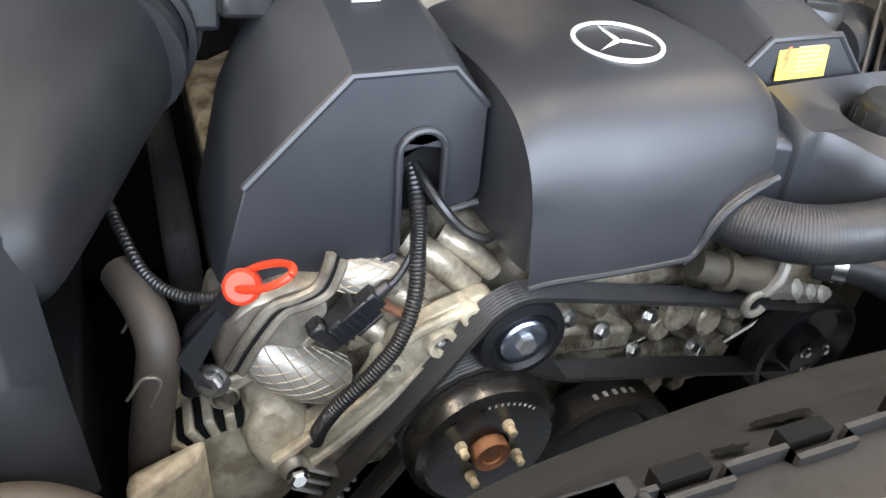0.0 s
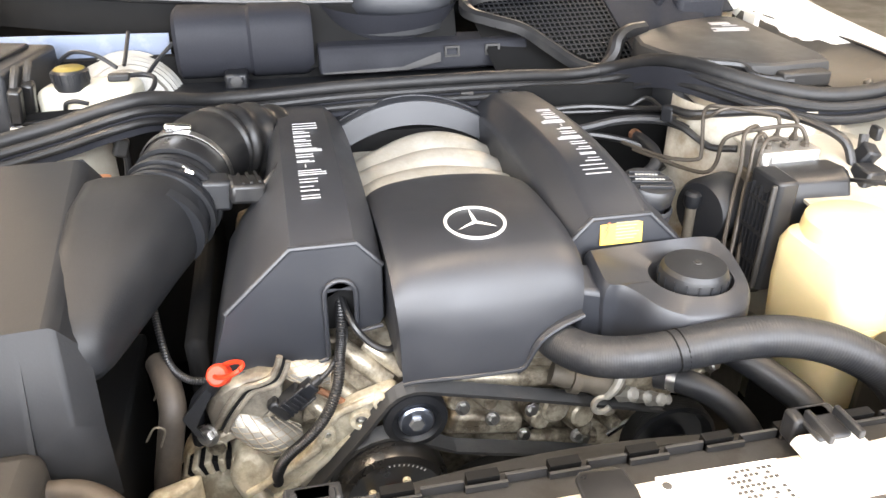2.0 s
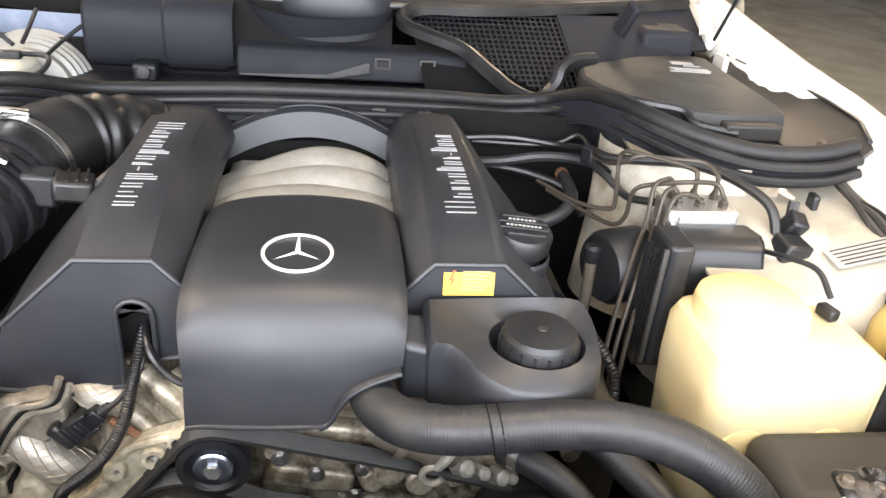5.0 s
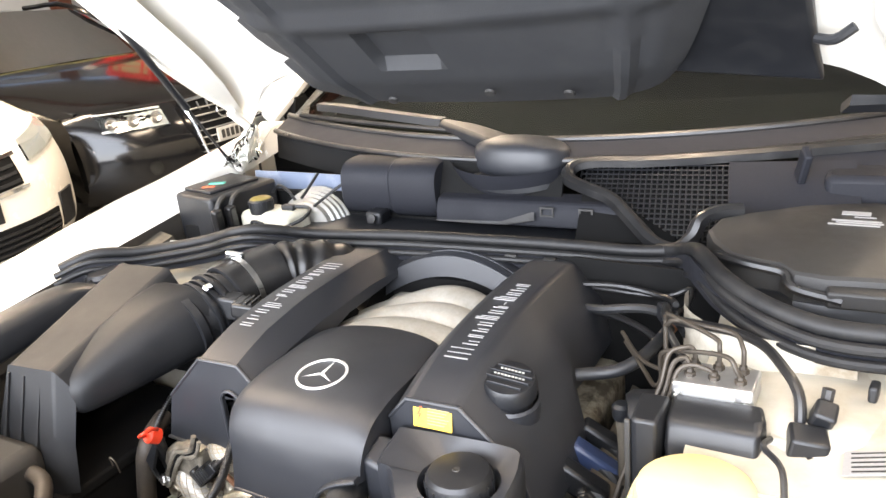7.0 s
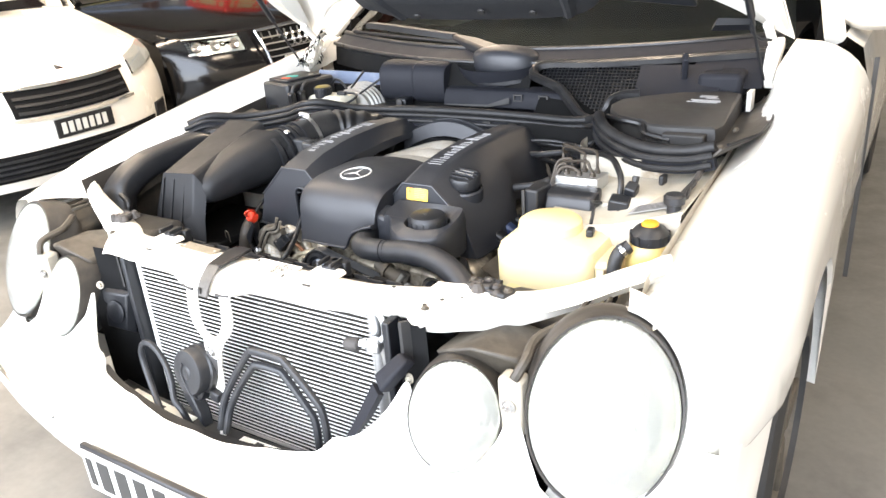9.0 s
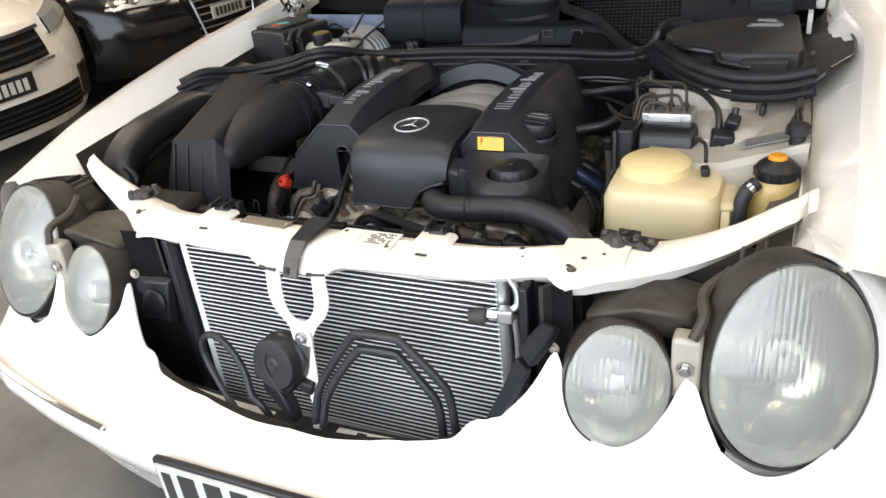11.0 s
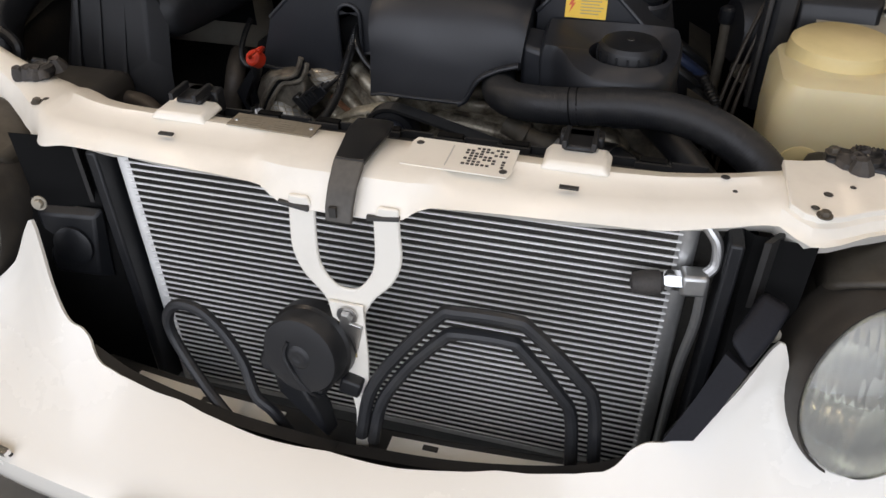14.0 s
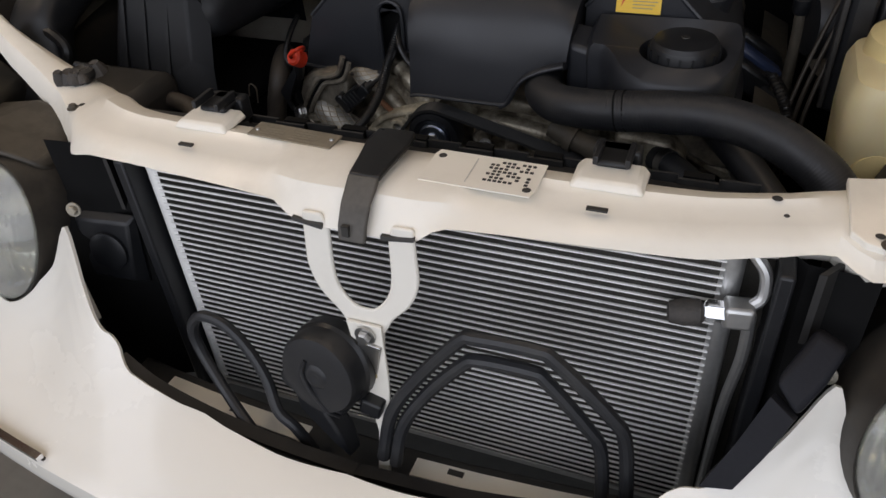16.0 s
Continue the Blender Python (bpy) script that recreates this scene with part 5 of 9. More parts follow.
        part("bottom_lip", pipe([(-0.314, 0.411, 0.672), (-0.25, 0.411, 0.666), (-0.195, 0.411, 0.660), (-0.191, 0.411, 0.671), (-0.1800, 0.411, 0.675)], 0.0028, 8, 1), COVER, t)
        part("bottom_lip", pipe([(-0.1440, 0.411, 0.708), (-0.114, 0.411, 0.713)], 0.0028, 8, 1), COVER, t)
        # added black box that paints the shade behind the cable slot
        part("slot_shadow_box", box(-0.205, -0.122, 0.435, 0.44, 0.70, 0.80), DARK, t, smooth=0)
    # silver lettering drawn as plain strokes, tops towards the middle of the engine
    zrow = [(r[0], r[1]) for r in rows]
    widths = [0.027, 0.013, 0.010, 0.012, 0.013, 0.015, 0.013, 0.010, 0.008, 0.017, 0.013, 0.015, 0.012]
    tall = {0, 5, 9}
    if s < 0:
        widths = widths[::-1]
        tall = {12, 7, 3}
    dash = 8 if s > 0 else 4
    y = 0.487

    def stroke(xa, ya, xb, yb, w):
        """A thin bar from (xa, ya) to (xb, yb) on the top."""
        ym = (ya + yb) / 2
        zt = smooth_table(zrow, ym)[0] + 0.0030
        tilt = math.degrees(math.atan((smooth_table(zrow, ym + 0.01)[0] - smooth_table(zrow, ym - 0.01)[0]) / 0.02))
        ln = math.hypot(xb - xa, yb - ya)
        part("letter_stroke", turned_box(pose(s * (xa + xb) / 2, ym, zt, tilt, 0, 0) @ pose(0, 0, 0, 0, 0, math.degrees(math.atan2(yb - ya, s * (xb - xa)))), ln, w, 0.0010), LETTER, t, smooth=0)

    lo = 0.193
    for k, w in enumerate(widths):
        hi = lo - (0.034 if k in tall else 0.022)
        if k == dash:
            stroke(lo - 0.010, y, lo - 0.010, y + w, 0.0016)
        else:
            stroke(lo, y + 0.003, hi, y + 0.003, 0.0017)
            stroke(lo, y + w - 0.003, hi + (0.006 if k % 2 else 0.0), y + w - 0.003, 0.0009)
            if k in tall:
                stroke(lo, y + w * 0.5, hi, y + w * 0.5, 0.0010)
        y += w + 0.0050
    return t


cover_l, cover_r = head_cover(-1), head_cover(1)


def warning_label():
    lab = thing("warning_label", "yellow warning label with a red flash symbol", "label")
    m = facing((0.1765, 0.4115, 0.8065), (0, -0.985, 0.17))
    m.translation = (0.177, 0.4120, 0.806)
    part("sticker", slab([(-0.027, -0.0165), (0.027, -0.0165), (0.027, 0.0165), (-0.027, 0.0165)], m, 0.0008), YELLOW, lab, smooth=0)
    fl = m @ Matrix.Translation((-0.018, 0, 0.0004))
    part("flash", slab([(0.001, 0.012), (-0.005, -0.001), (-0.001, 0.0), (-0.004, -0.011), (0.004, 0.003), (0.0005, 0.002), (0.004, 0.012)], fl, 0.0003), INK, lab, smooth=0)
    for k in range(6):
        part("text_bar", slab([(-0.007, 0.0105 - 0.004 * k), (0.023 - 0.003 * (k % 3), 0.0105 - 0.004 * k), (0.023 - 0.003 * (k % 3), 0.0093 - 0.004 * k), (-0.007, 0.0093 - 0.004 * k)], m @ Matrix.Translation((0, 0, 0.0004)), 0.0003), BUFF, lab, smooth=0)


warning_label()

CENTRE = [(0.0, 0.612, 0.800), (0.05, 0.600, 0.812), (0.16, 0.545, 0.820), (0.30, 0.480, 0.8245), (0.42, 0.430, 0.8245), (0.52, 0.392, 0.8195), (0.58, 0.370, 0.810), (0.63, 0.356, 0.795), (0.68, 0.348, 0.779), (0.74, 0.342, 0.760), (0.86, 0.335, 0.722), (1.0, 0.329, 0.690)]


def centre_at(u, v):
    """The middle cover; u across in -1..1, v from its back edge to its lower front edge."""
    y, z = smooth_table(CENTRE, v)
    back = max(0.0, 1 - v / 0.3)
    front = max(0.0, min(1.0, (v - 0.6) / 0.2))
    y = y - 0.034 * u * u * back + 0.010 * u * u * front - 0.004 * front
    z = z - 0.009 * abs(u) ** 9 * (1 - front * 0.5) - 0.007 * u * u * (1 - back) * (1 - front * 0.6)
    half = 0.108 - 0.004 * front
    return (u * half, y, z)


CUT = [(0.025, 0.686), (0.034, 0.692), (0.040, 0.702), (0.046, 0.716), (0.054, 0.726), (0.064, 0.733), (0.080, 0.740), (0.104, 0.746)]


def centre_cover():
    t = thing("engine_cover", "dark grey moulded middle engine cover with a round silver emblem", "engine cover")

    def skin(u, v):
        q = u * 2 - 1
        x, y, z = centre_at(q, v)
        if v > 0.6 and x > 0.025:          # cut away for the intake hose
            z = max(z, lerp_table(CUT, x)[0])
        return (x, y, z)

    part("shell", sheet(skin, 60, 64, 0.003), COVER, t)
    for s in (-1, 1):
        edge = [skin((s + 1) / 2, k / 40) for k in range(41)]
        part("side_wall", loft([edge, [(p[0] - s * 0.002, max(p[1], 0.336), 0.69 if s < 0 else max(0.70, min(p[2], 0.735))) for p in edge]], closed=False, cap=False), COVER, t)
    part("rim", pipe([(q[0], q[1] - 0.002, q[2]) for q in [skin(k / 24, 1.0) for k in range(0, 25)]], 0.0028, 8, 2), COVER, t)
    part("hose_rim", pipe([(x, smooth_table([(0.68, 0.329), (0.722, 0.333), (0.76, 0.340)], z)[0] - 0.005, z) for x, z in CUT], 0.0032, 8, 3), COVER, t)
    part("link_piece", loft([[(0.104, 0.352, 0.70), (0.104, 0.352, 0.768), (0.104, 0.395, 0.780), (0.104, 0.395, 0.70)], [(0.142, 0.348, 0.70), (0.142, 0.348, 0.760), (0.142, 0.395, 0.775), (0.142, 0.395, 0.70)]]), COVER, t, bevel=0.006)
    em = thing("emblem", "round silver three-armed emblem on the middle cover", "emblem")
    # follows the slope of the cover at its place
    m = facing((0.0, 0.430, 0.8262), (0, -0.075, 0.997), (0, 1, 0)) @ pose(0, 0, 0, 0, 0, 0)
    bm = bmesh.new()
    seg = 48
    rows = []
    for r, h in ((0.0365, 0.0), (0.0365, 0.0016), (0.0335, 0.0022), (0.0328, 0.0012), (0.0328, 0.0)):
        rows.append([(m @ Vector((r * math.cos(2 * math.pi * k / seg), r * math.sin(2 * math.pi * k / seg), h))) for k in range(seg)])
    loft(rows + [rows[0]], cap=False, bm=bm)
    part("ring", bm, SILVER, em)
    for k in range(3):
        a = 90 + 120 * k
        bm = bmesh.new()
        p = m @ pose(0, 0, 0, 0, 0, a)
        tip, l, r, c = [bm.verts.new(p @ Vector(q)) for q in ((0.0335, 0, 0.0004), (0.0022, 0.0042, 0.0004), (0.0022, -0.0042, 0.0004), (0.004, 0, 0.0030))]
        o = bm.verts.new(p @ Vector((-0.003, 0, 0.0006)))
        for f in ((tip, c, l), (tip, r, c), (l, c, o), (c, r, o)):
            bm.faces.new(f)
        part("arm", bm, SILVER, em, smooth=0)


centre_cover()


def filler_bowl():
    t = thing("thermostat_cover", "dark grey moulded cover round the coolant filler", "cover")
    c = Vector((0.240, 0.350, 0.0))
    plan = [(0.128, 0.405), (0.20, 0.409), (0.288, 0.409), (0.305, 0.385), (0.306, 0.350), (0.300, 0.318), (0.282, 0.294), (0.252, 0.281), (0.222, 0.281), (0.196, 0.289), (0.174, 0.306), (0.160, 0.327), (0.146, 0.342), (0.128, 0.350)]
    pts = [Vector((*q, 0)) for q in plan]
    outline = spline([*pts, pts[0]], 4)[:-1]
    ang = [math.atan2(p.y - c.y, p.x - c.x) for p in outline]

    def top(p):
        return 0.757 + 0.028 * min(1.0, max(0.0, (p.y - 0.29) / 0.11)) + 0.004
    loops = [[(p.x * 0.97 + c.x * 0.03, p.y * 0.97 + c.y * 0.03, 0.700) for p in outline], [(p.x, p.y, top(p) - 0.022) for p in outline], [(p.x * 0.985 + c.x * 0.015, p.y * 0.985 + c.y * 0.015, top(p) - 0.006) for p in outline],
             [(p.x * 0.94 + c.x * 0.06, p.y * 0.94 + c.y * 0.06, top(p)) for p in outline]]
    ring = [(c.x + 0.049 * math.cos(a), c.y + 0.047 * math.sin(a)) for a in ang]
    loops += [[(x, y, 0.772) for x, y in ring], [(c.x + (x - c.x) * 0.94, c.y + (y - c.y) * 0.94, 0.764) for x, y in ring], [(c.x + (x - c.x) * 0.93, c.y + (y - c.y) * 0.93, 0.735) for x, y in ring]]
    part("bowl", loft(loops, cap=False), COVER, t)
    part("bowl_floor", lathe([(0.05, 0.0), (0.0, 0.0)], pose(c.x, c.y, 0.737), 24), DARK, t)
    k = thing("screw_cap", "round black screw cap of the coolant filler", "cap")
    m = pose(c.x + 0.002, c.y - 0.002, 0.737, 0, 0, 0)
    part("cap_skirt", lathe([(0.030, 0), (0.039, 0.004), (0.040, 0.040), (0.038, 0.046)], m, 36), BLACK, k)
    part("cap_top", lathe([(0.038, 0.046), (0.035, 0.051), (0.020, 0.054), (0, 0.055)], m, 36), BLACK, k)
    part("cap_mark", lathe([(0.005, 0), (0.0045, 0.0012), (0.002, 0.0012), (0, 0.0004)], pose(c.x + 0.002, c.y - 0.006, 0.7914), 14), DUSTY, k)
    for j in range(18):
        a = 2 * math.pi * j / 18
        part("cap_rib", turned_box(m @ pose(0, 0, 0, 0, 0, math.degrees(a)) @ pose(0, 0.0398, 0.024), 0.0024, 0.0025, 0.036), BLACK, k, smooth=0)
    oc = thing("oil_filler_cap", "black ribbed oil filler cap with pale print bars", "cap")
    m = pose(0.243, 0.500, 0.770, 8, 6, 0)
    part("filler_neck", lathe([(0.040, -0.03), (0.040, 0.028), (0.037, 0.032)], m, 28), COVER, oc)
    part("cap_body", lathe([(0.030, 0.02), (0.030, 0.034), (0.0355, 0.038), (0.036, 0.056), (0.033, 0.061), (0, 0.062)], m, 30), BLACK, oc)
    for q in (-0.018, -0.006, 0.006, 0.018):
        part("grip_rib", turned_box(m @ pose(0, q, 0.0625), 0.058 if abs(q) < 0.01 else 0.046, 0.004, 0.005), BLACK, oc, bevel=0.001)
    for q, n in ((0.012, 7), (0.0, 9)):
        for k in range(n):
            part("print_bar", turned_box(m @ pose((k - (n - 1) / 2) * 0.0048, q, 0.0632), 0.0030, 0.0024, 0.0012), SILVER, oc, smooth=0)


filler_bowl()


def intake():
    man = thing("intake_manifold", "silver cast intake manifold with rounded runners", "manifold")
    for k in range(3):
        y0 = 0.628 + 0.062 * k
        pts = []
        for s, sk in ((-1, 0.022), (-0.55, 0.008), (0, 0.0), (0.55, 0.008), (1, 0.022)):
            pts.append((s * 0.128, y0 - sk * 1.6 + 0.03 + 0.016 * s, 0.772 - 0.036 * s * s + 0.004 * s * (k - 1)))
        part("runner", pipe(pts, lambda f: 0.0345 + 0.004 * math.sin(9 * f + k), 18, 8), MANIFOLD, man)
    part("plenum", box(-0.12, 0.12, 0.58, 0.83, 0.70, 0.775), MANIFOLD, man, bevel=0.02)
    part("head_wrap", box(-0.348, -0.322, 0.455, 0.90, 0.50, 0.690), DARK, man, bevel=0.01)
    arch = thing("plenum_trim", "arched blue-grey plastic trim behind the manifold", "cover")
    def arch_z(u):
        return 0.800 + 0.046 * (1 - (u * 2 - 1) ** 2)
    part("arch_band", sheet(lambda u, v: ((u * 2 - 1) * 0.138, 0.826 + 0.055 * v + 0.012 * (1 - (u * 2 - 1) ** 2), arch_z(u) + 0.005 * math.sin(math.pi * v) - 0.03 * max(0, v - 0.8) * 5), 24, 10, 0.004), COVER, arch)
    part("arch_face", sheet(lambda u, v: ((u * 2 - 1) * 0.138, 0.826 + 0.012 * (1 - (u * 2 - 1) ** 2) - 0.010 * v, arch_z(u) - 0.002 - 0.036 * v), 24, 3, 0.003), COVER, arch)
    part("arch_step", pipe([((u * 2 - 1) * 0.136, 0.842 + 0.012 * (1 - (u * 2 - 1) ** 2), arch_z(u) + 0.002) for u in [k / 10 for k in range(11)]], 0.0035, 8, 2), COVER, arch)
    part("arch_foot", box(-0.13, 0.13, 0.83, 0.90, 0.70, 0.80), DARK, arch, smooth=0)


intake()


def front_dress():
    h = thing("intake_hose", "thick grey-black finely ribbed air hose", "hose")
    pts = [(0.070, 0.385, 0.706), (0.080, 0.335, 0.710), (0.104, 0.298, 0.716), (0.14, 0.278, 0.723), (0.186, 0.272, 0.728), (0.25, 0.264, 0.739), (0.31, 0.254, 0.741), (0.365, 0.236, 0.730), (0.412, 0.212, 0.704), (0.438, 0.188, 0.66), (0.444, 0.165, 0.59)]
    part("hose_run", pipe(pts, lambda f: 0.0232 + 0.0002 * math.sin(f * 1100), 24, 60), HOSE, h)
    for e in (0.0, 0.010):
        part("hose_band", pipe([(0.182 + e, 0.272, 0.7275 + 0.15 * e), (0.1835 + e, 0.272, 0.7278 + 0.15 * e)], 0.0240, 24, 1), DARK, h)
    blk = thing("engine_block", "dirty cast aluminium engine front with ribs and bolts", "engine")
    part("block", box(-0.30, 0.30, 0.47, 0.90, 0.36, 0.66), CASTING, blk, bevel=0.02)
    part("timing_cover", loft([[(-0.13, y, 0.668 + d), (0.13, y, 0.668 + d), (0.28, y, 0.60 + d), (0.24, y, 0.40), (-0.24, y, 0.40), (-0.29, y, 0.55 + d)] for y, d in ((0.432, -0.012), (0.445, 0.0), (0.48, 0.01))]), CASTING, blk, bevel=0.006)
    for s in (-1, 1):
        part("cylinder_head", loft([[(s * 0.13, y, 0.66), (s * 0.20, y, 0.68), (s * 0.29, y, 0.645), (s * 0.30, y, 0.60), (s * 0.24, y, 0.56), (s * 0.15, y, 0.60)] for y in (0.452, 0.47, 0.9)]), CASTING, blk, bevel=0.006)
        # rounded front of the valve cover with its flange and corner bolt
        prof = [(0.236, 0.668), (0.262, 0.675), (0.296, 0.668), (0.319, 0.652), (0.329, 0.628), (0.326, 0.604), (0.312, 0.590), (0.290, 0.592), (0.262, 0.606), (0.244, 0.622), (0.236, 0.642)]
        cx, cz = 0.285, 0.632
        lo = []
        for y, k in ((0.396, 0.80), (0.399, 0.90), (0.406, 0.97), (0.418, 1.0), (0.462, 1.0)):
            lo.append([(s * (cx + (px - cx) * k), y, cz + (pz - cz) * k) for px, pz in prof])
        part("valve_cover", loft(lo), HEADCAST, blk)
        part("cover_flange", loft([[(s * px, y, pz) for px, pz in ((0.236, 0.616), (0.262, 0.600), (0.292, 0.583), (0.318, 0.572), (0.336, 0.580), (0.334, 0.592), (0.318, 0.590), (0.294, 0.597), (0.264, 0.613), (0.240, 0.628))] for y in (0.400, 0.424)]), CASTING, blk, bevel=0.004)
        part("flange_ear", lathe([(0.012, -0.02), (0.012, 0.004), (0.010, 0.006)], facing((s * 0.322, 0.404, 0.572), (0, -1, 0.1)), 16), CASTING, blk)
        bolt(facing((s * 0.329, 0.400, 0.594), (s * 0.4, -1, 0.3)), 0.0095, blk)
        part("cover_fold", pipe([(s * 0.246, 0.404, 0.664), (s * 0.243, 0.400, 0.645), (s * 0.249, 0.400, 0.630), (s * 0.266, 0.402, 0.618), (s * 0.290, 0.403, 0.606)], 0.0050, 8, 5), HEADCAST, blk)
    wavy = [(-0.236, 0.392, 0.700), (-0.240, 0.391, 0.688), (-0.248, 0.390, 0.674), (-0.263, 0.390, 0.667), (-0.279, 0.390, 0.664), (-0.291, 0.390, 0.652), (-0.306, 0.391, 0.630), (-0.317, 0.392, 0.610)]
    for e, r in ((0.0, 0.0042), (0.011, 0.0036)):
        part("cover_flange", pipe([(x + e * 0.8, y, z - e * 0.75) for x, y, z in wavy], r, 8, 5), HEADCAST, blk)
    part("flange_seam", pipe([(x + 0.0044, y + 0.001, z - 0.0042) for x, y, z in wavy], 0.0024, 6, 5), DARK, blk)
    # ribs and long bosses running down from the head under the cover
    for p, q, r in (((-0.165, 0.435, 0.672), (-0.112, 0.412, 0.628), 0.013), ((-0.135, 0.432, 0.674), (-0.092, 0.412, 0.640), 0.010), ((-0.190, 0.430, 0.640), (-0.150, 0.408, 0.606), 0.011), ((-0.210, 0.425, 0.610), (-0.178, 0.402, 0.582), 0.012)):
        part("cast_rib", pipe([p, tuple((a + b) / 2 + (0, -0.004, 0.004)[i] for i, (a, b) in enumerate(zip(p, q))), q], r, 12, 4), CASTING, blk)
    part("cast_web", loft([[(-0.20, 0.425, 0.655), (-0.12, 0.425, 0.665), (-0.12, 0.44, 0.665), (-0.20, 0.44, 0.655)], [(-0.22, 0.405, 0.585), (-0.10, 0.41, 0.60), (-0.10, 0.45, 0.60), (-0.22, 0.45, 0.585)]]), CASTING, blk, bevel=0.004)
    part("rusty_pin", pipe([(-0.196, 0.398, 0.640), (-0.168, 0.396, 0.618)], 0.0045, 8, 1), RUST, blk)
    # long pale bracket that carries the belt drive
    part("drive_bracket", loft([[(-0.100, y, 0.636), (-0.112, y, 0.640), (-0.150, y, 0.628), (-0.188, y, 0.612), (-0.214, y, 0.566), (-0.262, y, 0.534), (-0.294, y, 0.518), (-0.300, y, 0.498), (-0.284, y, 0.486), (-0.262, y, 0.492), (-0.210, y, 0.530), (-0.150, y, 0.582), (-0.112, y, 0.612)] for y in (0.382, 0.404)]), DULLCAST, blk, "pale cast drive bracket", bevel=0.005)
    part("bracket_rim", pipe([(-0.103, 0.382, 0.634), (-0.150, 0.381, 0.624), (-0.186, 0.380, 0.606), (-0.213, 0.378, 0.562), (-0.262, 0.376, 0.530), (-0.292, 0.374, 0.514)], 0.0052, 10, 5), DULLCAST, blk)
    part("bracket_rim", pipe([(-0.112, 0.382, 0.614), (-0.150, 0.382, 0.586), (-0.208, 0.380, 0.534), (-0.262, 0.377, 0.497), (-0.284, 0.376, 0.490)], 0.0050, 10, 5), DULLCAST, blk)
    part("bracket_web", loft([[(-0.236, y, 0.540), (-0.198, y, 0.566), (-0.204, y, 0.574), (-0.242, y, 0.546)] for y in (0.372, 0.39)]), DULLCAST, blk, bevel=0.003)
    for x, z, r in ((-0.150, 0.604, 0.0125), (-0.192, 0.588, 0.0105), (-0.125, 0.626, 0.009)):
        m = facing((x, 0.378, z), (0, -1, 0.05))
        part("boss", lathe([(r * 1.25, -0.02), (r * 1.1, 0.004), (r, 0.006), (r * 0.62, 0.006), (r * 0.55, -0.004), (0, -0.004)], m, 20), DULLCAST, blk)
        part("boss_screw", lathe([(r * 0.5, -0.004), (r * 0.5, 0.002), (r * 0.3, 0.002), (r * 0.26, -0.001), (0, -0.001)], m, 12), STEEL, blk)
    # castings, bolts and pins between the two belt runs
    part("cast_bar", loft([[(-0.045, 0.398, 0.536), (0.062, 0.396, 0.520), (0.066, 0.396, 0.548), (-0.030, 0.398, 0.566)], [(-0.045, 0.44, 0.536), (0.062, 0.44, 0.520), (0.066, 0.44, 0.556), (-0.030, 0.44, 0.576)]]), CASTING, blk, bevel=0.006)
    for k in range(6):
        part("cast_mark", box(-0.012 + 0.010 * k, -0.007 + 0.010 * k, 0.3955, 0.399, 0.539 - 0.0014 * k, 0.548 - 0.0014 * k), CASTING, blk, smooth=0)
    for x, z, r, ln in ((0.016, 0.578, 0.011, 0.016), (0.100, 0.560, 0.020, 0.03), (0.135, 0.545, 0.017, 0.035), (0.080, 0.545, 0.014, 0.03), (0.150, 0.512, 0.012, 0.02), (0.178, 0.545, 0.013, 0.026), (-0.03, 0.590, 0.013, 0.02), (0.05, 0.588, 0.010, 0.02), (0.195, 0.508, 0.010, 0.02), (0.03, 0.495, 0.016, 0.02), (0.09, 0.470, 0.018, 0.03), (0.125, 0.462, 0.013, 0.03)):
        m = facing((x, 0.415, z), (0.15, -1, 0.2))
        part("boss", lathe([(r * 1.35, -0.02), (r * 1.1, ln * 0.3), (r, ln), (r * 0.8, ln + 0.003), (r * 0.35, ln + 0.003), (0, ln + 0.001)], m, 18), CASTING, blk)
    for p, q, r in (((0.062, 0.398, 0.522), (0.094, 0.388, 0.548), 0.0032), ((0.082, 0.396, 0.566), (0.108, 0.386, 0.588), 0.0035), ((0.186, 0.392, 0.500), (0.216, 0.384, 0.530), 0.0042)):
        part("bright_pin", pipe([p, q], r, 10, 1), CHROME, blk)
    for x, z in ((0.064, 0.524), (0.140, 0.508), (0.150, 0.500), (0.073, 0.565), (0.165, 0.56), (0.02, 0.560), (-0.02, 0.585)):
        bolt(facing((x, 0.392, z), (0.1, -1, 0.3)), 0.0065, blk)
    for a, bq, r in (((-0.04, 0.425, 0.610), (0.12, 0.42, 0.590), 0.014), ((0.02, 0.42, 0.50), (0.18, 0.42, 0.475), 0.012), ((-0.02, 0.425, 0.64), (0.16, 0.43, 0.63), 0.012)):
        part("cast_rib", pipe([a, bq], r, 12, 1), CASTING, blk)
    # thermostat housing with clamps under the air hose
    th = thing("thermostat_housing", "small cast housing with hose stubs and bolts under the air hose", "housing")
    part("outlet", pipe([(0.085, 0.368, 0.642), (0.105, 0.362, 0.636), (0.140, 0.357, 0.626), (0.172, 0.36, 0.618)], lambda f: 0.017 if f > 0.6 else 0.0145, 16, 5), GRIMESHADE, th, "grimy brown outlet stub")
    part("outlet_band", pipe([(0.108, 0.361, 0.635), (0.118, 0.359, 0.632)], 0.019, 16, 1), GRIMESHADE, th)
    part("clamp_loop", pipe([(0.146 + 0.012 * math.cos(a), 0.342, 0.602 + 0.012 * math.sin(a)) for a in [radians(q) for q in range(60, 331, 30)]], 0.004, 8, 3), MANIFOLD, th)
    part("clamp_strap", pipe([(0.150, 0.342, 0.614), (0.160, 0.340, 0.628), (0.168, 0.345, 0.640)], 0.006, 8, 4), MANIFOLD, th)
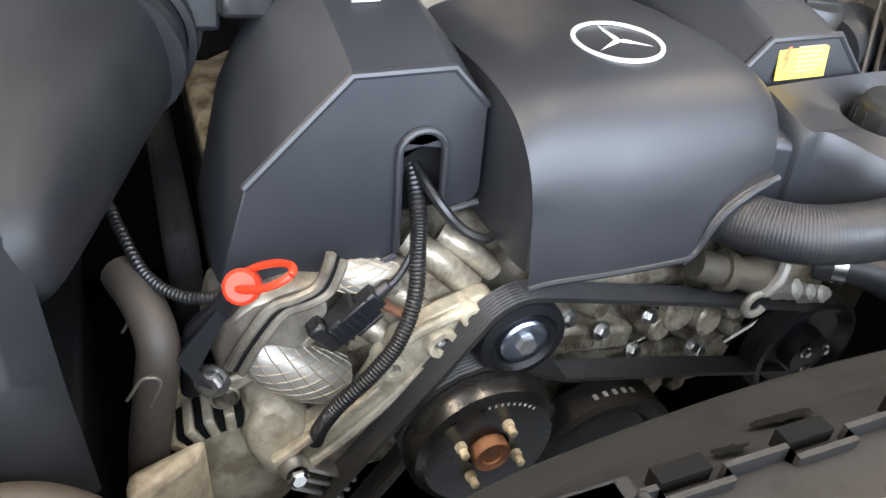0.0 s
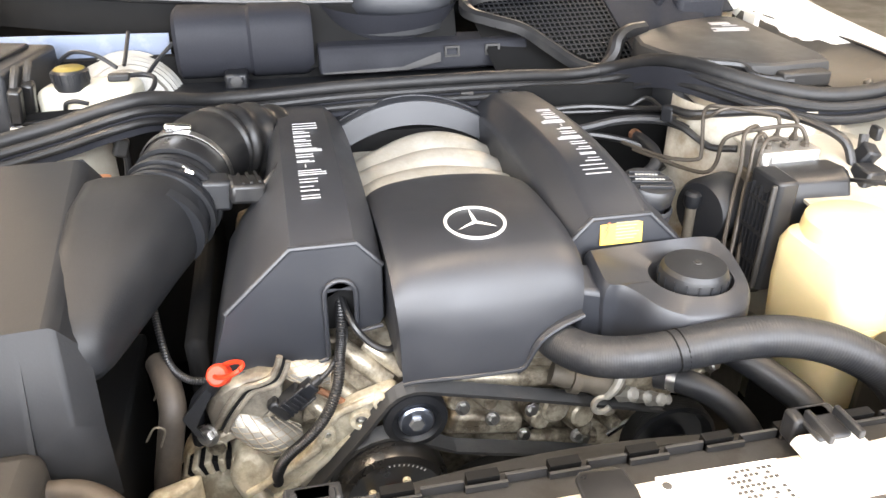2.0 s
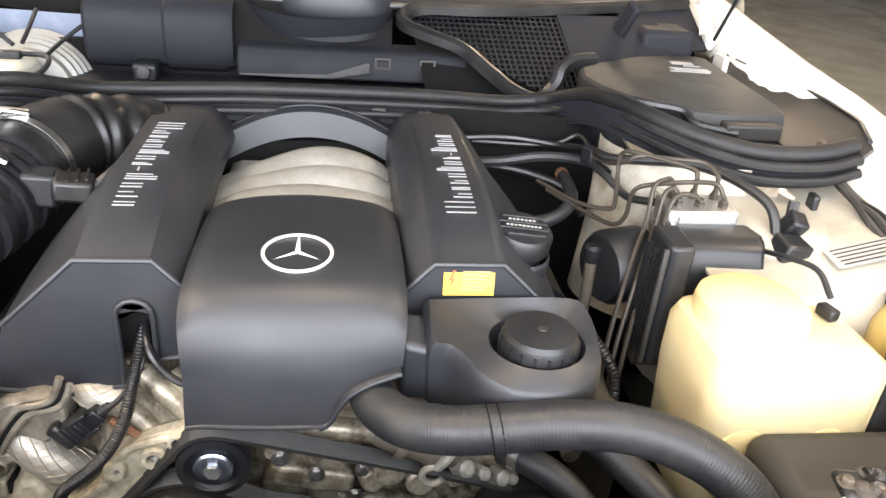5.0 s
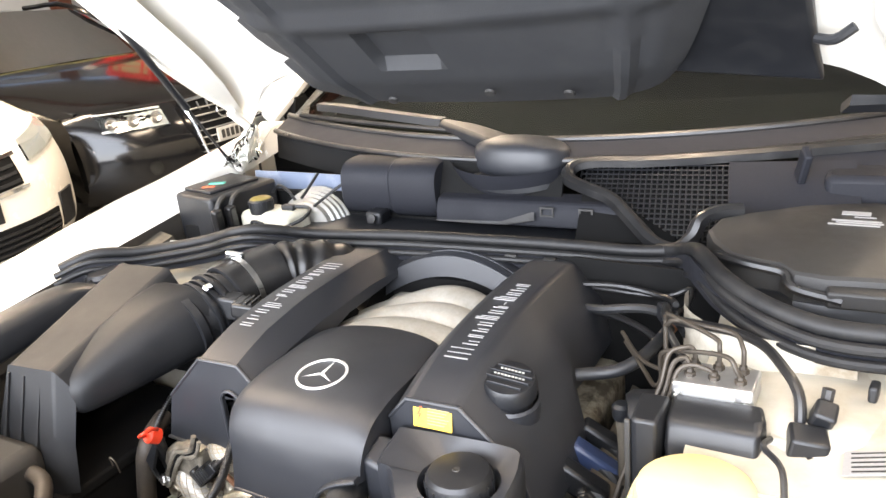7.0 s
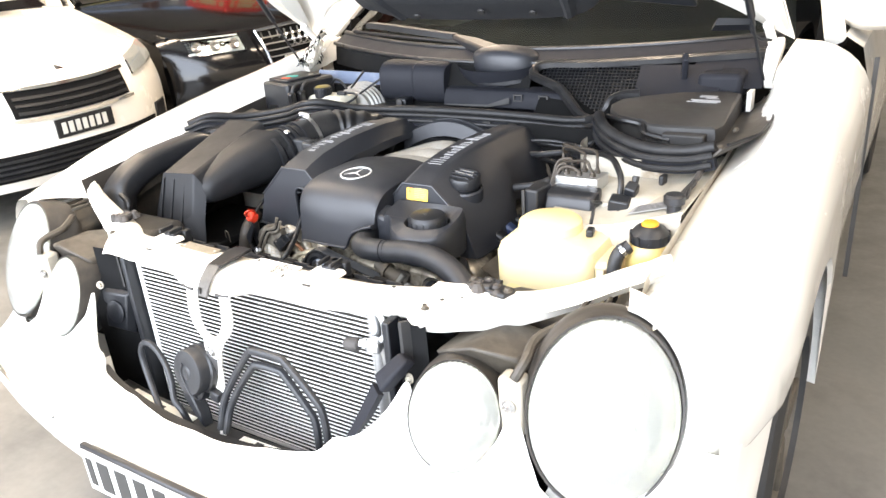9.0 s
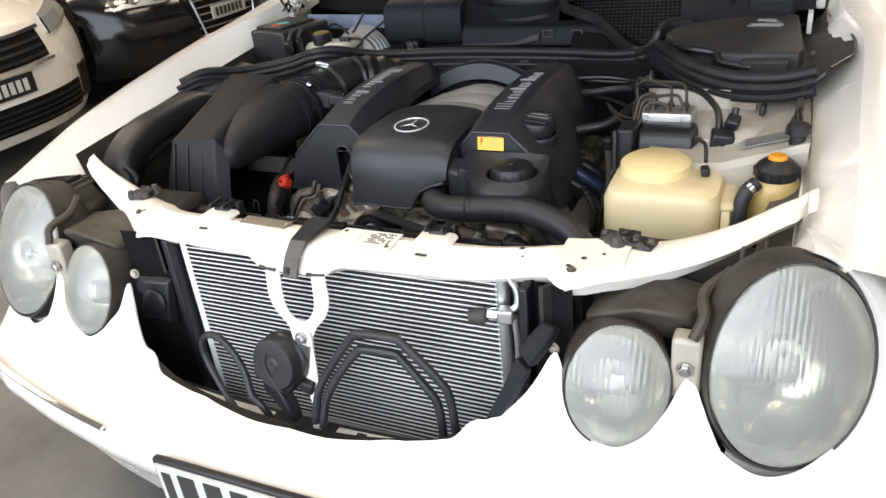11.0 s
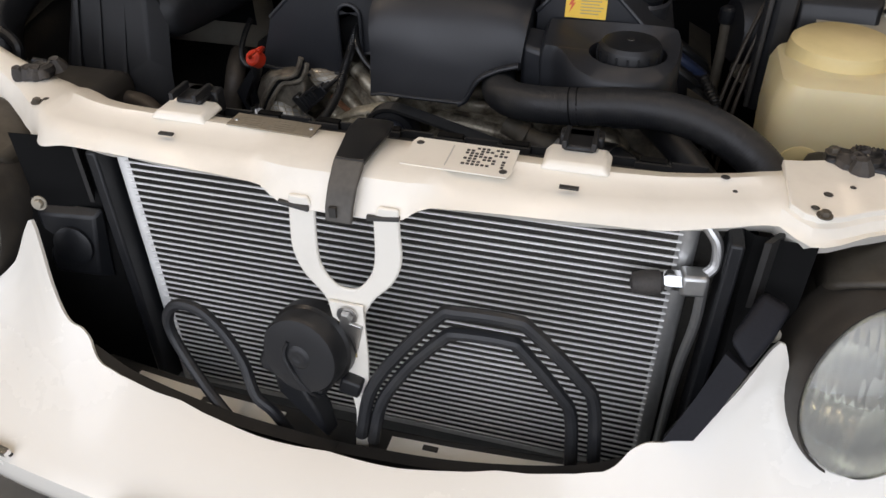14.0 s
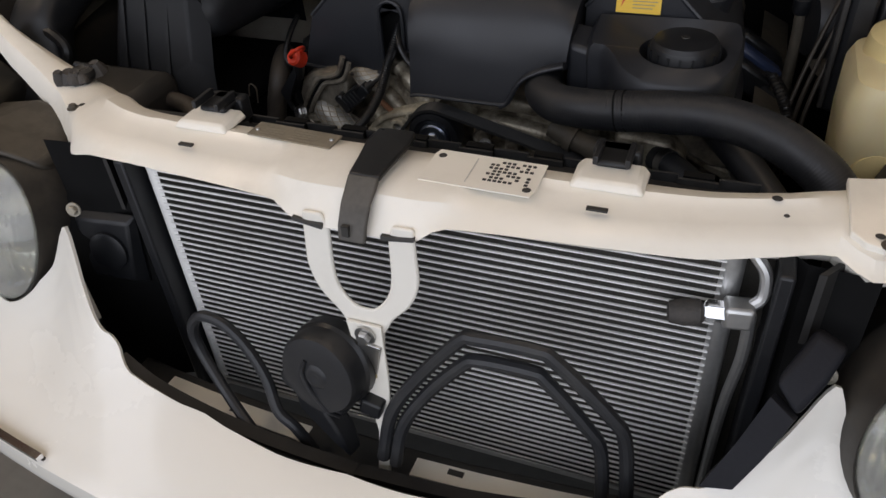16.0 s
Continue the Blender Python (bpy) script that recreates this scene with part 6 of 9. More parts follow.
    for x, y, z, r in ((0.180, 0.342, 0.612, 0.010), (0.200, 0.342, 0.604, 0.008), (0.222, 0.345, 0.594, 0.009), (0.235, 0.35, 0.588, 0.007)):
        part("fitting", lathe([(r * 1.2, -0.014), (r, 0.0), (r, 0.008), (r * 0.6, 0.011), (0, 0.011)], facing((x, y, z), (0.3, -0.8, 0.5)), 8), MANIFOLD, th)
    part("housing_body", loft([[(0.165, y, 0.60), (0.255, y, 0.575), (0.262, y, 0.620), (0.235, y, 0.645), (0.170, y, 0.650)] for y in (0.362, 0.372, 0.43)]), CASTING, th, bevel=0.008)
    low = thing("radiator_hose", "black lower radiator hose beside the belt drive", "hose", "coolant hoses")
    part("hose_run", pipe([(0.225, 0.36, 0.62), (0.250, 0.335, 0.625), (0.285, 0.31, 0.612), (0.318, 0.285, 0.575), (0.335, 0.27, 0.52), (0.34, 0.26, 0.44)], 0.0165, 16, 8), HOSE, low)
    part("hose_clamp", pipe([(0.236, 0.349, 0.624), (0.244, 0.341, 0.625)], 0.0180, 18, 1), STEEL, low)
    up2 = thing("radiator_hose", "grey-brown upper coolant hose under the air hose", "hose", "coolant hoses")
    part("hose_run", pipe([(0.28, 0.40, 0.66), (0.310, 0.355, 0.655), (0.345, 0.315, 0.640), (0.380, 0.27, 0.615), (0.40, 0.23, 0.57), (0.41, 0.20, 0.50)], 0.019, 16, 8), HOSE, up2)
    # belt and pulleys
    idl = thing("idler_pulley", "black idler pulley with a bright blued bearing cap", "pulley", "belt pulleys")
    m = facing((-0.086, 0.355, 0.607), (0, -1, 0))
    part("pulley_rim", lathe([(0.038, -0.028), (0.0395, -0.004), (0.038, 0.0), (0.030, 0.002), (0.027, -0.002), (0.0235, -0.004), (0.019, -0.004)], m, 40), BLACK, idl)
    part("bearing_cap", lathe([(0.0215, -0.006), (0.0215, 0.001), (0.0195, 0.003), (0.017, 0.0025), (0.012, 0.0026), (0, 0.0026)], m, 32), ZINC, idl, "blued bearing ring")
    part("cap_bolt", lathe([(0.0095, 0.001), (0.0095, 0.006), (0.0085, 0.0075), (0.004, 0.0078), (0, 0.0078)], m, 6), ALU, idl)
    fan = thing("water_pump_pulley", "large black pump pulley with a rusty hub", "pulley", "belt pulleys")
    m = facing((-0.118, 0.335, 0.512), (0, -1, 0))
    part("pulley_rim", lathe([(0.069, -0.046), (0.070, -0.016), (0.0695, -0.006), (0.066, 0.002), (0.059, 0.006), (0.050, 0.004), (0.034, 0.003), (0.020, 0.003)], m, 56), PULLEY, fan)
    part("hub", lathe([(0.0175, 0.0), (0.0175, 0.010), (0.016, 0.013), (0.0135, 0.012), (0.009, 0.0125), (0.008, 0.011), (0, 0.011)], m, 28), RUST, fan)
    for k in range(4):
        a = radians(62 + 90 * k)
        sm = m @ pose(0.031 * math.cos(a), 0.031 * math.sin(a), 0.003)
        part("stud", lathe([(0.0052, 0), (0.0052, 0.005), (0.0038, 0.006), (0.0038, 0.013), (0.0025, 0.014), (0, 0.014)], sm, 10), DULLCAST, fan)
    for k in range(9):
        a = radians(48 + 6 * k)
        part("print_mark", turned_box(m @ pose(0.055 * math.cos(a), 0.055 * math.sin(a), 0.0054, 0, 0, math.degrees(a)), 0.003, 0.0016, 0.0006), SILVER, fan, smooth=0)
    ps = thing("steering_pump_pulley", "black steering pump pulley with worn grooves", "pulley", "belt pulleys")
    m = facing((0.262, 0.352, 0.500), (0, -1, 0))
    part("pulley_rim", lathe([(0.062, -0.03), (0.064, -0.024), (0.064, -0.002), (0.059, 0.0), (0.050, -0.012), (0.026, -0.014), (0.024, 0.004), (0.012, 0.008), (0, 0.008)], m, 44), BLACK, ps)
    for k in range(7):
        part("groove_ring", lathe([(0.063, -0.026 + 0.0034 * k), (0.0652, -0.0255 + 0.0034 * k), (0.0652, -0.0243 + 0.0034 * k), (0.063, -0.0238 + 0.0034 * k)], m, 44), BELT, ps)
    for k in range(3):
        a = 2 * math.pi * k / 3 + 0.4
        bolt(m @ pose(0.015 * math.cos(a), 0.015 * math.sin(a), 0.006), 0.0045, ps)
    cr = thing("crank_pulley", "dark ribbed crankshaft pulley low on the engine", "pulley", "belt pulleys")
    m = facing((0.02, 0.352, 0.425), (0, -1, 0))
    part("pulley_rim", lathe([(0.082, -0.03), (0.085, -0.026), (0.085, 0.004), (0.080, 0.008), (0.066, 0.004), (0.060, -0.006), (0.030, -0.008), (0, -0.006)], m, 48), BELT, cr)
    for k in range(5):
        a = radians(72 + 7 * k)
        part("pulley_mark", turned_box(m @ pose(0.0855 * math.cos(a), 0.0855 * math.sin(a), -0.006, 0, 0, math.degrees(a)), 0.0012, 0.004, 0.006), SILVER, cr, smooth=0)
    b = thing("drive_belt", "black ribbed drive belt run round the pulleys", "belt")

    def belt_run(path, ribbed):
        loops = []
        P = [Vector(p) for p in path]
        for i, p in enumerate(P):
            d = (P[min(i + 1, len(P) - 1)] - P[max(i - 1, 0)]).normalized()
            out = Vector((0, -1, 0)).cross(d)
            lp = []
            for k in range(15):
                lp.append(p + Vector((0, -0.0126 + 0.0018 * k, 0)) + out * (0.0018 if k % 2 and ribbed else 0.0034))
            lp += [p + Vector((0, 0.0126, 0)) - out * 0.001, p + Vector((0, -0.0126, 0)) - out * 0.001]
            loops.append(lp)
        return loft(loops)
    yb = 0.367
    up = [(-0.335, yb, 0.36), (-0.252, yb, 0.465), (-0.188, yb, 0.545), (-0.145, yb, 0.598), (-0.119, yb, 0.632)] + [(-0.086 + 0.0415 * math.cos(a), yb, 0.607 + 0.0415 * math.sin(a)) for a in [radians(q) for q in (135, 120, 105, 90, 78)]] + [(-0.032, yb, 0.636), (0.08, yb, 0.606), (0.20, yb, 0.572), (0.290, yb, 0.546)]
    part("upper_run", belt_run(up, True), BELT, b, smooth=0)
    part("lower_run", belt_run([(-0.285, yb, 0.34), (-0.212, yb, 0.448), (-0.180, yb, 0.492)] + [(-0.118 + 0.0725 * math.cos(a), yb, 0.512 + 0.0725 * math.sin(a)) for a in [radians(q) for q in (172, 156, 140, 124, 108, 94, 82)]] + [(-0.086, yb, 0.572), (-0.036, yb, 0.546), (0.028, yb, 0.530), (0.10, yb, 0.512), (0.18, yb, 0.490), (0.25, yb, 0.470)], True), BELT, b, smooth=0)
    alt = thing("alternator", "dull cast alternator housing with cooling slots", "alternator")
    am = facing((-0.318, 0.392, 0.478), (-0.02, -1, 0.10))
    part("housing", lathe([(0.060, -0.12), (0.068, -0.11), (0.070, -0.045), (0.066, -0.03), (0.056, -0.012), (0.030, 0.0), (0, 0.002)], am, 36), DULLCAST, alt)
    part("shoulder", loft([[(-0.300, 0.392, 0.560), (-0.282, 0.388, 0.562), (-0.262, 0.382, 0.536), (-0.268, 0.376, 0.500), (-0.296, 0.372, 0.495), (-0.312, 0.38, 0.530)], [(-0.305, 0.45, 0.566), (-0.270, 0.45, 0.570), (-0.245, 0.45, 0.536), (-0.25, 0.45, 0.49), (-0.296, 0.45, 0.485), (-0.32, 0.45, 0.53)]]), DULLCAST, alt, bevel=0.007)
    for k in range(13):
        a = radians(66 + 13 * k)
        fm = am @ pose(0, 0, 0, 0, 0, math.degrees(a))
        part("cooling_fin", turned_box(fm @ pose(0.066, 0, -0.022), 0.020, 0.0085, 0.046), DULLCAST, alt, bevel=0.0025)
        part("cooling_slot", turned_box(am @ pose(0, 0, 0, 0, 0, math.degrees(a) + 6.5) @ pose(0.0655, 0, -0.020), 0.016, 0.0058, 0.036), DARK, alt, smooth=0)
    nm = facing((-0.277, 0.368, 0.505), (0.1, -1, 0.1))
    part("lug_nut", lathe([(0.0125, -0.012), (0.0125, 0.0), (0.010, 0.004), (0.010, 0.008)], nm, 20), ALU, alt)
    part("lug_bolt", lathe([(0.0085, 0.004), (0.0085, 0.013), (0.006, 0.015), (0, 0.015)], nm, 6), CHROME, alt)
    for k in range(3):
        part("lug_plate", turned_box(pose(-0.246 - 0.006 * k, 0.374, 0.486 - 0.010 * k, 0, 38, 0), 0.055, 0.014, 0.0045), ALU, alt, bevel=0.001)
    # foil-wrapped pipes beside the head
    for p, r in (([(-0.298, 0.418, 0.612), (-0.280, 0.405, 0.597), (-0.258, 0.400, 0.580), (-0.232, 0.404, 0.562)], 0.0225), ([(-0.232, 0.428, 0.664), (-0.208, 0.414, 0.658), (-0.180, 0.412, 0.654)], 0.0165)):
        fo = thing("heat_shield_sleeve", "silver foil heat sleeve with a crossed wire pattern", "heat sleeve", "foil sleeves")
        part("sleeve", pipe(p, lambda f: r * (0.95 + 0.05 * math.sin(3.1 * f)), 20, 8), FOIL, fo)
        path = spline(p, 16)
        for sgn in (-1, 1):
            for ph in range(13):
                wv = []
                for i, q in enumerate(path):
                    d = (path[min(i + 1, len(path) - 1)] - path[max(i - 1, 0)]).normalized()
                    sx = d.cross(Vector((0, 0, 1))).normalized()
                    sy = sx.cross(d)
                    a = sgn * i * (0.075 if sgn > 0 else 0.055) + 2 * math.pi * ph / 13
                    wv.append(q + (sx * math.cos(a) + sy * math.sin(a)) * r * (0.955 + 0.05 * math.sin(3.1 * i / (len(path) - 1))))
                part("wire", pipe(wv, 0.0007, 4, 1), BRONZE, fo)
    # cable tube and plug that hang from the slot
    tub = thing("cable_tube", "black corrugated cable tube hanging from the cover slot", "cable tube", "cable tubes")
    part("tube_run", bellows([(-0.160, 0.445, 0.742), (-0.163, 0.412, 0.712), (-0.168, 0.395, 0.688), (-0.175, 0.378, 0.656), (-0.191, 0.366, 0.626), (-0.214, 0.362, 0.600), (-0.240, 0.362, 0.576), (-0.253, 0.370, 0.546), (-0.256, 0.380, 0.52)], 0.0060, 0.0010, 96, 12, 60), RUBBER, tub)
    part("thin_cable", pipe([(-0.158, 0.44, 0.735), (-0.160, 0.405, 0.704), (-0.172, 0.398, 0.682), (-0.186, 0.390, 0.668), (-0.196, 0.388, 0.662)], 0.0032, 8, 6), RUBBER, tub)
    part("side_cable", pipe([(-0.160, 0.44, 0.742), (-0.150, 0.407, 0.722), (-0.132, 0.396, 0.700), (-0.112, 0.392, 0.690), (-0.098, 0.40, 0.692)], 0.0042, 8, 6), RUBBER, tub)
    plug = thing("cable_plug", "black ridged electrical plug on the engine front", "plug", "plugs")
    pm = pose(-0.226, 0.390, 0.638, 0, 50, 0) @ Matrix.Scale(0.85, 4)
    part("plug_body", turned_box(pm, 0.028, 0.026, 0.034), BLACK, plug, bevel=0.003)
    part("plug_head", turned_box(pm @ pose(0.002, 0, 0.026), 0.020, 0.018, 0.022), BLACK, plug, bevel=0.002)
    part("plug_neck", lathe([(0.007, 0), (0.006, 0.014), (0.004, 0.016)], pm @ pose(0.002, 0, 0.036), 12), RUBBER, plug)
    for k in range(5):
        part("plug_rib", turned_box(pm @ pose(0, -0.0135, -0.014 + 0.0075 * k), 0.026, 0.003, 0.0028), BLACK, plug, bevel=0.0006)
    for e in (-0.012, 0.012):
        part("plug_latch", turned_box(pm @ pose(e, -0.012, 0.014), 0.004, 0.008, 0.030), BLACK, plug, bevel=0.001)
    part("plug_base", turned_box(pm @ pose(-0.002, 0.004, -0.024), 0.038, 0.026, 0.018), RUBBER, plug, bevel=0.004)
    # dipstick
    dip = thing("dipstick", "orange-red plastic dipstick handle in a black tube", "dipstick")
    part("handle_plug", lathe([(0.010, -0.012), (0.0125, -0.010), (0.0125, 0.006), (0.010, 0.009), (0, 0.010)], facing((-0.302, 0.372, 0.700), (-0.2, -0.75, 0.55)), 18), ORANGE, dip)
    ring = [(-0.290 + 0.014 * math.cos(a) + 0.010 * math.sin(a), 0.358 - 0.022 * math.cos(a) + 0.004 * math.sin(a), 0.716 + 0.014 * math.cos(a) + 0.006 * math.sin(a)) for a in [2 * math.pi * k / 16 for k in range(17)]]
    part("handle_ring", pipe(ring, 0.0027, 8, 3), ORANGE, dip)
    part("dipstick_tube", pipe([(-0.303, 0.378, 0.694), (-0.316, 0.392, 0.668), (-0.338, 0.41, 0.63), (-0.345, 0.43, 0.56)], 0.009, 10, 5), BLACK, dip)
    part("tube_bracket", loft([[(-0.318, 0.382, 0.678), (-0.310, 0.382, 0.676), (-0.312, 0.388, 0.672), (-0.320, 0.388, 0.674)], [(-0.352, 0.385, 0.634), (-0.338, 0.383, 0.622), (-0.338, 0.389, 0.620), (-0.352, 0.391, 0.632)], [(-0.340, 0.385, 0.606), (-0.330, 0.383, 0.600), (-0.330, 0.389, 0.598), (-0.340, 0.391, 0.604)]]), BLACK, dip)
    # hidden dark floor of the bay
    bay = thing("engine_bay_tray", "dark under-tray and rails of the engine bay", "tray")
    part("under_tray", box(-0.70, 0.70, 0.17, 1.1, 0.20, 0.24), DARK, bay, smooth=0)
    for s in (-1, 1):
        # shade is in the colours: toned white right, dark brown left
        part("inner_wing", loft([[(s * 0.738, y, 0.80 + 0.10 * (y - 0.25)), (s * 0.715, y, 0.70), (s * 0.68, y, 0.52), (s * 0.64, y, 0.24)] for y in (0.22, 0.5, 0.8, 1.12)], closed=False, cap=False), SHADEDWHITE if s > 0 else SEAL, bay)
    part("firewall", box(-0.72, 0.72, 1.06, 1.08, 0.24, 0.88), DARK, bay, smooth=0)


front_dress()


# ---- engine bay, air intake side ----
def air_intake():
    ab = thing("air_filter_box", "dusty black air filter box with a ribbed lid", "air filter box")
    # ridge lid: front edge, middle and back, left to right
    fr = [(-0.590, 0.352, 0.755), (-0.562, 0.338, 0.800), (-0.440, 0.334, 0.809), (-0.416, 0.346, 0.770)]
    bk = [(-0.600, 0.580, 0.830), (-0.575, 0.592, 0.876), (-0.443, 0.592, 0.878), (-0.418, 0.588, 0.845)]
    loops = []
    for k in range(9):
        f = k / 8
        loops.append([tuple(a + (b - a) * f for a, b in zip(p, q)) for p, q in zip(fr, bk)])
    lid = part("lid", loft(loops, closed=False, cap=False), AIRBOX, ab, bevel=0.010, segs=3)
    low = [(-0.600, 0.300, 0.62), (-0.585, 0.285, 0.62), (-0.430, 0.285, 0.62), (-0.405, 0.30, 0.62)]
    part("lid_front", loft([fr, [tuple(a + (b - a) * 0.5 + (0 if i != 1 else -0.006) for i, (a, b) in enumerate(zip(p, q))) for p, q in zip(fr, low)], low], closed=False, cap=False), AIRBOX, ab, bevel=0.004)
    for x in (-0.553, -0.515, -0.475):
        part("front_rib", loft([[(x - 0.0025, 0.330, 0.79), (x + 0.0025, 0.330, 0.79), (x + 0.0025, 0.345, 0.79), (x - 0.0025, 0.345, 0.79)], [(x - 0.0035, 0.268, 0.62), (x + 0.0035, 0.268, 0.62), (x + 0.0035, 0.32, 0.62), (x - 0.0035, 0.32, 0.62)]]), AIRBOX, ab)
    part("lid_back", loft([bk, [(p[0], p[1] + 0.008, 0.66) for p in bk]], closed=False, cap=False), AIRBOX, ab)
    part("lid_side", loft([[(-0.600, 0.580, 0.83), (-0.590, 0.352, 0.755)], [(-0.625, 0.585, 0.66), (-0.61, 0.30, 0.62)]], closed=False, cap=False), AIRBOX, ab)
    part("base_flange", box(-0.635, -0.418, 0.272, 0.60, 0.598, 0.618), DARK, ab, bevel=0.005)
    part("base", box(-0.62, -0.425, 0.285, 0.59, 0.40, 0.60), DARK, ab, bevel=0.01)
    for k in range(4):
        f = 0.22 + 0.2 * k
        p = Vector(fr[3]).lerp(Vector(bk[3]), f)
        part("seam_tab", turned_box(pose(p.x - 0.006, p.y, p.z + 0.012, 0, -40, 20), 0.016, 0.003, 0.005), AIRBOX, ab)
    # rounded outlet duct beside the lid
    sec = []
    for y, cx, cz, rx, rz, e in ((0.338, -0.428, 0.758, 0.004, 0.004, 0.6), (0.340, -0.428, 0.758, 0.018, 0.020, 0.6), (0.348, -0.428, 0.760, 0.027, 0.030, 0.6), (0.362, -0.427, 0.764, 0.033, 0.037, 0.55), (0.39, -0.421, 0.772, 0.040, 0.045, 0.5), (0.44, -0.408, 0.786, 0.050, 0.055, 0.4), (0.50, -0.392, 0.799, 0.060, 0.062, 0.3), (0.548, -0.376, 0.805, 0.065, 0.064, 0.2), (0.560, -0.371, 0.804, 0.064, 0.062, 0.2), (0.564, -0.362, 0.807, 0.056, 0.055, 0.8)):
        # square towards the lid, round on the outer side
        sec.append([(cx + rx * math.copysign(abs(math.cos(a)) ** (e if math.cos(a) < 0 else 0.8), math.cos(a)), y, cz + rz * math.copysign(abs(math.sin(a)) ** (e if math.cos(a) < 0 else 0.8), math.sin(a))) for a in [2 * math.pi * k / 32 for k in range(32)]])
    part("outlet_duct", loft(sec), AIRBOX, ab, "rounded outlet duct of the filter box")
    for y in (0.36, 0.43):
        part("wire_clip", pipe([(-0.385, y - 0.01, 0.64), (-0.372, y - 0.02, 0.665), (-0.362, y - 0.02, 0.66), (-0.372, y - 0.01, 0.63)], 0.0012, 6, 5), GRIMESHADE, ab)
    # air meter and hose to the throttle
    maf = thing("air_mass_meter", "black air mass meter tube with bright clamps and a plug", "air meter")
    ax = [(-0.366, 0.535, 0.803), (-0.352, 0.585, 0.812), (-0.338, 0.645, 0.822)]
    part("meter_tube", pipe(ax, lambda f: 0.058 if f < 0.15 else (0.050 if f < 0.3 else 0.053), 28, 8), BLACK, maf)
    for q, r in ((0.30, 0.062), (0.42, 0.060), (0.53, 0.063), (0.66, 0.058), (0.80, 0.061)):
        a = Vector(ax[0]).lerp(Vector(ax[2]), q)
        d = (Vector(ax[2]) - Vector(ax[0])).normalized()
        part("ring", lathe([(r - 0.006, -0.004), (r, -0.003), (r, 0.003), (r - 0.006, 0.004)], facing(a, d), 32), BLACK, maf)
    part("spring_clip", turned_box(pose(-0.327, 0.572, 0.8635, -12, 34, 15), 0.012, 0.044, 0.007), CHROME, maf, bevel=0.002)
    part("plug_socket", turned_box(pose(-0.298, 0.582, 0.826, 0, 8, 12), 0.040, 0.036, 0.040), BLACK, maf, bevel=0.005)
    part("plug", turned_box(pose(-0.259, 0.578, 0.828, 0, 8, 12), 0.044, 0.040, 0.026), RUBBER, maf, bevel=0.005)
    for k in range(4):
        part("plug_rib", turned_box(pose(-0.274 + 0.010 * k, 0.578 + 0.002 * k, 0.8415, 0, 8, 12), 0.003, 0.034, 0.003), RUBBER, maf)
    part("plug_cable", pipe([(-0.240, 0.582, 0.826), (-0.225, 0.592, 0.838), (-0.214, 0.612, 0.846), (-0.216, 0.640, 0.842)], 0.005, 8, 5), RUBBER, maf)
    hose = thing("throttle_hose", "black ribbed rubber intake elbow with a screw clamp", "hose")
    part("elbow", pipe([(-0.344, 0.625, 0.818), (-0.333, 0.665, 0.826), (-0.322, 0.692, 0.829), (-0.307, 0.720, 0.829)], 0.0590, 28, 6), RUBBER, hose)
    part("bellows", bellows([(-0.310, 0.716, 0.829), (-0.290, 0.745, 0.827), (-0.255, 0.778, 0.818), (-0.215, 0.808, 0.800), (-0.175, 0.83, 0.775)], 0.053, 0.0048, 6, 28, 36), RUBBER, hose)
    part("clamp_band", lathe([(0.0605, -0.005), (0.062, -0.005), (0.062, 0.005), (0.0605, 0.005)], facing((-0.3365, 0.655, 0.824), (0.24, 0.95, 0.1)), 36), STEEL, hose)
    part("clamp_screw", turned_box(pose(-0.338, 0.652, 0.888, 0, 10, 10), 0.034, 0.013, 0.012), CHROME, hose, bevel=0.003)
    # snorkel duct and cap beyond the filter box
    sn = thing("intake_snorkel", "black moulded fresh air duct beside the wing", "air duct")
    part("duct", pipe([(-0.665, 0.255, 0.70), (-0.678, 0.285, 0.755), (-0.672, 0.35, 0.795), (-0.662, 0.42, 0.808), (-0.650, 0.52, 0.815), (-0.640, 0.57, 0.80)], 1.0, steps=6, profile=[(0.040 * math.copysign(abs(math.cos(a)) ** 0.6, math.cos(a)), 0.034 * math.copysign(abs(math.sin(a)) ** 0.6, math.sin(a))) for a in [2 * math.pi * k / 20 for k in range(20)]]), BLACK, sn)
    part("mouth", pipe([(-0.62, 0.245, 0.705), (-0.665, 0.235, 0.69), (-0.705, 0.245, 0.715), (-0.70, 0.265, 0.75), (-0.65, 0.262, 0.755), (-0.615, 0.255, 0.735), (-0.62, 0.245, 0.705)], 0.008, 8, 5), BLACK, sn)
    capx = thing("round_cap", "black ribbed plastic cap beside the filter box", "cap")
    part("cap_body", lathe([(0.038, -0.05), (0.042, -0.04), (0.042, 0.0), (0.036, 0.008), (0, 0.010)], pose(-0.655, 0.625, 0.835, 4, -6, 0), 24), BLACK, capx)
    for k in range(12):
        a = 2 * math.pi * k / 12
        part("cap_rib", turned_box(pose(-0.655, 0.625, 0.835, 4, -6, math.degrees(a)) @ pose(0.042, 0, -0.02), 0.004, 0.005, 0.034), BLACK, capx, smooth=0)
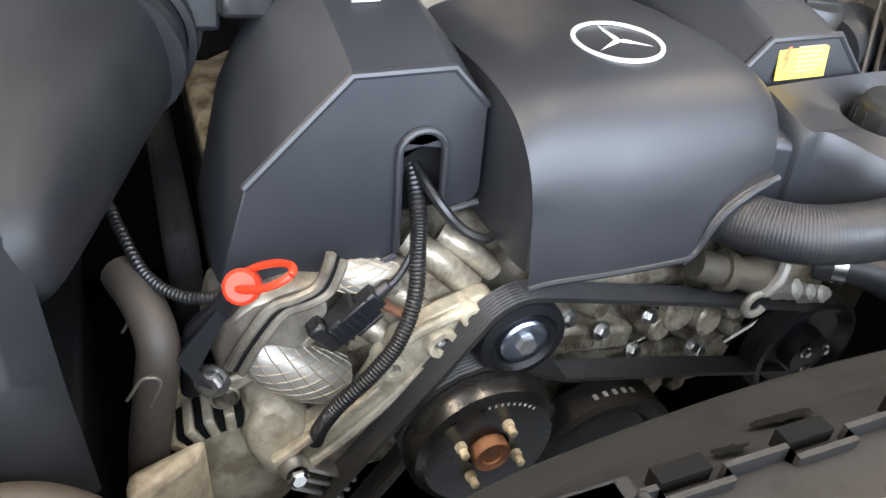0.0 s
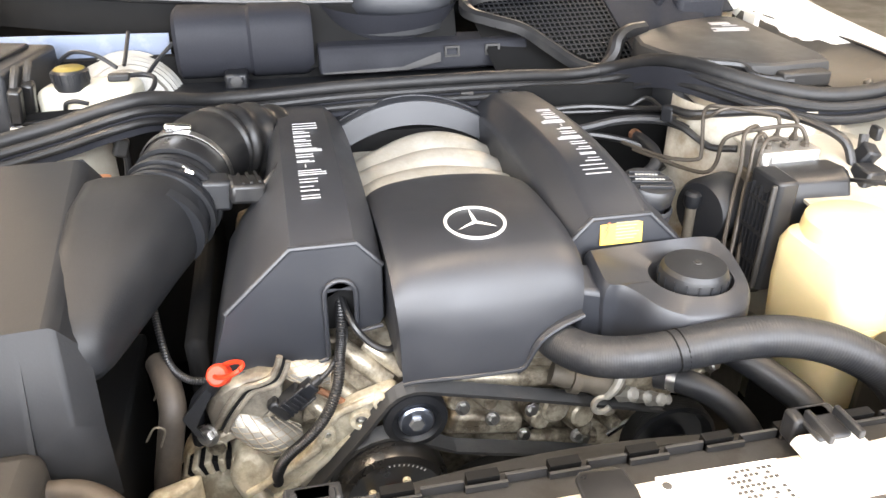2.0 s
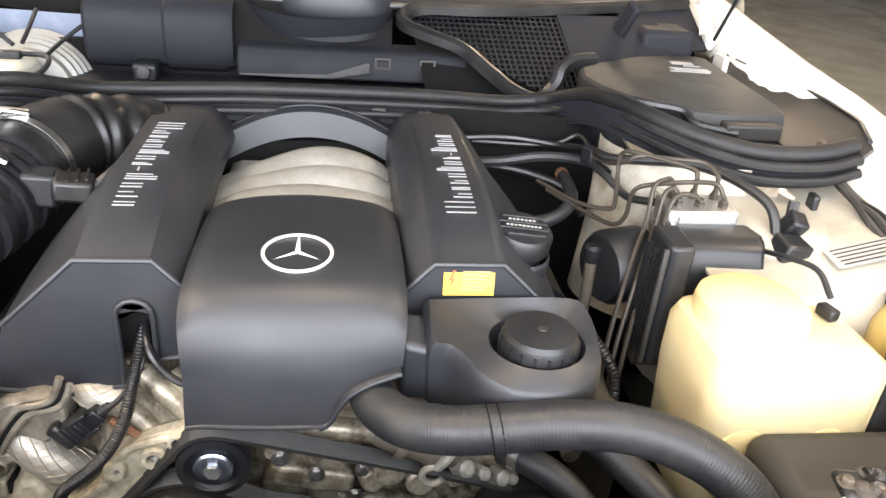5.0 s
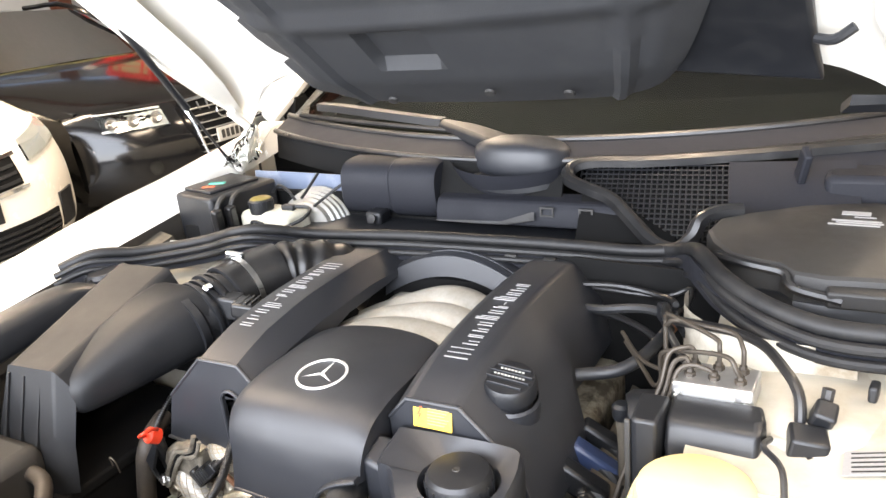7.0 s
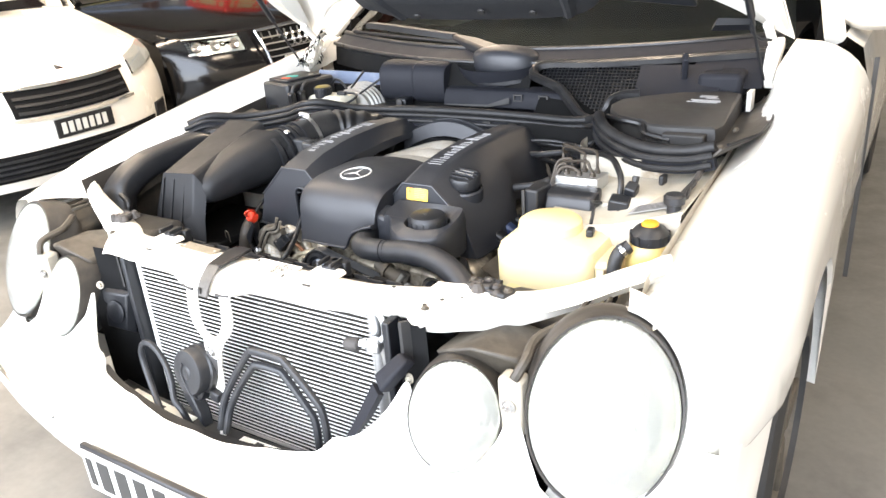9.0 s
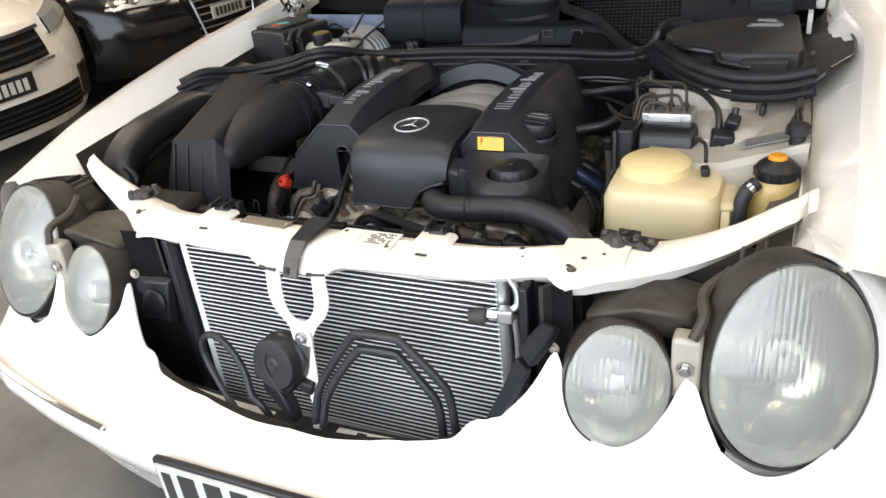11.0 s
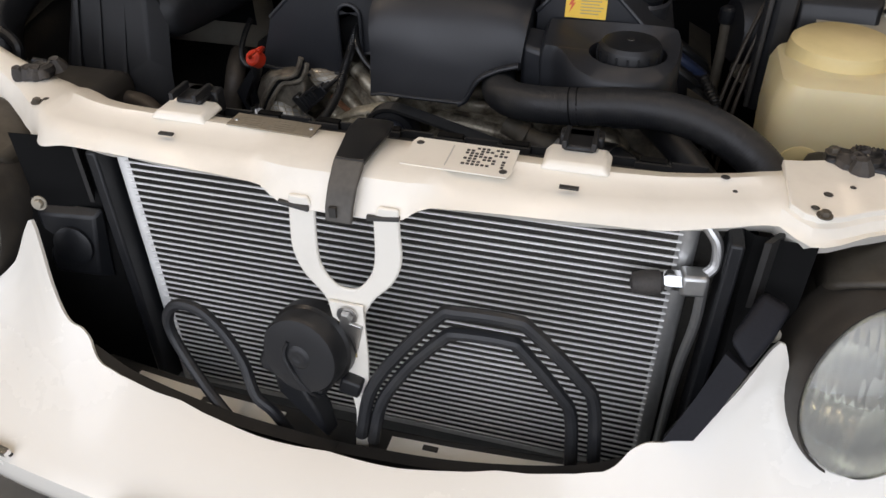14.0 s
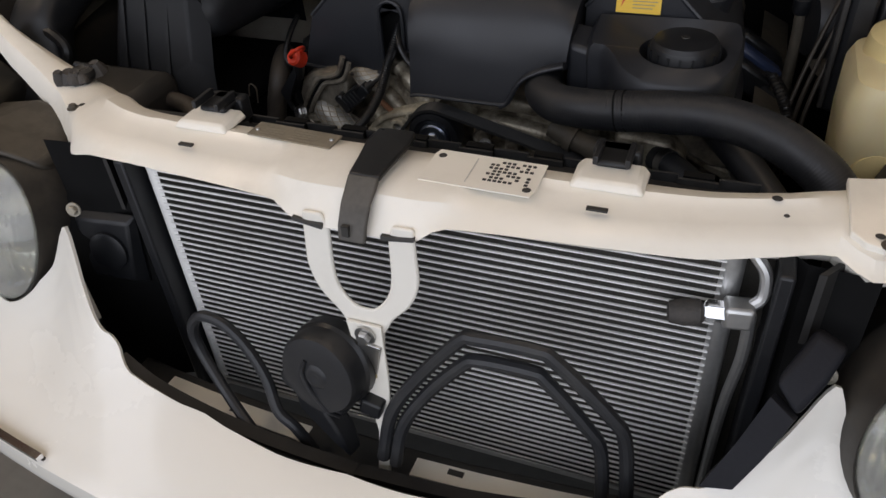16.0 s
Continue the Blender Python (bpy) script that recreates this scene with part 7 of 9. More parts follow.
    # hoses by the corner of the radiator
    for nm, pts, r in (("coolant_hose", [(-0.57, 0.225, 0.62), (-0.54, 0.250, 0.660), (-0.505, 0.262, 0.666), (-0.455, 0.268, 0.664), (-0.42, 0.258, 0.662), (-0.390, 0.232, 0.654), (-0.37, 0.20, 0.62), (-0.355, 0.18, 0.5)], 0.0125), ("coolant_hose", [(-0.400, 0.39, 0.30), (-0.389, 0.39, 0.50), (-0.371, 0.392, 0.597), (-0.362, 0.398, 0.640), (-0.368, 0.425, 0.660), (-0.380, 0.46, 0.664)], 0.0155),
                       ("vent_hose", [(-0.385, 0.52, 0.700), (-0.375, 0.475, 0.690), (-0.362, 0.435, 0.676), (-0.340, 0.408, 0.672), (-0.312, 0.395, 0.676)], 0.0034)):
        h = thing(nm, "brown-black rubber hose low in the engine bay", "hose", "coolant hoses")
        part("hose_run", pipe(pts, r, 14, 7) if r > 0.01 else bellows(pts, r, 0.0014, 40, 10, 30), BROWNHOSE if r > 0.01 else RUBBER, h)
    # white brackets glimpsed in the gap
    gap = thing("engine_mount", "pale dirty cast bracket deep in the bay", "bracket")
    part("arm", loft([[(-0.40, 0.33, z), (-0.35, 0.36, z), (-0.34, 0.38, z), (-0.40, 0.36, z)] for z in (0.40, 0.56)]), DULLCAST, gap, bevel=0.008)


air_intake()


# ---- engine bay, brake and washer side ----
def brake_side():
    b = thing("brake_module", "aluminium brake hydraulic block with a black pump and control unit", "brake unit")
    part("valve_block", loft([[(0.442, 0.535, z), (0.534, 0.535, z), (0.538, 0.592, z), (0.446, 0.592, z)] for z in (0.798, 0.834)]), ALU, b, bevel=0.003)
    # lower half coloured darker for the shade below the valve block
    part("lower_block", loft([[(0.440, 0.538, z), (0.532, 0.538, z), (0.536, 0.590, z), (0.444, 0.590, z)] for z in (0.60, 0.797)]), GRIMESHADE, b, "brown lower half of the block, darkened for bay shade", bevel=0.003)
    part("pump_motor", lathe([(0.0, -0.03), (0.046, -0.03), (0.050, -0.02), (0.050, 0.03), (0.044, 0.040), (0, 0.042)], facing((0.418, 0.580, 0.735), (-0.95, -0.3, 0.0)), 28), BLACK, b)
    part("control_unit", loft([[(0.446, 0.534, z), (0.446, 0.470 + e, z), (0.545, 0.470 + e, z), (0.552, 0.500, z), (0.545, 0.534, z)] for z, e in ((0.66, 0.0), (0.790, 0.0), (0.812, 0.010), (0.820, 0.026))]), BLACK, b, bevel=0.008, segs=3)
    cu = part("plug_block", loft([[(0.412, 0.512, z), (0.412, 0.456, z), (0.416, 0.450, z), (0.442, 0.450, z), (0.446, 0.512, z)] for z in (0.665, 0.822, 0.828)]), BLACK, b, "black plug housing with a ribbed face", bevel=0.004)
    for k in range(6):
        part("plug_ridge", box(0.4075, 0.4130, 0.463 + 0.009 * k, 0.4655 + 0.009 * k, 0.672, 0.812 - 0.006 * (k % 2)), BLACK, cu, smooth=0)
    for z in (0.70, 0.745, 0.79):
        part("plug_bar", box(0.4080, 0.4130, 0.460, 0.511, z, z + 0.005), RUBBER, cu, smooth=0)
    part("plug_rim", box(0.4050, 0.4120, 0.4515, 0.458, 0.668, 0.824), DUSTY, cu, bevel=0.002)
    part("block_plate", loft([[(0.455, 0.531, z), (0.515, 0.531, z), (0.515, 0.5355, z), (0.455, 0.5355, z)] for z in (0.812, 0.829)]), ALU, b, bevel=0.001)
    part("mount_bracket", box(0.553, 0.575, 0.50, 0.60, 0.58, 0.80), SHADEDWHITE, b, bevel=0.004)
    ports = [(0.462, 0.580), (0.490, 0.580), (0.518, 0.578), (0.460, 0.556), (0.488, 0.554), (0.518, 0.552)]
    for x, y in ports:
        part("port_nut", lathe([(0.0070, 0), (0.0070, 0.005), (0.005, 0.006), (0.0045, 0.010), (0, 0.010)], pose(x, y, 0.834), 6), LINE, b)
    for x, y in ((0.449, 0.534), (0.527, 0.534)):
        bolt(facing((x, y, 0.815), (-0.2, -1, 0)), 0.005, b)
    runs = [[(0.490, 0.580), (0.870, 0.482, 0.592), (0.872, 0.425, 0.634), (0.866, 0.414, 0.648), (0.850, 0.412, 0.650), (0.800, 0.414, 0.642), (0.786, 0.408, 0.644), (0.781, 0.372, 0.675), (0.785, 0.33, 0.74)],
            [(0.462, 0.580), (0.856, 0.458, 0.583), (0.858, 0.45, 0.580), (0.850, 0.432, 0.572), (0.81, 0.424, 0.555), (0.76, 0.404, 0.530), (0.66, 0.378, 0.49), (0.56, 0.37, 0.46)],
            [(0.460, 0.556), (0.850, 0.457, 0.560), (0.853, 0.452, 0.562), (0.846, 0.440, 0.556), (0.81, 0.432, 0.545), (0.76, 0.414, 0.522), (0.66, 0.388, 0.485), (0.56, 0.38, 0.46)],
            [(0.488, 0.554), (0.846, 0.482, 0.552), (0.850, 0.462, 0.552), (0.842, 0.447, 0.546), (0.81, 0.439, 0.538), (0.76, 0.423, 0.520), (0.66, 0.398, 0.48), (0.56, 0.39, 0.46)],
            [(0.518, 0.552), (0.850, 0.514, 0.550), (0.862, 0.506, 0.556), (0.860, 0.49, 0.568), (0.853, 0.46, 0.580), (0.842, 0.424, 0.592), (0.826, 0.416, 0.598), (0.795, 0.416, 0.603), (0.778, 0.405, 0.612), (0.774, 0.382, 0.655), (0.78, 0.34, 0.72)],
            [(0.518, 0.578), (0.866, 0.516, 0.582), (0.874, 0.505, 0.60), (0.872, 0.47, 0.615), (0.870, 0.43, 0.628), (0.856, 0.416, 0.640), (0.84, 0.408, 0.68), (0.835, 0.39, 0.73)]]
    for run in runs:
        x, y = run[0]
        pts = [(x, y, 0.836), (x, y, run[1][0] - 0.008)] + [(q[1], q[2], q[0]) for q in run[1:]]
        line = thing("brake_line", "thin bent brown metal brake pipe into the hydraulic block", "brake pipe", "brake pipes")
        part("line_run", pipe(pts, 0.0031, 8, 5), LINE, line)
    # cream expansion tank
    t = thing("expansion_tank", "cream translucent coolant tank with a round raised top", "tank")
    x0, x1, y0, y1 = 0.418, 0.612, 0.298, 0.455
    prof = []
    for z, ins, rc in ((0.56, 0.012, 0.03), (0.60, 0.006, 0.03), (0.70, 0.0, 0.03), (0.752, 0.0, 0.03), (0.768, 0.006, 0.028), (0.776, 0.020, 0.02)):
        lp = []
        for cx, cy, a0 in ((x1 - ins - rc, y1 - ins - rc, 0), (x0 + ins + rc, y1 - ins - rc, 90), (x0 + ins + rc, y0 + ins + rc, 180), (x1 - ins - rc, y0 + ins + rc, 270)):
            for k in range(6):
                a = radians(a0 + 18 * k)
                lp.append((cx + rc * math.cos(a), cy + rc * math.sin(a), z))
        prof.append(lp)
    part("body", loft(prof), TANK, t)
    part("neck", lathe([(0.064, -0.02), (0.062, 0.008), (0.060, 0.018), (0.052, 0.024), (0, 0.026)], pose(0.493, 0.398, 0.774), 40), TANKCAP, t, "yellowed round tank top")
    part("step", loft([[(0.602, 0.32, z), (0.638, 0.33, z), (0.638, 0.44, z), (0.602, 0.45, z)] for z in (0.55, 0.74, 0.752)]), TANK, t, bevel=0.012, segs=3)
    part("tank_clip", turned_box(pose(0.578, 0.388, 0.784, 0, 0, 12), 0.014, 0.024, 0.014), BLACK, t, bevel=0.003)
    part("sensor_cable", pipe([(0.578, 0.39, 0.80), (0.572, 0.42, 0.82), (0.552, 0.46, 0.815), (0.556, 0.50, 0.80)], 0.0035, 8, 6), BLACK, t)
    for x in (0.462, 0.556):
        part("body_recess", lathe([(0.026, -0.006), (0.024, 0.001), (0.018, 0.002), (0, 0.001)], facing((x, 0.2985, 0.672), (0, -1, 0)), 20), TANKCAP, t)
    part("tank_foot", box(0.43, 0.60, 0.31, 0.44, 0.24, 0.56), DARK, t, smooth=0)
    # steering fluid reservoir
    r = thing("steering_reservoir", "yellowed reservoir with a black cap and amber top", "reservoir")
    part("body", lathe([(0.0, -0.11), (0.036, -0.11), (0.042, -0.09), (0.042, -0.03), (0.036, -0.012), (0.030, -0.004)], pose(0.690, 0.386, 0.79), 28), FLUID, r)
    part("cap", lathe([(0.032, -0.010), (0.034, -0.005), (0.034, 0.010), (0.026, 0.020), (0.0155, 0.025)], pose(0.690, 0.386, 0.79), 30), BLACK, r)
    part("cap_top", lathe([(0.015, 0.020), (0.015, 0.028), (0.012, 0.031), (0, 0.032)], pose(0.690, 0.386, 0.79), 22), AMBER, r)
    for k in range(10):
        a = 2 * math.pi * k / 10
        part("cap_rib", turned_box(pose(0.690, 0.386, 0.793, 0, 0, math.degrees(a)) @ pose(0.034, 0, 0), 0.004, 0.006, 0.016), BLACK, r, smooth=0)
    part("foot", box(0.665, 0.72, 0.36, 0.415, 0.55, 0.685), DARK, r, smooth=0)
    h = thing("steering_hose", "dark rubber hose at the steering reservoir", "hose")
    part("hose_run", pipe([(0.662, 0.36, 0.78), (0.646, 0.345, 0.765), (0.640, 0.335, 0.72), (0.640, 0.33, 0.62)], 0.0125, 12, 6), HOSE, h)
    part("clamp", pipe([(0.655, 0.352, 0.775), (0.650, 0.348, 0.771)], 0.0145, 12, 1), CHROME, h)
    f = thing("filler_stub", "black washer filler stub with a metal pin", "filler")
    part("stub", lathe([(0.013, -0.05), (0.013, 0.0), (0.019, 0.003), (0.019, 0.016), (0.015, 0.020), (0, 0.020)], pose(0.716, 0.438, 0.838), 20), BLACK, f)
    part("pin", pipe([(0.70, 0.475, 0.79), (0.70, 0.475, 0.838)], 0.004, 8, 1), BLACK, f)
    # cables between the brake unit and the wing
    bun = thing("cable_bundle", "black plug and taped cable bundle beside the brake unit", "cables")
    part("plug", turned_box(pose(0.604, 0.535, 0.812, 25, 15, 0), 0.024, 0.026, 0.050), BLACK, bun, bevel=0.004)
    part("plug_tip", pipe([(0.608, 0.543, 0.828), (0.610, 0.548, 0.846)], 0.007, 8, 1), DUSTY, bun)
    part("connector", turned_box(pose(0.590, 0.505, 0.785, 8, 8, 10), 0.040, 0.034, 0.060), BLACK, bun, bevel=0.004)
    part("sensor", lathe([(0.0, -0.03), (0.020, -0.03), (0.024, -0.02), (0.024, 0.01), (0.018, 0.018), (0, 0.02)], pose(0.608, 0.495, 0.775, 15, 10, 0), 20), BLACK, bun)
    part("loom", pipe([(0.604, 0.535, 0.81), (0.600, 0.520, 0.78), (0.595, 0.505, 0.74), (0.59, 0.48, 0.66)], 0.015, 12, 6), RUBBER, bun)
    part("cable", pipe([(0.398, 0.722, 0.842), (0.408, 0.682, 0.846), (0.44, 0.660, 0.852), (0.497, 0.640, 0.857), (0.535, 0.615, 0.856), (0.562, 0.575, 0.850), (0.580, 0.545, 0.836), (0.584, 0.525, 0.805), (0.580, 0.505, 0.770), (0.575, 0.49, 0.70)], 0.0065, 10, 6), RUBBER, bun)
    part("cable", pipe([(0.394, 0.722, 0.825), (0.410, 0.690, 0.818), (0.423, 0.672, 0.808), (0.437, 0.652, 0.800), (0.462, 0.625, 0.806)], 0.0055, 10, 6), RUBBER, bun)
    part("cable_tie", turned_box(pose(0.396, 0.722, 0.834, 0, 0, -60), 0.022, 0.016, 0.026), BLACK, bun, bevel=0.003)
    # things between cover and brake unit
    v = thing("vacuum_hose", "grey-black rubber hose behind the oil filler", "hose")
    part("hose_run", pipe([(0.285, 0.652, 0.752), (0.335, 0.662, 0.760), (0.362, 0.682, 0.768), (0.376, 0.712, 0.773), (0.384, 0.760, 0.772), (0.388, 0.81, 0.768)], 0.0095, 12, 7), HOSE, v)
    part("red_collar", pipe([(0.3875, 0.80, 0.7685), (0.389, 0.815, 0.767)], 0.0105, 12, 1), RUST, v)
    st = thing("dip_tube", "steel tube with a black cap beside the oil filler", "tube")
    part("tube", pipe([(0.372, 0.577, 0.60), (0.372, 0.577, 0.70), (0.370, 0.575, 0.745)], 0.008, 12, 4), GRIMESHADE, st)
    part("cap", lathe([(0.010, -0.006), (0.0125, 0.0), (0.0125, 0.014), (0.008, 0.018), (0, 0.018)], pose(0.370, 0.575, 0.748), 14), BLACK, st)
    for pts, r, m in (([(0.22, 0.82, 0.782), (0.279, 0.800, 0.790), (0.349, 0.790, 0.804), (0.401, 0.755, 0.812), (0.43, 0.71, 0.81)], 0.0075, HOSE), ([(0.25, 0.86, 0.80), (0.367, 0.840, 0.805), (0.413, 0.835, 0.824), (0.418, 0.78, 0.82), (0.41, 0.73, 0.83)], 0.004, RUBBER),
                      ([(0.20, 0.85, 0.806), (0.30, 0.848, 0.812), (0.38, 0.82, 0.812), (0.405, 0.76, 0.83)], 0.005, RUBBER), ([(0.24, 0.83, 0.775), (0.32, 0.80, 0.775), (0.38, 0.76, 0.765), (0.40, 0.72, 0.74)], 0.006, RUBBER)):
        w = thing("cable", "thin black cable behind the engine", "cable", "bay cables")
        part("cable_run", pipe(pts, r, 8, 6), m, w)
    for k in range(4):
        w = thing("cable", "dark cable along the wing edge", "cable", "bay cables")
        part("cable_run", pipe([(0.712 + 0.004 * k, 0.44 + 0.01 * k, 0.800), (0.708 + 0.004 * k, 0.52, 0.826 + 0.004 * k), (0.716, 0.58 + 0.01 * k, 0.838), (0.712 + 0.004 * k, 0.66, 0.858)], 0.0062 - 0.0008 * k, 8, 6), RUBBER if k % 2 else BRAID, w)
    coil = thing("ignition_coil", "blue-grey ignition coil packs beside the engine", "coil", "coils")
    for k in range(3):
        part("coil_body", turned_box(pose(0.325, 0.53 + 0.05 * k, 0.66, 0, 35, 10), 0.075, 0.030, 0.035), BLACK if k != 1 else BLUEPLASTIC, coil, bevel=0.006)
        part("coil_boot", pipe([(0.335, 0.53 + 0.05 * k, 0.66), (0.365, 0.52 + 0.05 * k, 0.63), (0.385, 0.50 + 0.05 * k, 0.58)], 0.012, 10, 5), RUBBER, coil)
    mani = thing("exhaust_shield", "brown exhaust shield beside the engine, darkened for bay shade", "heat shield")
    # dark colour here replaces the bonnet's shade over the shield
    part("shield", loft([[(0.33, y, 0.66), (0.37, y, 0.64), (0.385, y, 0.55), (0.38, y, 0.42)] for y in (0.40, 0.45, 0.6, 0.8)], closed=False, cap=False), GRIMESHADE, mani)
    part("coil_cable", bellows([(0.345, 0.47, 0.70), (0.372, 0.44, 0.66), (0.362, 0.41, 0.62), (0.335, 0.40, 0.60)], 0.006, 0.0016, 34, 10, 40), RUBBER, mani)
    pan = thing("strut_tower", "dusty white strut tower and inner wing panel, toned down for bay shade", "panel")
    # white paint darkened in colour for the shade below the bonnet, with dust
    part("tower", lathe([(0.15, -0.25), (0.125, -0.03), (0.10, -0.008), (0.06, 0.0), (0, 0.002)], pose(0.62, 0.60, 0.815), 32), SHADEDWHITE, pan)
    part("top_panel", sheet(lambda u, v: (0.47 + 0.265 * u, 0.42 + 0.42 * v, 0.785 + 0.085 * max(0.0, u - 0.45) + 0.06 * v * (1 - u)), 8, 8, 0.004), SHADEDWHITE, pan)
    edge = [(0.47 + 0.265 * k / 8, 0.785 + 0.085 * max(0.0, k / 8 - 0.45)) for k in range(9)]
    part("panel_skirt", loft([[(x, 0.421, z) for x, z in edge], [(x, 0.412, z - 0.012) for x, z in edge], [(x, 0.410, 0.56) for x, z in edge]], closed=False, cap=False), SHADEDWHITE, pan)
    part("sticker", turned_box(pose(0.668, 0.470, 0.8165, 2, -17.5, -4), 0.085, 0.042, 0.001), LETTER, pan)
    for k in range(5):
        part("sticker_bar", turned_box(pose(0.668, 0.486 - 0.008 * k, 0.8174, 2, -17.5, -4), 0.07, 0.002, 0.0006), DUSTY, pan)
    part("tower_mark", turned_box(pose(0.655, 0.575, 0.835, 0, 0, -10), 0.010, 0.022, 0.020), BLACK, pan, bevel=0.003)
    wallp = [(0.422, 0.765), (0.420, 0.745), (0.427, 0.710), (0.450, 0.676), (0.49, 0.645), (0.56, 0.632), (0.64, 0.63)]
    part("tower_wall", loft([[(x - 0.010 * (z < 0.7), y + 0.0, z) for x, y in [(q.x, q.y) for q in spline([Vector((*w, 0)) for w in wallp], 4)]] for z in (0.854, 0.80, 0.72, 0.60)], closed=False, cap=False), BROWNWASH, pan)
    pan2 = thing("strut_tower", "dusty white strut tower behind the filter box, toned down for bay shade", "panel")
    part("tower", lathe([(0.105, -0.25), (0.100, -0.03), (0.085, -0.008), (0, 0.0)], pose(-0.57, 0.73, 0.80), 32), SHADEDWHITE, pan2)
    part("inner_wall", loft([[(-0.62, 0.76, z), (-0.52, 0.775, z), (-0.475, 0.80, z), (-0.458, 0.83, z - 0.0)] for z in (0.858, 0.80, 0.70)], closed=False, cap=False), SHADEDWHITE, pan2)
    part("line_clamp", turned_box(pose(-0.437, 0.78, 0.822, 0, 20, 20), 0.020, 0.016, 0.028), DUSTY, pan2, bevel=0.004)
    part("line_drop", pipe([(-0.437, 0.785, 0.835), (-0.432, 0.78, 0.80), (-0.440, 0.77, 0.74), (-0.445, 0.76, 0.66)], 0.005, 8, 5), RUBBER, pan2)
    part("tower_bolt", lathe([(0.012, 0), (0.012, 0.014), (0, 0.016)], pose(-0.45, 0.69, 0.80), 10), RUST, pan2)


brake_side()


# ---- scuttle ----
def scuttle():
    seal = thing("scuttle_seal", "long black rubber bonnet seal across the bulkhead", "seal")
    left = [(-0.735, 0.585, 0.852), (-0.690, 0.632, 0.868), (-0.640, 0.690, 0.856), (-0.58, 0.735, 0.856), (-0.50, 0.762, 0.868), (-0.43, 0.760, 0.888), (-0.385, 0.780, 0.890), (-0.33, 0.832, 0.868), (-0.26, 0.858, 0.860), (-0.1, 0.870, 0.864), (0.08, 0.883, 0.862), (0.2, 0.903, 0.855), (0.30, 0.923, 0.846), (0.37, 0.925, 0.850)]
    right = [(0.345, 0.935, 0.845), (0.392, 0.905, 0.860), (0.422, 0.845, 0.884), (0.446, 0.780, 0.896), (0.480, 0.722, 0.892), (0.53, 0.677, 0.882), (0.60, 0.645, 0.874), (0.68, 0.634, 0.878), (0.736, 0.638, 0.890)]
    for run, k in ((left, 1.0), (right, 1.15)):
        part("seal_bead", pipe(run, 1.0, profile=[(0.0105 * k * math.cos(a) + 0.002, 0.0105 * k * math.sin(a) + 0.002) for a in [2 * math.pi * q / 12 for q in range(12)]], steps=7), SEALRUBBER, seal)
        part("seal_lip", pipe([(x, y - 0.017 * k, z - 0.010 * k) for x, y, z in run], 0.0068 * k, 10, 7), SEALRUBBER, seal)
        part("seal_foot", pipe([(x, y - 0.022 * k, z - 0.025 * k) for x, y, z in run], 0.0060 * k, 10, 7), SEALRUBBER, seal)
        part("seal_back_lip", pipe([(x, y + 0.015 * k, z - 0.008 * k) for x, y, z in run], 0.0060 * k, 10, 7), SEALRUBBER, seal)
        part("seal_carrier", pipe([(x, y, z - 0.020) for x, y, z in run], 1.0, profile=[(-0.016, -0.022), (0.016, -0.022), (0.016, 0.014), (-0.016, 0.014)], steps=5), SCUTTLE, seal)
    bh = thing("bulkhead", "black bulkhead panel behind the engine", "bulkhead")
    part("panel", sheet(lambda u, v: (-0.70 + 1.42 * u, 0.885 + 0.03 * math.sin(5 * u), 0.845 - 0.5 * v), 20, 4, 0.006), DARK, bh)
    part("shelf", sheet(lambda u, v: (-0.70 + 1.42 * u, 0.885 + 0.24 * v, 0.835 - 0.005 * v), 8, 4, 0.004), BLACK, bh)
    for k, (x, z) in enumerate(((-0.19, 0.84), (-0.05, 0.838), (0.09, 0.836), (0.16, 0.832))):
        part("edge_clip", box(x, x + 0.022, 0.862, 0.884, z - 0.004, z + 0.010), DUSTY, bh, bevel=0.002)
    # blower motor cover
    mot = thing("blower_cover", "black moulded blower cover below the wiper", "cover")
    loops = []
    for x, s in ((-0.374, 0.9), (-0.367, 1.02), (-0.262, 1.02), (-0.257, 0.98), (-0.249, 0.98), (-0.243, 1.05), (-0.152, 1.05), (-0.137, 0.94)):
        lp = []
        for k in range(14):
            a = radians(-60 + 210 * k / 13)
            lp.append((x, 1.100 - 0.062 * s * math.copysign(abs(math.cos(a)) ** 0.65, math.cos(a)), 0.895 + 0.060 * s * math.copysign(abs(math.sin(a)) ** 0.65, math.sin(a))))
        loops.append(lp + [(x, 1.155, 0.835)])
    part("cover_body", loft(loops), SCUTTLE, mot)
    part("foot", box(-0.295, -0.255, 1.006, 1.05, 0.828, 0.858), BLACK, mot, bevel=0.006)
    part("foot_screw", lathe([(0.010, 0), (0.010, 0.006), (0, 0.008)], facing((-0.275, 1.005, 0.845), (0, -1, 0.2)), 12), DUSTY, mot)
    cw = thing("scuttle", "black plastic scuttle panel below the windscreen", "panel")

    def lip(u, v):
        x = -0.735 + 1.47 * u
        yb = 1.150 + 0.19 * (x / 0.74) ** 2
        return (x, yb - 0.055 + 0.065 * v, 0.955 + 0.026 * v + 0.020 * (x / 0.74) ** 2)
    part("upper_lip", sheet(lip, 40, 4, 0.006), SCUTTLE, cw)
    part("front_bead", pipe([lip(k / 30, 0.0) for k in range(31)], 0.007, 10, 2), RUBBER, cw)
    part("screen_bead", pipe([lip(k / 30, 1.06) for k in range(31)], 0.008, 10, 2), RUBBER, cw)
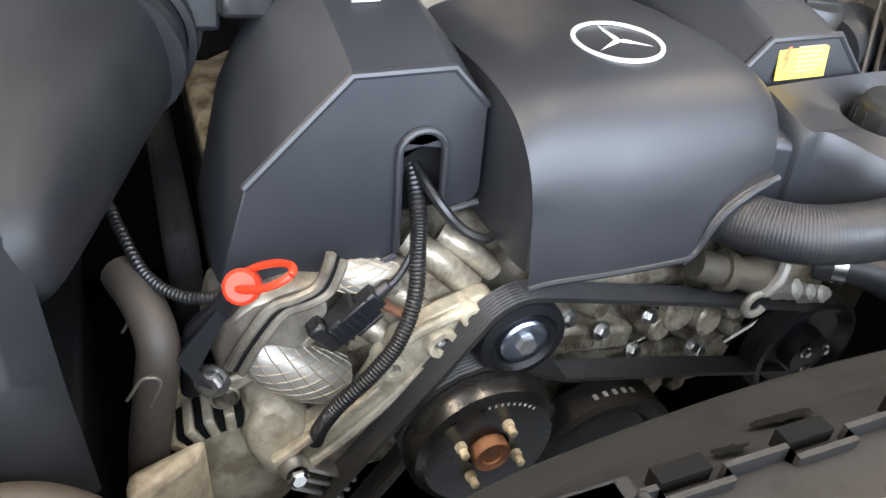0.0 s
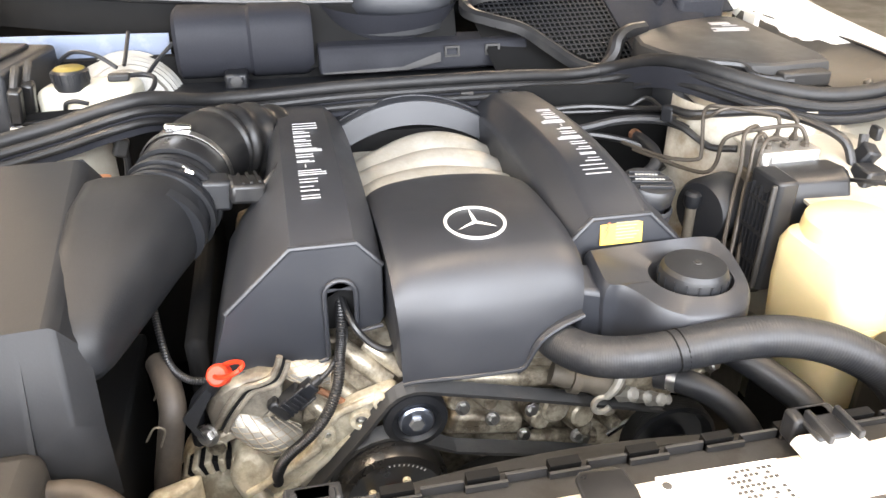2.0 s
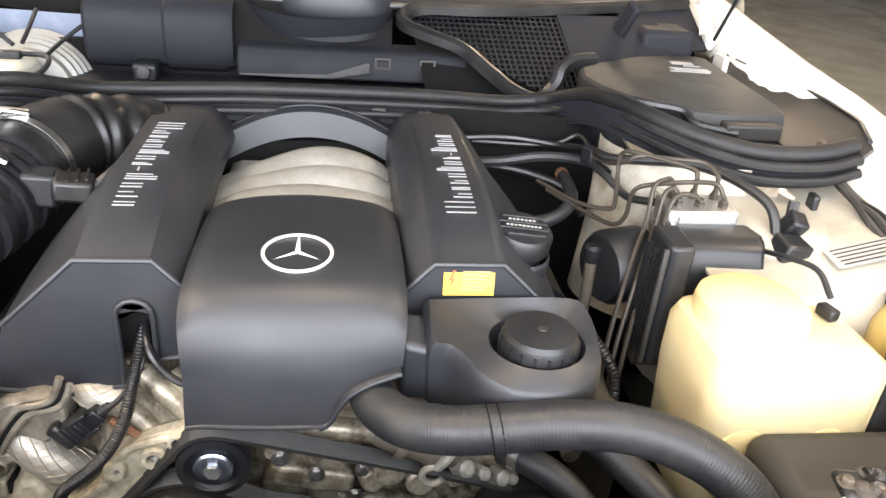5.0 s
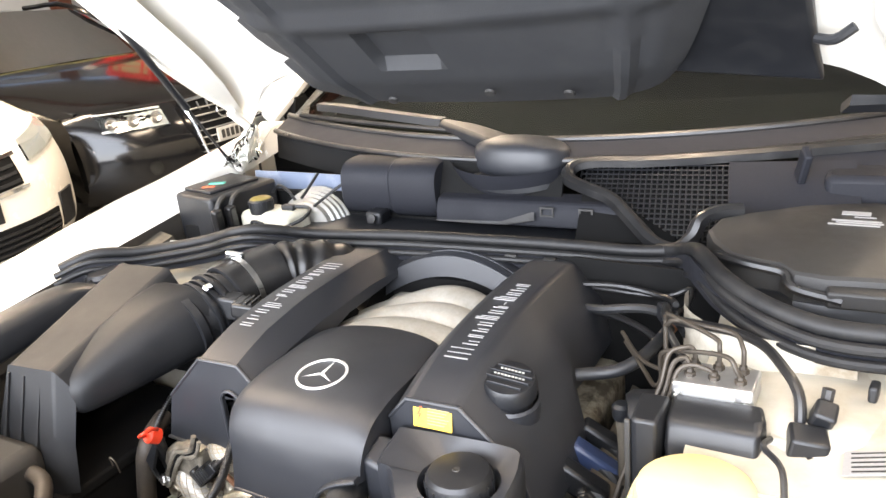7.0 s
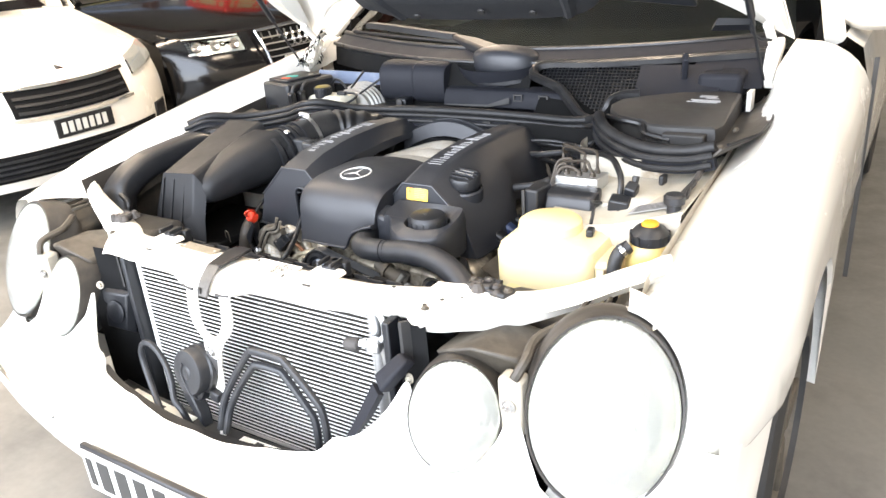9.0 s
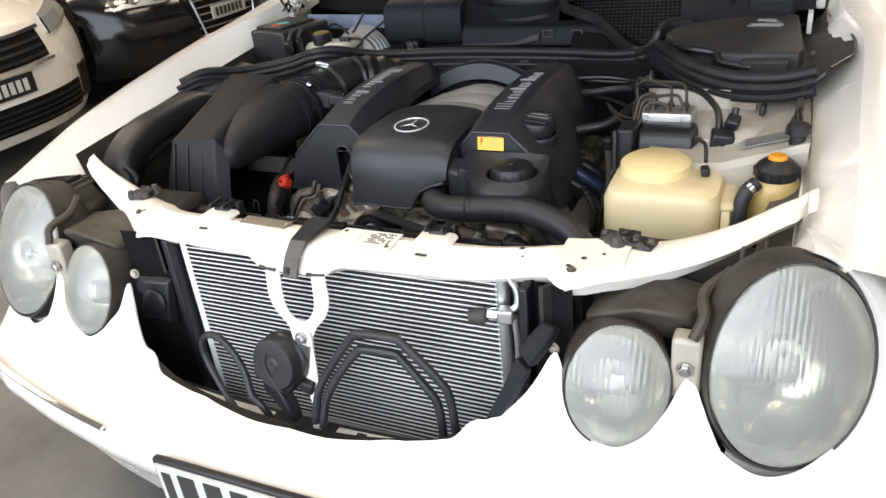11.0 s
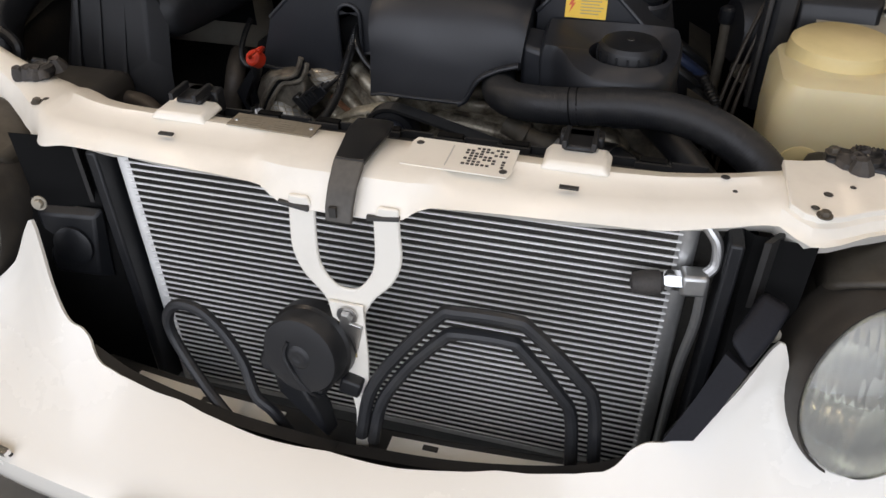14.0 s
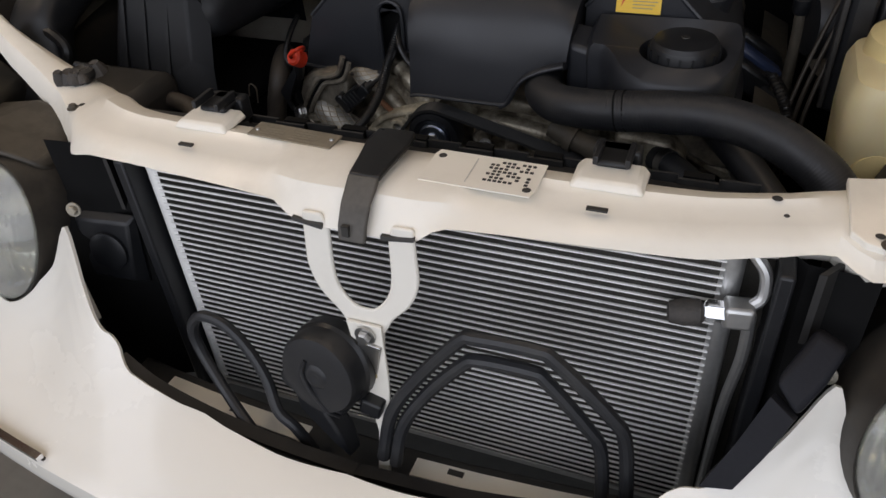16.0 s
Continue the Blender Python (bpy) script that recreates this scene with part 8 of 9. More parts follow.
    # left face near black: its shadow is put into the colour
    part("face_left", sheet(lambda u, v: (-0.73 + 0.36 * u, lip((-0.73 + 0.36 * u + 0.735) / 1.47, 0)[1] + 0.006 - 0.01 * v, 0.955 - 0.060 * v + 0.01 * (1 - u)), 8, 4, 0.004), DARK, cw)
    part("face_mid", sheet(lambda u, v: (-0.17 + 0.30 * u, 1.100 - 0.05 * v, 0.955 - 0.105 * v), 8, 4, 0.004), DARK, cw)
    part("ledge", loft([[(x, 1.022, 0.842), (x, 1.028, 0.872), (x, 1.040, 0.888), (x, 1.085, 0.895), (x, 1.085, 0.842)] for x in (-0.13, 0.0, 0.085, 0.26)]), SCUTTLE, cw, bevel=0.004)
    for x in (0.113, 0.190):
        fr = box(x - 0.014, x + 0.014, 1.0245, 1.0285, 0.863, 0.867)
        box(x - 0.014, x + 0.014, 1.0245, 1.0285, 0.879, 0.883, fr)
        box(x - 0.014, x - 0.010, 1.0245, 1.0285, 0.867, 0.879, fr)
        box(x + 0.010, x + 0.014, 1.0245, 1.0285, 0.867, 0.879, fr)
        part("clip_window", fr, DUSTY, cw, smooth=0)
    part("pale_edge", loft([[(-0.125, 1.018, 0.848), (-0.125, 1.016, 0.846), (-0.03, 1.016, 0.845), (-0.03, 1.018, 0.847)], [(0.02, 1.018, 0.852), (0.02, 1.016, 0.846), (0.03, 1.016, 0.846), (0.03, 1.018, 0.852)], [(0.085, 1.018, 0.874), (0.085, 1.016, 0.858), (0.09, 1.016, 0.858), (0.09, 1.018, 0.874)]]), DUSTY, cw)
    part("wiper_well", lathe([(0.115, 0.0), (0.105, -0.03), (0.085, -0.06), (0.0, -0.075)], pose(0.01, 1.115, 0.958, 12, 0, 0) @ Matrix.Diagonal((1.15, 0.75, 1, 1)), 36), SCUTTLE, cw)
    # intake grille of square holes
    def gp(u, v):
        """u across, v down the sloping grille."""
        return Vector((0.165 + 0.265 * u + 0.02 * v, 1.100 - 0.150 * v + 0.018 * u, 0.948 - 0.092 * v))
    part("grille_back", sheet(lambda u, v: gp(u, v) + Vector((0, 0.02, -0.016)), 2, 2), DARK, cw)
    nx, nz = 26, 15
    bars = bmesh.new()
    for i in range(nx + 1):
        u = i / nx
        v1 = min(1.0, 0.18 + 1.15 * u)
        pipe([gp(u, 0), gp(u, v1)], 0.0016, 4, 1, bars)
    for j in range(nz + 1):
        v = j / nz
        u0 = max(0.0, (v - 0.18) / 1.15)
        pipe([gp(u0, v), gp(1, v)], 0.0016, 4, 1, bars)
    part("grille_mesh", bars, BLACK, cw, smooth=0)
    part("grille_side", sheet(lambda u, v: gp(1, v) + Vector((0.20 * u, 0.0 + 0.03 * u, 0.004)), 4, 4, 0.004), SCUTTLE, cw)
    part("divider", turned_box(pose(0.545, 1.105, 0.925, -58, 0, 18), 0.014, 0.15, 0.03), SCUTTLE, cw, bevel=0.004)
    part("end_panel", sheet(lambda u, v: (0.56 + 0.17 * u, 1.18 - 0.12 * v + 0.05 * u, 0.965 - 0.06 * v), 4, 4, 0.004), SCUTTLE, cw)
    part("end_box", box(0.585, 0.69, 1.075, 1.165, 0.88, 0.945), SCUTTLE, cw, bevel=0.012)
    trim = thing("grille_trim", "black rubber trim looping round the scuttle grille", "trim")
    part("trim_run", pipe([(0.72, 1.222, 0.974), (0.5, 1.150, 0.966), (0.3, 1.108, 0.958), (0.19, 1.092, 0.958), (0.150, 1.075, 0.950), (0.152, 1.050, 0.936), (0.19, 1.030, 0.925), (0.245, 1.012, 0.910), (0.29, 0.980, 0.882), (0.33, 0.950, 0.858), (0.368, 0.938, 0.850), (0.392, 0.945, 0.868), (0.405, 0.958, 0.895), (0.43, 0.972, 0.908), (0.47, 0.985, 0.91)], 1.0, profile=[(-0.011, -0.010), (0.011, -0.010), (0.012, 0.004), (0.004, 0.010), (-0.004, 0.010), (-0.012, 0.004)], steps=6), RUBBER, trim)
    # wiper
    w = thing("wiper", "single black wiper arm with a large pivot cover", "wiper")
    capl = []
    for x, k, cy, cz in ((-0.070, 0.20, 1.128, 0.962), (-0.064, 0.52, 1.126, 0.962), (-0.048, 0.76, 1.122, 0.962), (-0.020, 0.93, 1.118, 0.963), (0.020, 1.0, 1.114, 0.964), (0.062, 0.98, 1.113, 0.963), (0.094, 0.86, 1.114, 0.961), (0.116, 0.66, 1.117, 0.959), (0.128, 0.40, 1.120, 0.957), (0.132, 0.15, 1.121, 0.957)):
        capl.append([(x, cy + 0.056 * k * math.copysign(abs(math.cos(a)) ** 0.8, math.cos(a)), cz - 0.006 + (0.044 if math.sin(a) > 0 else 0.042) * (0.3 + 0.7 * k) * math.copysign(abs(math.sin(a)) ** 0.62, math.sin(a))) for a in [2 * math.pi * q / 24 for q in range(24)]])
    part("pivot_cover", loft(capl), COVER, w, smooth=60)
    part("pivot_skirt", lathe([(0.098, 0.0), (0.094, 0.016), (0.085, 0.022), (0.06, 0.026)], pose(0.020, 1.112, 0.915, 14, 0, 0) @ Matrix.Diagonal((1.05, 0.66, 1, 1)), 36), BLACK, w)
    part("arm_root", loft([[(0.0, 1.150, 0.962), (0.0, 1.090, 0.955), (0.0, 1.090, 0.988), (0.0, 1.150, 0.998)], [(-0.10, 1.195, 0.982), (-0.10, 1.145, 0.974), (-0.10, 1.145, 1.004), (-0.10, 1.195, 1.012)], [(-0.20, 1.225, 1.004), (-0.20, 1.200, 1.000), (-0.20, 1.203, 1.016), (-0.20, 1.225, 1.020)]]), BLACK, w, bevel=0.008, segs=3)
    part("arm", pipe([(-0.19, 1.213, 1.010), (-0.33, 1.240, 1.020), (-0.50, 1.285, 1.030), (-0.60, 1.315, 1.032)], 1.0, profile=[(-0.013, -0.009), (0.013, -0.009), (0.013, 0.009), (-0.013, 0.009)], steps=4), BLACK, w)
    part("blade", pipe([(-0.16, 1.190, 0.996), (-0.40, 1.235, 1.004), (-0.66, 1.305, 1.012)], 0.006, 8, 5), RUBBER, w)
    # cabin filter housing
    box_ = thing("cabin_filter_box", "matt black cabin filter housing with a pale label", "filter box")
    plan = [(0.425, 0.905), (0.436, 0.955), (0.475, 0.985), (0.56, 1.035), (0.665, 1.062), (0.700, 1.050), (0.716, 0.80), (0.706, 0.765), (0.600, 0.757), (0.560, 0.765), (0.540, 0.790), (0.505, 0.800), (0.470, 0.815), (0.440, 0.86)]

    def lz(x, y):
        return 0.900 + 0.05 * (y - 0.93)
    part("lid", loft([[(0.57 + (x - 0.57) * k, 0.90 + (y - 0.90) * k, lz(x, y) + h) for x, y in plan] for k, h in ((1.0, -0.05), (1.0, -0.012), (0.985, -0.002), (0.95, 0.002))]), DUSTY, box_)
    part("lower_body", loft([[(0.57 + (x - 0.57) * k, 0.90 + (y - 0.90) * k, z) for x, y in plan] for k, z in ((1.05, 0.80), (1.05, 0.845), (1.02, 0.853))]), BLACK, box_)
    part("front_latch", box(0.60, 0.69, 0.735, 0.765, 0.858, 0.882), DUSTY, box_, bevel=0.004)
    part("front_wire", pipe([(0.45, 0.815, 0.893), (0.50, 0.785, 0.893), (0.545, 0.775, 0.888), (0.56, 0.752, 0.876), (0.62, 0.738, 0.868)], 0.007, 8, 6), RUBBER, box_)
    for k, (dx, w_, h_) in enumerate(((0.0, 0.040, 0.016), (0.012, 0.030, 0.004), (0.0, 0.068, 0.005), (0.004, 0.064, 0.005), (-0.004, 0.070, 0.005))):
        y = 1.000 - 0.016 * k if k < 2 else 0.985 - 0.0085 * k
        part("label_bar", turned_box(pose(0.634 + dx, y, lz(0.634, y) + 0.0030, 3, 0, -4), w_, h_, 0.0008), LETTER, box_, smooth=0)
    gut = thing("wing_gutter_panel", "dark dirty gutter panel between the filter box and the wing", "panel")
    part("gutter_sheet", sheet(lambda u, v: (0.690 + (smooth_table(FENDER_IN, 0.62 + 0.50 * v)[0] - 0.690 + (0.050 + 0.018 * v) * min(1.0, 0.2 + 4 * v)) * u, 0.62 + 0.50 * v, 0.858 + (0.036 + 0.012 * v) * u ** 2), 6, 12, 0.004), SEAL, gut)
    part("gutter_bead", pipe([(smooth_table(FENDER_IN, 0.64 + 0.044 * k)[0] + (0.050 + 0.0018 * k) * min(1.0, 0.36 + 0.35 * k), 0.64 + 0.044 * k, 0.896 + 0.0012 * k) for k in range(11)], 0.0032, 8, 3), RUBBER, gut)
    for y in (0.70, 0.84):
        part("gutter_clip", lathe([(0.007, 0), (0.007, 0.004), (0.004, 0.007), (0, 0.007)], pose(0.732, y, 0.870, 0, -25, 0), 10), GRIMESHADE, gut)
    part("white_tag", turned_box(pose(0.722, 1.03, 0.895, 0, 0, 0), 0.010, 0.04, 0.045), PAPER, box_)
    # driver's side: brake fluid and fuse box
    res = thing("brake_reservoir", "white brake fluid reservoir with an olive and black cap", "reservoir")
    part("body", loft([[(-0.578 + e, 0.925 + e, z), (-0.435 - e, 0.912 + e, z), (-0.420 - e, 0.985, z), (-0.560 + e, 1.00, z)] for z, e in ((0.80, 0.0), (0.858, 0.0), (0.872, 0.004))]), RESERVOIR, res, bevel=0.012, segs=3)
    part("cap", lathe([(0.026, -0.01), (0.027, 0.0), (0.027, 0.018), (0.024, 0.022)], pose(-0.523, 0.945, 0.876), 24), BLACK, res)
    for k in range(16):
        part("cap_rib", turned_box(pose(-0.523, 0.945, 0.886, 0, 0, 22.5 * k) @ pose(0.027, 0, 0), 0.003, 0.004, 0.016), BLACK, res, smooth=0)
    part("cap_top", lathe([(0.024, 0.021), (0.020, 0.024), (0, 0.025)], pose(-0.523, 0.945, 0.876), 24), OLIVE, res)
    part("level_plug", box(-0.470, -0.437, 0.945, 0.960, 0.872, 0.884), BLACK, res, bevel=0.003)
    part("level_cable", pipe([(-0.437, 0.953, 0.880), (-0.415, 0.965, 0.876), (-0.400, 0.955, 0.872), (-0.405, 0.93, 0.860), (-0.43, 0.90, 0.85)], 0.004, 8, 6), BLACK, res)
    part("side_cable", pipe([(-0.535, 0.918, 0.838), (-0.530, 0.912, 0.852), (-0.515, 0.908, 0.856), (-0.497, 0.910, 0.850)], 0.0035, 8, 6), BLACK, res)
    boo = thing("brake_booster", "pale round brake booster with ribs behind the reservoir", "brake booster")
    part("drum", lathe([(0.0, -0.04), (0.094, -0.04), (0.098, -0.030), (0.098, -0.022), (0.093, -0.018), (0.094, -0.010), (0.089, -0.006), (0.089, 0.004), (0.084, 0.007), (0.084, 0.017), (0.078, 0.020), (0.077, 0.030), (0.070, 0.033), (0.066, 0.044), (0, 0.05)], facing((-0.455, 1.030, 0.800), (0.10, -1.0, 0.20)), 48), BOOSTER, boo)
    for pts in ([(-0.56, 1.03, 0.885), (-0.53, 1.02, 0.905), (-0.49, 1.00, 0.902), (-0.46, 0.985, 0.885)], [(-0.445, 1.06, 0.925), (-0.448, 1.02, 0.900), (-0.45, 0.995, 0.886)], [(-0.375, 1.05, 0.905), (-0.40, 1.02, 0.885), (-0.415, 0.99, 0.87)]):
        part("vacuum_line", pipe(pts, 0.0035, 8, 6), BLACK, boo)
    # white bulkhead; its bluish shade is in the base colour
    part("shaded_white_panel", sheet(lambda u, v: (-0.66 + 0.275 * u, 1.098 - 0.008 * v, 0.918 - 0.005 * u - 0.07 * v), 6, 4, 0.004), SHADEBLUE, boo, "white bulkhead with its blue shade put into the colour")
    fu = thing("fuse_box", "black fuse box with teal and red marks near the wing", "fuse box")
    part("box_body", loft([[(-0.735, 0.90, z), (-0.598, 0.868, z), (-0.560, 1.05, z), (-0.71, 1.08, z)] for z in (0.80, 0.900, 0.914)]), BLACK, fu, bevel=0.008)
    part("lid_step", loft([[(-0.728, 0.925, z), (-0.625, 0.900, z), (-0.595, 1.03, z), (-0.705, 1.06, z)] for z in (0.913, 0.921)]), BLACK, fu, bevel=0.003)
    part("teal_mark", turned_box(pose(-0.662, 0.965, 0.9215, 0, 0, 15), 0.040, 0.014, 0.004), TEAL, fu, bevel=0.002)
    part("red_mark", turned_box(pose(-0.660, 0.935, 0.9215, 0, 0, 25), 0.030, 0.008, 0.003), INK, fu, bevel=0.002)
    for x, y in ((-0.588, 0.872), (-0.578, 0.905)):
        part("side_plug", turned_box(pose(x, y, 0.865, 12, 10, 0), 0.018, 0.022, 0.055), RUBBER, fu, bevel=0.004)
        part("plug_neck", pipe([(x, y, 0.885), (x + 0.004, y + 0.01, 0.905), (x + 0.002, y + 0.03, 0.912)], 0.006, 8, 4), DUSTY, fu)
    part("earth_stud", lathe([(0.006, 0), (0.006, 0.02), (0, 0.022)], facing((-0.60, 0.868, 0.83), (0.8, -0.5, 0.1)), 8), CHROME, fu)
    wire = thing("hinge_wrap", "crumpled clear plastic wrap at the bonnet hinge", "wrap")
    rnd = random.Random(5)
    bm = sheet(lambda u, v: (-0.735 + 0.05 * u + rnd.uniform(-0.008, 0.008), 1.06 + 0.12 * v + rnd.uniform(-0.008, 0.008), 0.925 + 0.07 * math.sin(3 * u) * (0.4 + v) + rnd.uniform(-0.010, 0.010)), 8, 10)
    part("film", bm, CLEAR, wire, smooth=0)


scuttle()


# ---- parked cars and things round about ----
def car_shell(t, at, sections, mat, glass_rows):
    """A car body lofted along its length; sections: (distance from the nose, half width, roof or bonnet height, shoulder height, sill height)."""
    loops = []
    for d, w, top, sh, sill in sections:
        lp = []
        for q, z in ((0.0, top), (0.45, top - 0.004), (0.78, top - 0.025), (0.93, (top + sh) / 2 if top > sh else sh), (1.0, sh - 0.06), (1.01, 0.55), (0.99, sill + 0.1), (0.93, sill)):
            lp.append((d, q * w, z))
        full = lp + [(a, -b, c) for a, b, c in lp[::-1][:-1]]
        loops.append([at(*p) for p in full])
    return part("body", loft(loops, closed=False, cap=False), mat, t)


def plate_with_bars(t, at, d, z, w=0.36, h=0.095, dark=True, n=7, tilt=0.0):
    pl = part("number_plate", loft([[at(d, -w / 2, z - h / 2), at(d, w / 2, z - h / 2), at(d + tilt, w / 2, z + h / 2), at(d + tilt, -w / 2, z + h / 2)], [at(d + 0.012, -w / 2, z - h / 2), at(d + 0.012, w / 2, z - h / 2), at(d + 0.012 + tilt, w / 2, z + h / 2), at(d + 0.012 + tilt, -w / 2, z + h / 2)]]), BLACK if dark else PAPER, t, smooth=0)
    for k in range(n):
        y = -w * 0.42 + w * 0.84 * k / n
        f = 0.006
        part("plate_bar", loft([[at(d - f + e, y, z - h * 0.3), at(d - f + e, y + w * 0.075, z - h * 0.3), at(d - f + e + tilt * 0.6, y + w * 0.075, z + h * 0.3), at(d - f + e + tilt * 0.6, y, z + h * 0.3)] for e in (0.0, 0.004)]), PAPER if dark else DARKINK, pl, smooth=0)


def road_wheel(t, at, d, y, r=0.32, name="wheel"):
    c = at(d, y, r)
    side = (at(d, y + (0.1 if y > 0 else -0.1), r) - c).normalized()
    m = facing(c, side)
    w = part(name, lathe([(r * 0.64, -0.2), (r * 0.95, -0.2), (r, -0.15), (r, -0.04), (r * 0.94, -0.005), (r * 0.68, 0.0), (r * 0.66, -0.02)], m, 36), TYRE, t)
    part("rim", lathe([(r * 0.66, -0.15), (r * 0.66, -0.015), (r * 0.6, -0.03), (r * 0.2, -0.02), (0, -0.015)], m, 32), ALU, w)
    for k in range(5):
        part("spoke", turned_box(m @ pose(0, 0, 0, 0, 0, 72 * k) @ pose(r * 0.36, 0, -0.014), r * 0.5, r * 0.14, 0.02), ALU, w, bevel=0.005)
    return w


def fascia(t, at, prof, half, sweep, mat, power=2.5):
    """Bonnet and nose in one sheet; prof runs from the windscreen down to the sill as (v, distance, height, share of the sweep, crown)."""
    def fn(u, v):
        q = u * 2 - 1
        d, z, k, crown = smooth_table(prof, v)
        return at(d + sweep * abs(q) ** power * k, q * half * (1 - 0.03 * k), z - crown * q * q)
    return part("bonnet_and_nose", sheet(fn, 44, 40, 0.008), mat, t)


def hatchback():
    """White hatchback, nose towards the saloon."""
    t = thing("car", "white hatchback with a black lower grille parked nose-on", "car", "parked cars")

    def at(d, y, z):
        return Vector((-2.84 - d, 1.57 + y * 0.93, z))
    fascia(t, at, [(0.0, 1.16, 1.045, 0.1, 0.03), (0.2, 0.80, 0.985, 0.25, 0.06), (0.4, 0.42, 0.905, 0.5, 0.075), (0.52, 0.22, 0.835, 0.75, 0.06), (0.60, 0.11, 0.765, 0.95, 0.035), (0.66, 0.085, 0.72, 1.0, 0.0), (0.76, 0.03, 0.60, 1.0, 0.0), (0.84, 0.015, 0.47, 1.0, 0.0), (0.93, 0.03, 0.30, 1.0, 0.0), (1.0, 0.09, 0.20, 1.0, 0.0)], 0.89, 0.34, WHITE)
    sec = [(0.40, 0.86, 0.80, 0.76, 0.20), (0.55, 0.87, 0.83, 0.79, 0.20), (0.85, 0.88, 0.90, 0.86, 0.20), (1.10, 0.895, 1.00, 0.90, 0.20), (1.20, 0.90, 1.06, 0.91, 0.20), (1.75, 0.90, 1.42, 0.93, 0.2), (2.2, 0.90, 1.47, 0.94, 0.2), (3.4, 0.89, 1.40, 0.95, 0.2), (4.1, 0.84, 0.98, 0.95, 0.25), (4.2, 0.80, 0.6, 0.5, 0.3)]
    car_shell(t, at, sec, WHITE, None)
    # curved nose below the bonnet line

    def front(y):
        return 0.02 + 0.34 * (abs(y) / 0.88) ** 2.6
    def panel(name, y0, y1, z0, z1, proud, mat, lift=0.0, n=12, label=""):
        def fn(u, v):
            y = y0 + (y1 - y0) * u
            z = z1 + (z0 - z1) * v + lift * (abs(y) / 0.5) ** 2
            back = lerp_table([(0.2, 0.09), (0.30, 0.03), (0.47, 0.015), (0.60, 0.03), (0.72, 0.085), (0.765, 0.11), (0.835, 0.22)], z)[0]
            return at(0.34 * (abs(y) / 0.87) ** 2.5 + back - proud, y, z)
        return part(name, sheet(fn, n, 3, 0.012), mat, t, label)
    g = panel("grille", -0.37, 0.37, 0.565, 0.70, 0.012, DARK, 0.02, 16, "black upper grille with a bright frame")
    for k in range(3):
        panel("grille_bar", -0.35, 0.35, 0.583 + 0.036 * k, 0.597 + 0.036 * k, 0.024, BLACK, 0.02, 14)
    panel("grille_frame", -0.39, 0.39, 0.546, 0.562, 0.028, CHROME, 0.02, 14)
    panel("grille_frame", -0.39, 0.39, 0.702, 0.718, 0.028, CHROME, 0.02, 14)
    panel("lower_grille", -0.58, 0.58, 0.26, 0.40, 0.010, DARK, 0.0, 16)
    for k in range(4):
        panel("lower_bar", -0.56, 0.56, 0.28 + 0.028 * k, 0.292 + 0.028 * k, 0.022, BLACK, 0.0, 12)
    for s in (-1, 1):
        panel("side_intake", s * 0.62, s * 0.78, 0.28, 0.46, 0.008, BLACK, 0.0, 6)
        a, b = (0.46, 0.80)
        panel("headlamp", s * a, s * b, 0.64, 0.745, 0.030, CLEAR, 0.03, 8)
        panel("lamp_back", s * a, s * b, 0.645, 0.74, 0.014, SILVER, 0.03, 8)
        road_wheel(t, at, 0.92, s * 0.86)
        road_wheel(t, at, 3.5, s * 0.86)
        part("door_mirror", lathe([(0, -0.07), (0.07, -0.05), (0.085, 0.0), (0.07, 0.05), (0, 0.06)], facing(at(1.55, s * 1.0, 1.02), (0.2, s, 0.1)), 18), WHITE, t)
    em = part("emblem", lathe([(0.05, 0), (0.045, 0.008), (0, 0.010)], facing(at(0.115, 0, 0.765), (1, 0, 0.5)), 3), CHROME, t)
    plate_with_bars(t, at, -0.004, 0.485, 0.372, 0.10)
    part("windscreen", loft([[at(1.18, -0.72, 1.045), at(1.12, 0, 1.05), at(1.18, 0.72, 1.045)], [at(1.72, -0.60, 1.41), at(1.68, 0, 1.425), at(1.72, 0.60, 1.41)]], closed=False, cap=False), GLOSSBLACK, t)
    for s in (-1, 1):
        part("side_window", loft([[at(1.35, s * 0.885, 0.99), at(3.3, s * 0.885, 1.02)], [at(1.9, s * 0.74, 1.36), at(3.1, s * 0.74, 1.36)]], closed=False, cap=False), GLOSSBLACK, t)
    part("paper", box(-4.05, -3.85, 1.70, 1.95, 1.112, 1.116), PAPER, t, smooth=0)
    return t


hatchback()


